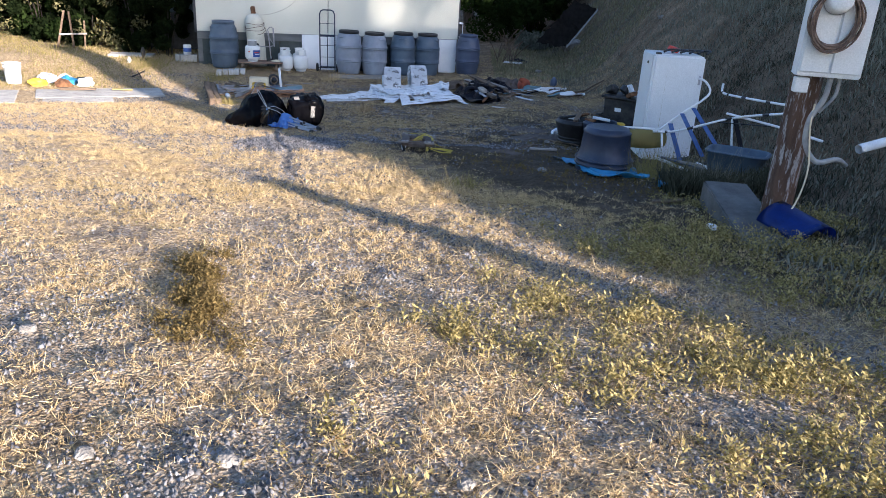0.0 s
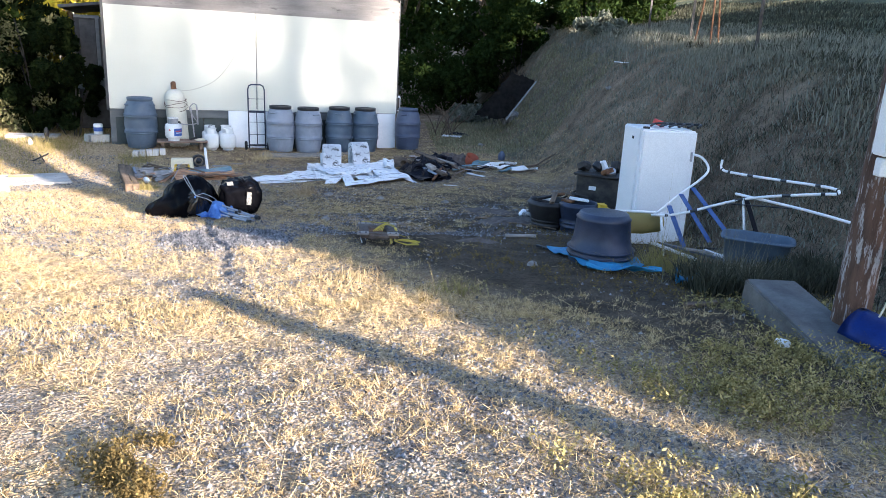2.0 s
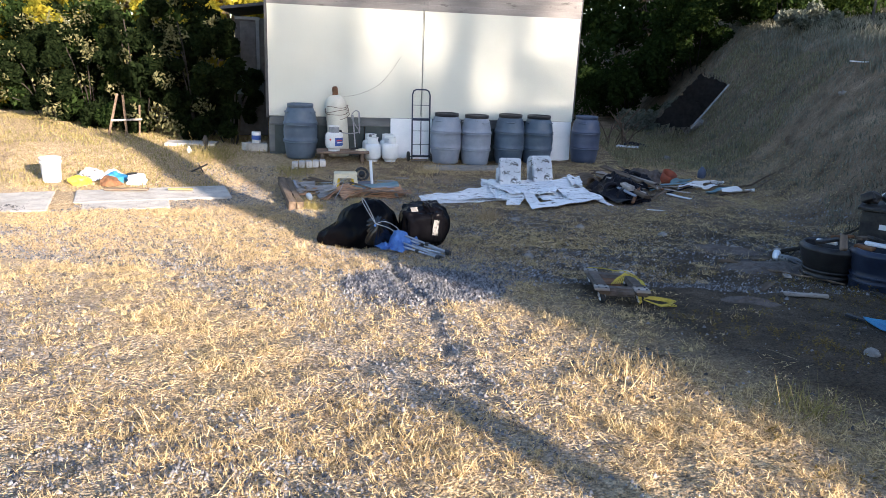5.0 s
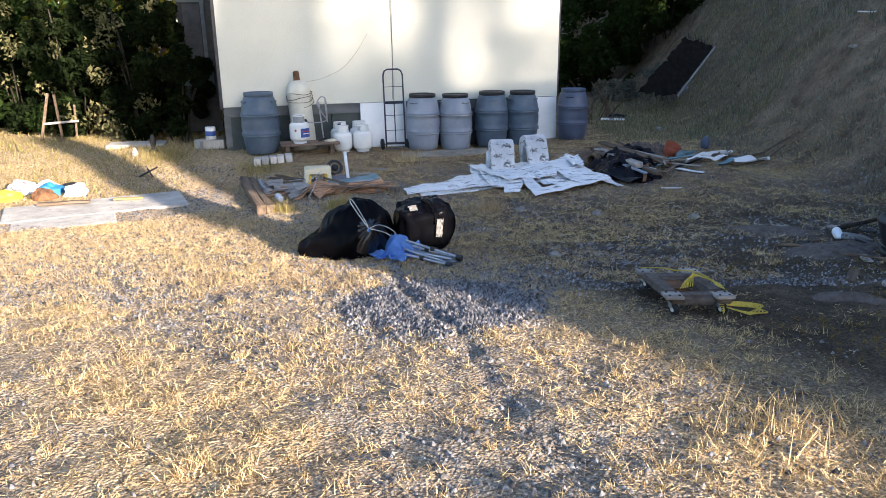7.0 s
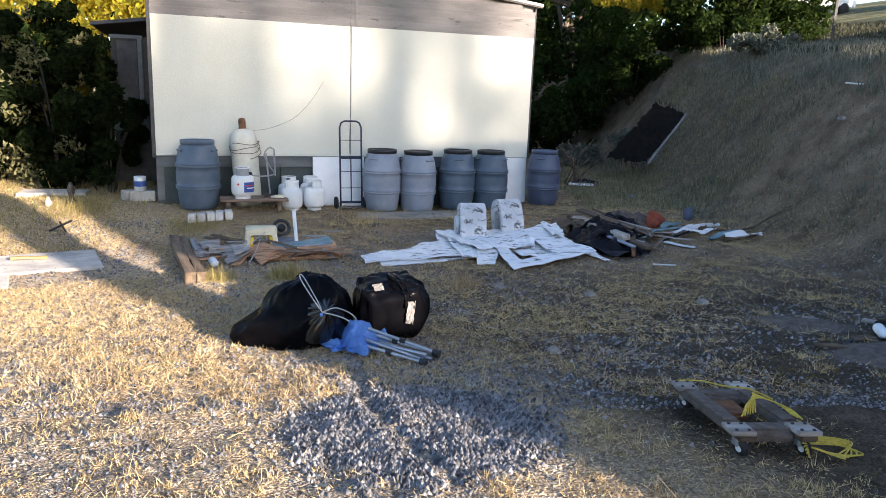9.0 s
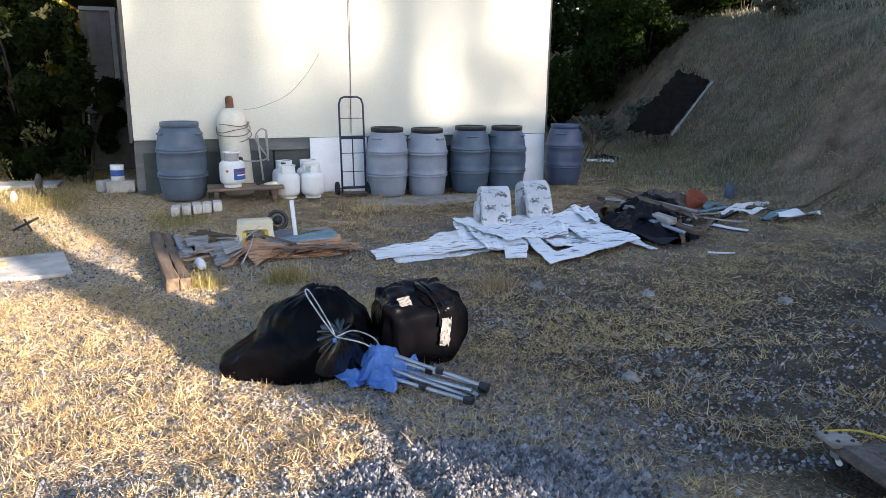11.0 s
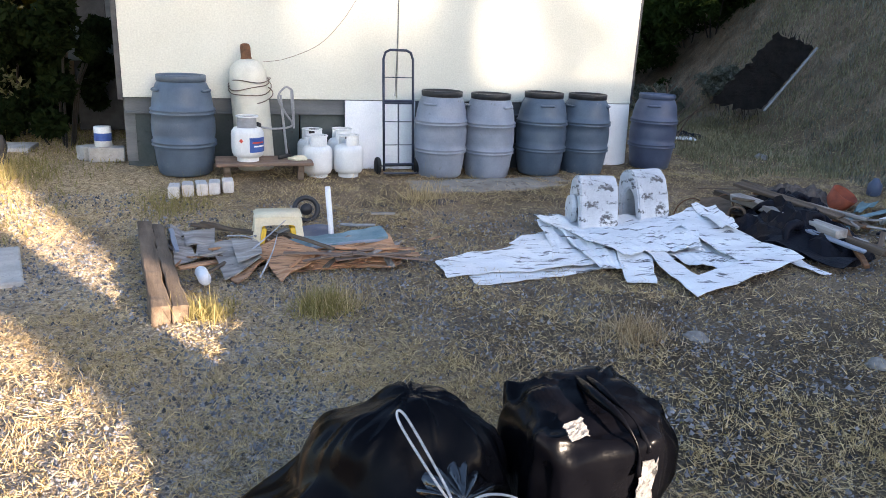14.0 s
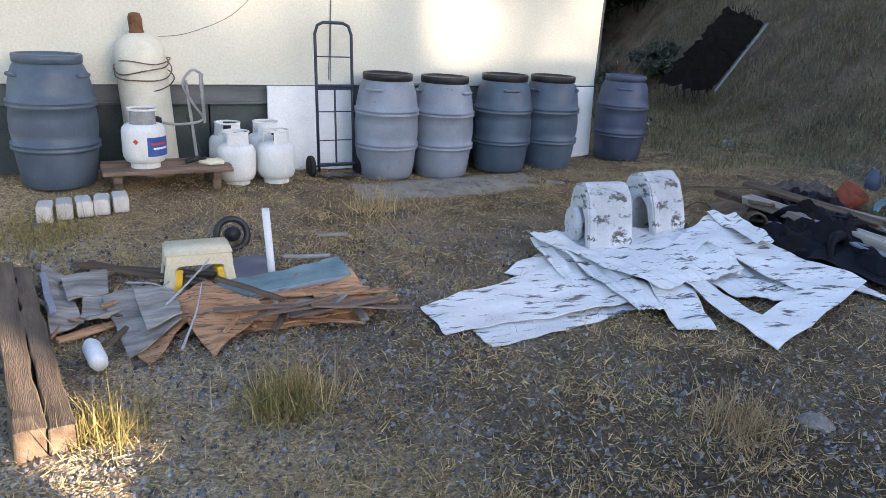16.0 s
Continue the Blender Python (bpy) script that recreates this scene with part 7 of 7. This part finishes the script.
v, tr = leaf_cloud(rng, cs, [0.09] * len(cs), 9000, 0.04)
o = tri_mesh("foliage", v, tr, M_LEAF)
o.parent = hedge
# unseen post, added for the thin shadow that crosses the drive
x, y = upsun(3.85, -8.0)
tall_post = -0.74 + (5.7 + 8.0) * TAN
gp = thing("shadow_post", "unseen wooden post added to cast a thin shadow", "post", pose(x, y, gz(x, y) - 0.1))
part("post", lathe([(0.13, 0.0), (0.13, 0.4), (0.12, tall_post - gz(x, y) + 0.1), (0.05, tall_post + 0.06 - gz(x, y) + 0.1)], 16), M_WOODDARK, gp)
# unseen taller trees, added behind the hedge to break the light on the house wall
for k, (s, a, h, sp, n) in enumerate(((9.9, -76, 25.6, 2.4, 2600), (11.4, -78, 26.2, 3.3, 2500), (13.9, -76, 25.4, 3.2, 2500), (10.6, -84, 27.6, 2.9, 1400))):
    x, y = upsun(s, a)
    tree(x, y, h - gz(x, y), 30, sp, 91 + k, M_LEAF, n, 0.15, "unseen tall tree added to break the sunlight", low=0.72)

# One more unseen tree, added to shade the ivy and the wall's edge.
x, y = upsun(8.0, -76)
tree(x, y, 26.6 - gz(x, y), 16, 1.05, 97, M_LEAF, 1500, 0.15, "unseen tall tree added to break the sunlight", low=0.80)

# ---- grass, straw and gravel ----


def blades(name, label, rng, x, y, height, width, material, lean=0.6, keep=None):
    """Bent grass blades rooted at x, y."""
    n = len(x)
    z = lay(x, y)
    h = height * (0.45 + 0.9 * rng.random(n))
    a = rng.uniform(0, 2 * math.pi, n)
    ln = lean * (0.2 + rng.random(n)) * h
    dx, dy = np.cos(a) * ln, np.sin(a) * ln
    b = rng.uniform(0, 2 * math.pi, n)
    wx, wy = np.cos(b) * width * 0.5, np.sin(b) * width * 0.5
    root = np.stack([x, y, z - 0.004], 1)
    mid = root + np.stack([dx * 0.35, dy * 0.35, h * 0.6], 1)
    tip = root + np.stack([dx, dy, h * np.maximum(0.25, 1 - 0.45 * (ln / h) ** 2)], 1)
    off = np.stack([wx, wy, np.zeros(n)], 1)
    v = np.stack([root - off, root + off, mid - off * 0.8, mid + off * 0.8, tip], 1).reshape(-1, 3)
    k = np.arange(n)[:, None] * 5
    t = np.concatenate([k + np.array([[0, 1, 3]]), k + np.array([[0, 3, 2]]), k + np.array([[2, 3, 4]])])
    return tagged(tri_mesh(name, v, t, material), label, "grass", kind="stuff")


def patchy(x, y, f, seed):
    """Cheap smooth noise for arrays."""
    return (np.sin(x * f + 1.3 * seed + 2 * np.sin(y * f * 0.7 + seed)) + np.sin(y * f * 1.3 + 0.7 * seed + 2 * np.sin(x * f * 0.6 - seed)) + np.sin((x + y) * f * 2.3 + seed)) / 3


def bare(x, y):
    """Where hardly anything grows: pad, gravel heap, rut, dirt by the wall."""
    rut = np.abs(x - (-1.55 - 0.32 * (y - 8) + 0.05 * np.sin(y * 3))) < 0.06
    rut &= (y > 7.2) & (y < 10.9)
    pile = ((x + 1.93) / 0.66) ** 2 + ((y - 9.58) / 0.62) ** 2 < 1 + 0.3 * patchy(x, y, 5, 2)
    c, s = math.cos(radians(28)), math.sin(radians(28))
    px, py = (x + 7.3) * c + (y - 12.95) * s, -(x + 7.3) * s + (y - 12.95) * c
    onpad = (px > -4.3) & (px < 2.68) & (np.abs(py) < 0.76)
    return rut | pile | onpad


def straws(name, label, rng, x, y, length, width, rise, material, category="grass"):
    """Straight dry stalks, each one thin sliver: rise 0 lies flat, 1 stands up."""
    n = len(x)
    z = lay(x, y)
    ln = length * np.exp(rng.normal(size=n) * 0.45)
    a = rng.uniform(0, 2 * math.pi, n)
    up = np.clip(rise + rng.normal(size=n) * 0.22, -0.1, 1.0) * math.pi / 2
    d = np.stack([np.cos(a) * np.cos(up), np.sin(a) * np.cos(up), np.sin(up)], 1)
    side = np.cross(d, rng.normal(size=(n, 3)))
    side /= np.linalg.norm(side, axis=1)[:, None] + 1e-9
    w = width * (0.5 + rng.random(n))[:, None] * 0.5
    root = np.stack([x, y, z + rng.random(n) * 0.012 * (1 - min(1, rise)) - 0.002], 1)
    v = np.stack([root - side * w, root + side * w, root + d * ln[:, None]], 1).reshape(-1, 3)
    return tagged(tri_mesh(name, v, np.arange(3 * n).reshape(-1, 3), material), label, category, kind="stuff")


def clumps(rng, x, y, per, r):
    """Stalk roots bunched round the clump centers x, y."""
    q = rng.normal(size=(len(x), per, 2)) * (r * (0.4 + 1.1 * rng.random((len(x), 1, 1))))
    return (x[:, None] + q[:, :, 0]).ravel(), (y[:, None] + q[:, :, 1]).ravel()


def outside(x, y):
    return ((x - WL.x) * WN.x + (y - WL.y) * WN.y > 0.1) | (x > 0.1) | (x < -6.3)


rng = np.random.default_rng(5)
LIE, STAND = "flattened dry straw and chaff over the gravel", "short dry straw-coloured grass over the drive"
# the drive, close by
n = 230000
x, y = rng.uniform(-4.2, 3.2, n), 0.8 + 6.2 * rng.random(n) ** 1.25
dens = 0.72 - 0.5 * ease((2.7 - y) / 1.0) * ease((1.0 - x) / 1.0) + 0.55 * patchy(x, y, 2.3, 1) + 0.5 * patchy(x, y, 9.0, 4) + 0.3 * patchy(x, y, 23.0, 7) - 0.85 * ease((x + 0.55 * y - 3.6) / 1.4)
ok = (rng.random(n) < dens) & ~bare(x, y)
straws("dry_straw", LIE, rng, x[ok], y[ok], 0.026, 0.0028, 0.12, M_STRAW)
n = 9000
x, y = rng.uniform(-4.2, 3.2, n), 0.8 + 6.2 * rng.random(n) ** 1.25
ok = (rng.random(n) < 0.55 + 0.6 * patchy(x, y, 2.3, 1) + 0.5 * patchy(x, y, 6.0, 3)) & ~bare(x, y)
x, y = clumps(rng, x[ok], y[ok], 22, 0.022)
straws("dry_lawn", STAND, rng, x, y, 0.032, 0.0028, 0.50, M_STRAW)
# the drive, further on
n = 250000
x, y = rng.uniform(-9, 3.2, n), 6.4 + 6.6 * rng.random(n) ** 1.1
dens = 0.66 + 0.5 * patchy(x, y, 2.3, 1) + 0.4 * patchy(x, y, 8.0, 4) - 1.0 * ease((x + 0.55 * y - 4.0) / 1.6)
ok = (rng.random(n) < dens) & ~bare(x, y)
straws("dry_straw", LIE, rng, x[ok], y[ok], 0.024, 0.0038, 0.12, M_STRAW)
n = 9500
x, y = rng.uniform(-9, 3.0, n), 6.2 + 6.6 * rng.random(n)
ok = (rng.random(n) < 0.62 + 0.6 * patchy(x, y, 2.3, 1) + 0.4 * patchy(x, y, 6.0, 3) - 0.95 * ease((x + 0.55 * y - 4.0) / 1.6)) & ~bare(x, y)
x, y = clumps(rng, x[ok], y[ok], 22, 0.026)
straws("dry_lawn", STAND, rng, x, y, 0.034, 0.0036, 0.55, M_STRAW)
# left edge of the drive near the start
n = 60000
x, y = rng.uniform(-9, -4.2, n), rng.uniform(2.5, 6.4, n)
ok = rng.random(n) < 0.7 + 0.5 * patchy(x, y, 2.3, 1)
straws("dry_straw", LIE, rng, x[ok], y[ok], 0.042, 0.0045, 0.2, M_STRAW)
# the yard before the house
n = 270000
x, y = rng.uniform(-9, 3.4, n), 11.4 + 11.0 * rng.random(n) ** 1.3
dens = (0.72 + 0.5 * patchy(x, y, 1.9, 3) + 0.45 * patchy(x, y, 6.0, 6)) * (1 - 0.75 * ease((x - 0.1) / 1.2) * ease((15.5 - y) / 2.5))
ok = (rng.random(n) < dens) & ~bare(x, y) & outside(x, y)
straws("yard_grass", "sparse dry brown grass around the scrap", rng, x[ok], y[ok], 0.034, 0.0052, 0.18, M_STRAW)
n = 170000
x, y = rng.uniform(-7, 3.2, n), 10.0 + 8 * rng.random(n) ** 1.3
ok = (patchy(x, y, 2.7, 12) + 0.5 * patchy(x, y, 8, 5) > 0.05 + 0.7 * ease((x - 0.1) / 1.2) * ease((15.0 - y) / 2.5)) & ~bare(x, y) & outside(x, y)
straws("brown_litter", "matted brown dead weeds on the yard", rng, x[ok], y[ok], 0.040, 0.0042, 0.25, M_LITTER)
n = 3200
x, y = rng.uniform(-7, 3.0, n), 10.3 + 7.5 * rng.random(n)
ok = (patchy(x, y, 1.9, 3) + 0.6 * patchy(x, y, 5, 11) > 0.1) & ~bare(x, y) & outside(x, y)
x, y = clumps(rng, x[ok], y[ok], 30, 0.04)
straws("yard_tufts", "thin dry tufts scattered over the shaded yard", rng, x, y, 0.036, 0.0040, 0.5, M_STRAW)


def sprigs(name, label, rng, x, y, height, leaves, size, material):
    """Low leafy weeds: small paired leaves up short leaning stems."""
    n = len(x)
    z = lay(x, y)
    h = height * (0.35 + 0.9 * rng.random(n))
    a, ln = rng.uniform(0, 2 * math.pi, n), rng.random(n) * 0.7
    f = (np.arange(leaves) + 0.6) / leaves
    p = np.stack([x[:, None] + (np.cos(a) * ln * h)[:, None] * f, y[:, None] + (np.sin(a) * ln * h)[:, None] * f, z[:, None] + h[:, None] * f], 2).reshape(-1, 3)
    m = len(p)
    t = rng.uniform(0, 2 * math.pi, m)
    up = rng.uniform(0.0, 0.9, m)
    d = np.stack([np.cos(t) * np.cos(up), np.sin(t) * np.cos(up), np.sin(up)], 1)
    side = np.cross(d, np.array([0, 0, 1.0]) + rng.normal(size=(m, 3)) * 0.4)
    side /= np.linalg.norm(side, axis=1)[:, None] + 1e-9
    s = size * (0.5 + rng.random(m))[:, None]
    v = np.stack([p, p + d * s * 0.45 + side * s * 0.2, p + d * s, p + d * s * 0.45 - side * s * 0.2], 1).reshape(-1, 3)
    k = np.arange(m)[:, None] * 4
    tr = np.concatenate([k + np.array([[0, 1, 2]]), k + np.array([[0, 2, 3]])])
    return tagged(tri_mesh(name, v, tr, material), label, "weeds", kind="stuff")


n = 1700
x, y = rng.uniform(-0.6, 3.2, n), rng.uniform(0.8, 6.8, n)
ok = (patchy(x, y, 2.1, 8) + 0.5 * patchy(x, y, 7, 3) > -0.15 + 0.5 * ease((0.9 - x + 0.25 * y) / 1.2)) & (x - 0.25 * y > -0.9)
wx, wy = x[ok], y[ok]
x, y = clumps(rng, wx, wy, 14, 0.070)
sprigs("green_weeds", "low leafy green and yellow weeds beside the drive", rng, x, y, 0.085, 8, 0.020, M_SPRIG)
x, y = clumps(rng, wx[::2], wy[::2], 16, 0.05)
straws("weed_stalks", "pale yellow stalks standing among green weeds", rng, x, y, 0.06, 0.0035, 0.6, M_GREENGRASS, "weeds")
n = 420
straws("long_stalks", "single long pale stalks lying on the drive", rng, rng.uniform(-3.5, 3.0, n), rng.uniform(1.0, 8.0, n), 0.15, 0.0035, 0.08, M_STRAW)
n = 6500
x, y = rng.uniform(-5.5, 3.0, n), rng.uniform(0.9, 12.5, n)
ok = (patchy(x, y, 3.1, 15) > 0.3) & ~bare(x, y)
sprigs("small_weeds", "tiny green weeds scattered through straw and gravel", rng, x[ok], y[ok], 0.03, 7, 0.012, M_SPRIG)
n = 2500
x, y = rng.uniform(0.0, 3.2, n), rng.uniform(6.4, 10.5, n)
ok = patchy(x, y, 2.1, 8) + 0.5 * patchy(x, y, 7, 3) > 0.1
# The brown tint replaces the leafy one here to hold the shade in colour.
sprigs("shade_weeds", "low weeds at the bank foot, darkened for shade", rng, x[ok], y[ok], 0.05, 8, 0.02, M_WEED)
n = 130000
x = rng.uniform(2.2, 8.5, n)
y = rng.uniform(4, 27, n)
ok = (rng.random(n) < 0.55 + 0.5 * patchy(x, y, 1.6, 5)) & (x > 2.5 + 0.5 * np.sin(y))
blades("bank_grass", "grey-brown dry grass covering the bank", rng, x[ok], y[ok], 0.075, 0.012, M_BANKGRASS, 0.8)
n = 60000
x = rng.uniform(2.7, 6.2, n)
y = rng.uniform(4.6, 16.5, n)
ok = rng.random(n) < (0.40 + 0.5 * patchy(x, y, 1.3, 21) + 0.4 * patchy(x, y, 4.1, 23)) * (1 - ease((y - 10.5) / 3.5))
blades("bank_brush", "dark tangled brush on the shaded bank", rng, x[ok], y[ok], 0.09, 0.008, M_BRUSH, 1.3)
n = 5000
x, y = rng.uniform(2.15, 3.3, n), rng.uniform(6.95, 7.55, n)
blades("bank_brush", "dark weeds in front of the tote", rng, x, y, 0.20, 0.010, M_BRUSH, 0.6)
n = 26000
x, y = rng.uniform(0.8, 4.6, n), rng.uniform(17.5, 24.5, n)
ok = (rng.random(n) < 0.6 + 0.6 * patchy(x, y, 2.4, 31)) & outside(x, y)
blades("far_tufts", "pale dry grass tufts at the end of the bank", rng, x[ok], y[ok], 0.10, 0.012, M_FARTUFT, 0.8)
n = 26000
x, y = rng.uniform(5.2, 13, n), rng.uniform(8, 34, n)
blades("field_grass", "grey-green field grass above the bank", rng, x, y, 0.13, 0.022, M_BRUSH, 0.7)
n = 20000
x = rng.uniform(4.4, 7.5, n)
y = rng.uniform(6, 24, n)
ok = patchy(x, y, 2.2, 9) > -0.1
blades("crest_grass", "tall pale dry grass along the bank crest", rng, x[ok], y[ok], 0.17, 0.014, M_BANKGRASS, 0.5)
n = 38000
x = rng.uniform(-16, -5.8, n)
y = rng.uniform(13.5, 21, n)
ok = (rng.random(n) < 0.6 + 0.5 * patchy(x, y, 1.5, 7)) & ~bare(x, y) & ~((x > -6.4) & (y > 17))
blades("side_grass", "yellow-green grass towards the hedge", rng, x[ok], y[ok], 0.07, 0.010, M_GREENGRASS, 0.8)


def tuft(x, y, r, h, n, seed, material, label):
    rng = np.random.default_rng(seed)
    q = rng.normal(size=(n, 2)) * r * 0.5
    o = straws("grass_tuft", label, rng, x + q[:, 0], y + q[:, 1], h, 0.005, 0.7, material)
    return o


tuft(-3.30, 13.42, 0.17, 0.085, 900, 1, M_GREENGRASS, "yellow-green grass tuft growing in gravel")
tuft(-3.24, 13.5, 0.24, 0.10, 500, 2, M_STRAW, "dry straw grass tuft growing in gravel")
tuft(-1.5, 12.97, 0.18, 0.12, 520, 3, M_LITTER, "dry pinkish-brown grass tuft on dirt")
tuft(-3.98, 13.30, 0.16, 0.09, 500, 4, M_GREENGRASS, "green grass tuft beside an old beam")
wr = np.random.default_rng(61)
wx, wy = [], []
for k in range(34):
    f = wr.random()
    cx, cy = -0.80 - 0.42 * f + wr.normal() * 0.07, 3.35 + 1.25 * f + wr.normal() * 0.07
    q = wr.normal(size=(90, 2)) * wr.uniform(0.02, 0.06)
    wx.append(cx + q[:, 0])
    wy.append(cy + q[:, 1])
wx, wy = np.concatenate(wx), np.concatenate(wy)
sprigs("weed_patch", "trampled brown weed patch along the drive", wr, wx[::2], wy[::2], 0.07, 8, 0.016, M_WEED)
tuft(0.35, 7.2, 0.20, 0.11, 160, 7, M_GREENGRASS, "thin green grass tuft at the shade edge")
tuft(-0.45, 7.6, 0.26, 0.09, 160, 8, M_STRAW, "thin dry grass tuft at the shade edge")
tuft(2.25, 8.0, 0.30, 0.22, 600, 9, M_GREENGRASS, "weedy grass tuft beside the blue tarp")
tuft(2.6, 7.4, 0.34, 0.24, 700, 10, M_BANKGRASS, "weedy dry grass tuft beside the footing")
tuft(-2.7, 16.1, 0.3, 0.10, 500, 12, M_STRAW, "dry grass tuft near the concrete strip")
tuft(-4.9, 15.6, 0.4, 0.10, 700, 13, M_GREENGRASS, "short green grass tuft near pavers")
tuft(-6.6, 16.2, 0.5, 0.14, 900, 14, M_GREENGRASS, "weedy green tuft near the house corner")


def stones(name, label, rng, x, y, size):
    """Loose angular chips, each an uneven pyramid sunk in the ground."""
    n = len(x)
    z = lay(x, y)
    s = size * (0.45 + rng.random(n) ** 2 * 1.3)
    basis = np.array([[1, 0, -0.6], [0, 1, -0.6], [-1, 0, -0.6], [0, -1, -0.6], [0, 0, 0.8]], float)
    t = rng.uniform(0, 2 * math.pi, n)
    c, w = np.cos(t)[:, None], np.sin(t)[:, None]
    v = basis[None] * (0.7 + 0.7 * rng.random((n, 5, 1))) + rng.normal(size=(n, 5, 3)) * np.array([0.25, 0.25, 0.12])
    v = np.stack([v[:, :, 0] * c - v[:, :, 1] * w, v[:, :, 0] * w + v[:, :, 1] * c, v[:, :, 2]], 2) * s[:, None, None]
    v += np.stack([x, y, z + 0.3 * s], 1)[:, None]
    f = np.array([[0, 1, 4], [1, 2, 4], [2, 3, 4], [3, 0, 4]])
    tr = (np.arange(n)[:, None, None] * 5 + f[None]).reshape(-1, 3)
    return tagged(tri_mesh(name, v.reshape(-1, 3), tr, M_STONE), label, "gravel", kind="stuff")


n = 110000
x, y = rng.uniform(-3.8, 3.0, n), 0.8 + 5.6 * rng.random(n) ** 1.4
ok = rng.random(n) < np.clip(0.50 + 0.5 * ease((2.7 - y) / 1.0) - 0.7 * patchy(x, y, 1.7, 2), 0.10, 1) * (1 - 0.85 * ease((x + 0.55 * y - 3.7) / 1.0))
stones("drive_gravel", "loose grey gravel chips on the drive", rng, x[ok], y[ok], 0.0078)
n = 100000
x, y = rng.uniform(-8, 3, n), 6.0 + 6.4 * rng.random(n)
earth = ease((x + 0.55 * y - 3.9) / 1.2) * ease((12.5 - y) / 1.5)
ok = (rng.random(n) < np.clip(0.16 - 0.6 * patchy(x, y, 1.7, 2), 0.02, 1) * (1 - 0.9 * earth)) | bare(x, y)
stones("drive_gravel", "loose grey gravel chips on the drive", rng, x[ok], y[ok], 0.0100)
n = 9000
a, q = rng.uniform(0, 2 * math.pi, n), 0.66 * np.sqrt(rng.random(n)) * (1 + 0.12 * rng.normal(size=n))
stones("gravel_heap", "spread heap of clean grey gravel", rng, -1.93 + q * np.cos(a), 9.58 + q * np.sin(a), 0.0125)
n = 120000
x, y = rng.uniform(-7, 3.0, n), 9.8 + 6.0 * rng.random(n) ** 1.3
earth = ease((x + 0.55 * y - 5.4) / 1.6)
ok = outside(x, y) & (rng.random(n) < np.clip(0.6 - 0.5 * patchy(x, y, 1.9, 3), 0.1, 1) * (1 - 0.7 * earth))
stones("yard_gravel", "scattered bluish gravel in the shaded yard", rng, x[ok], y[ok], 0.0095)
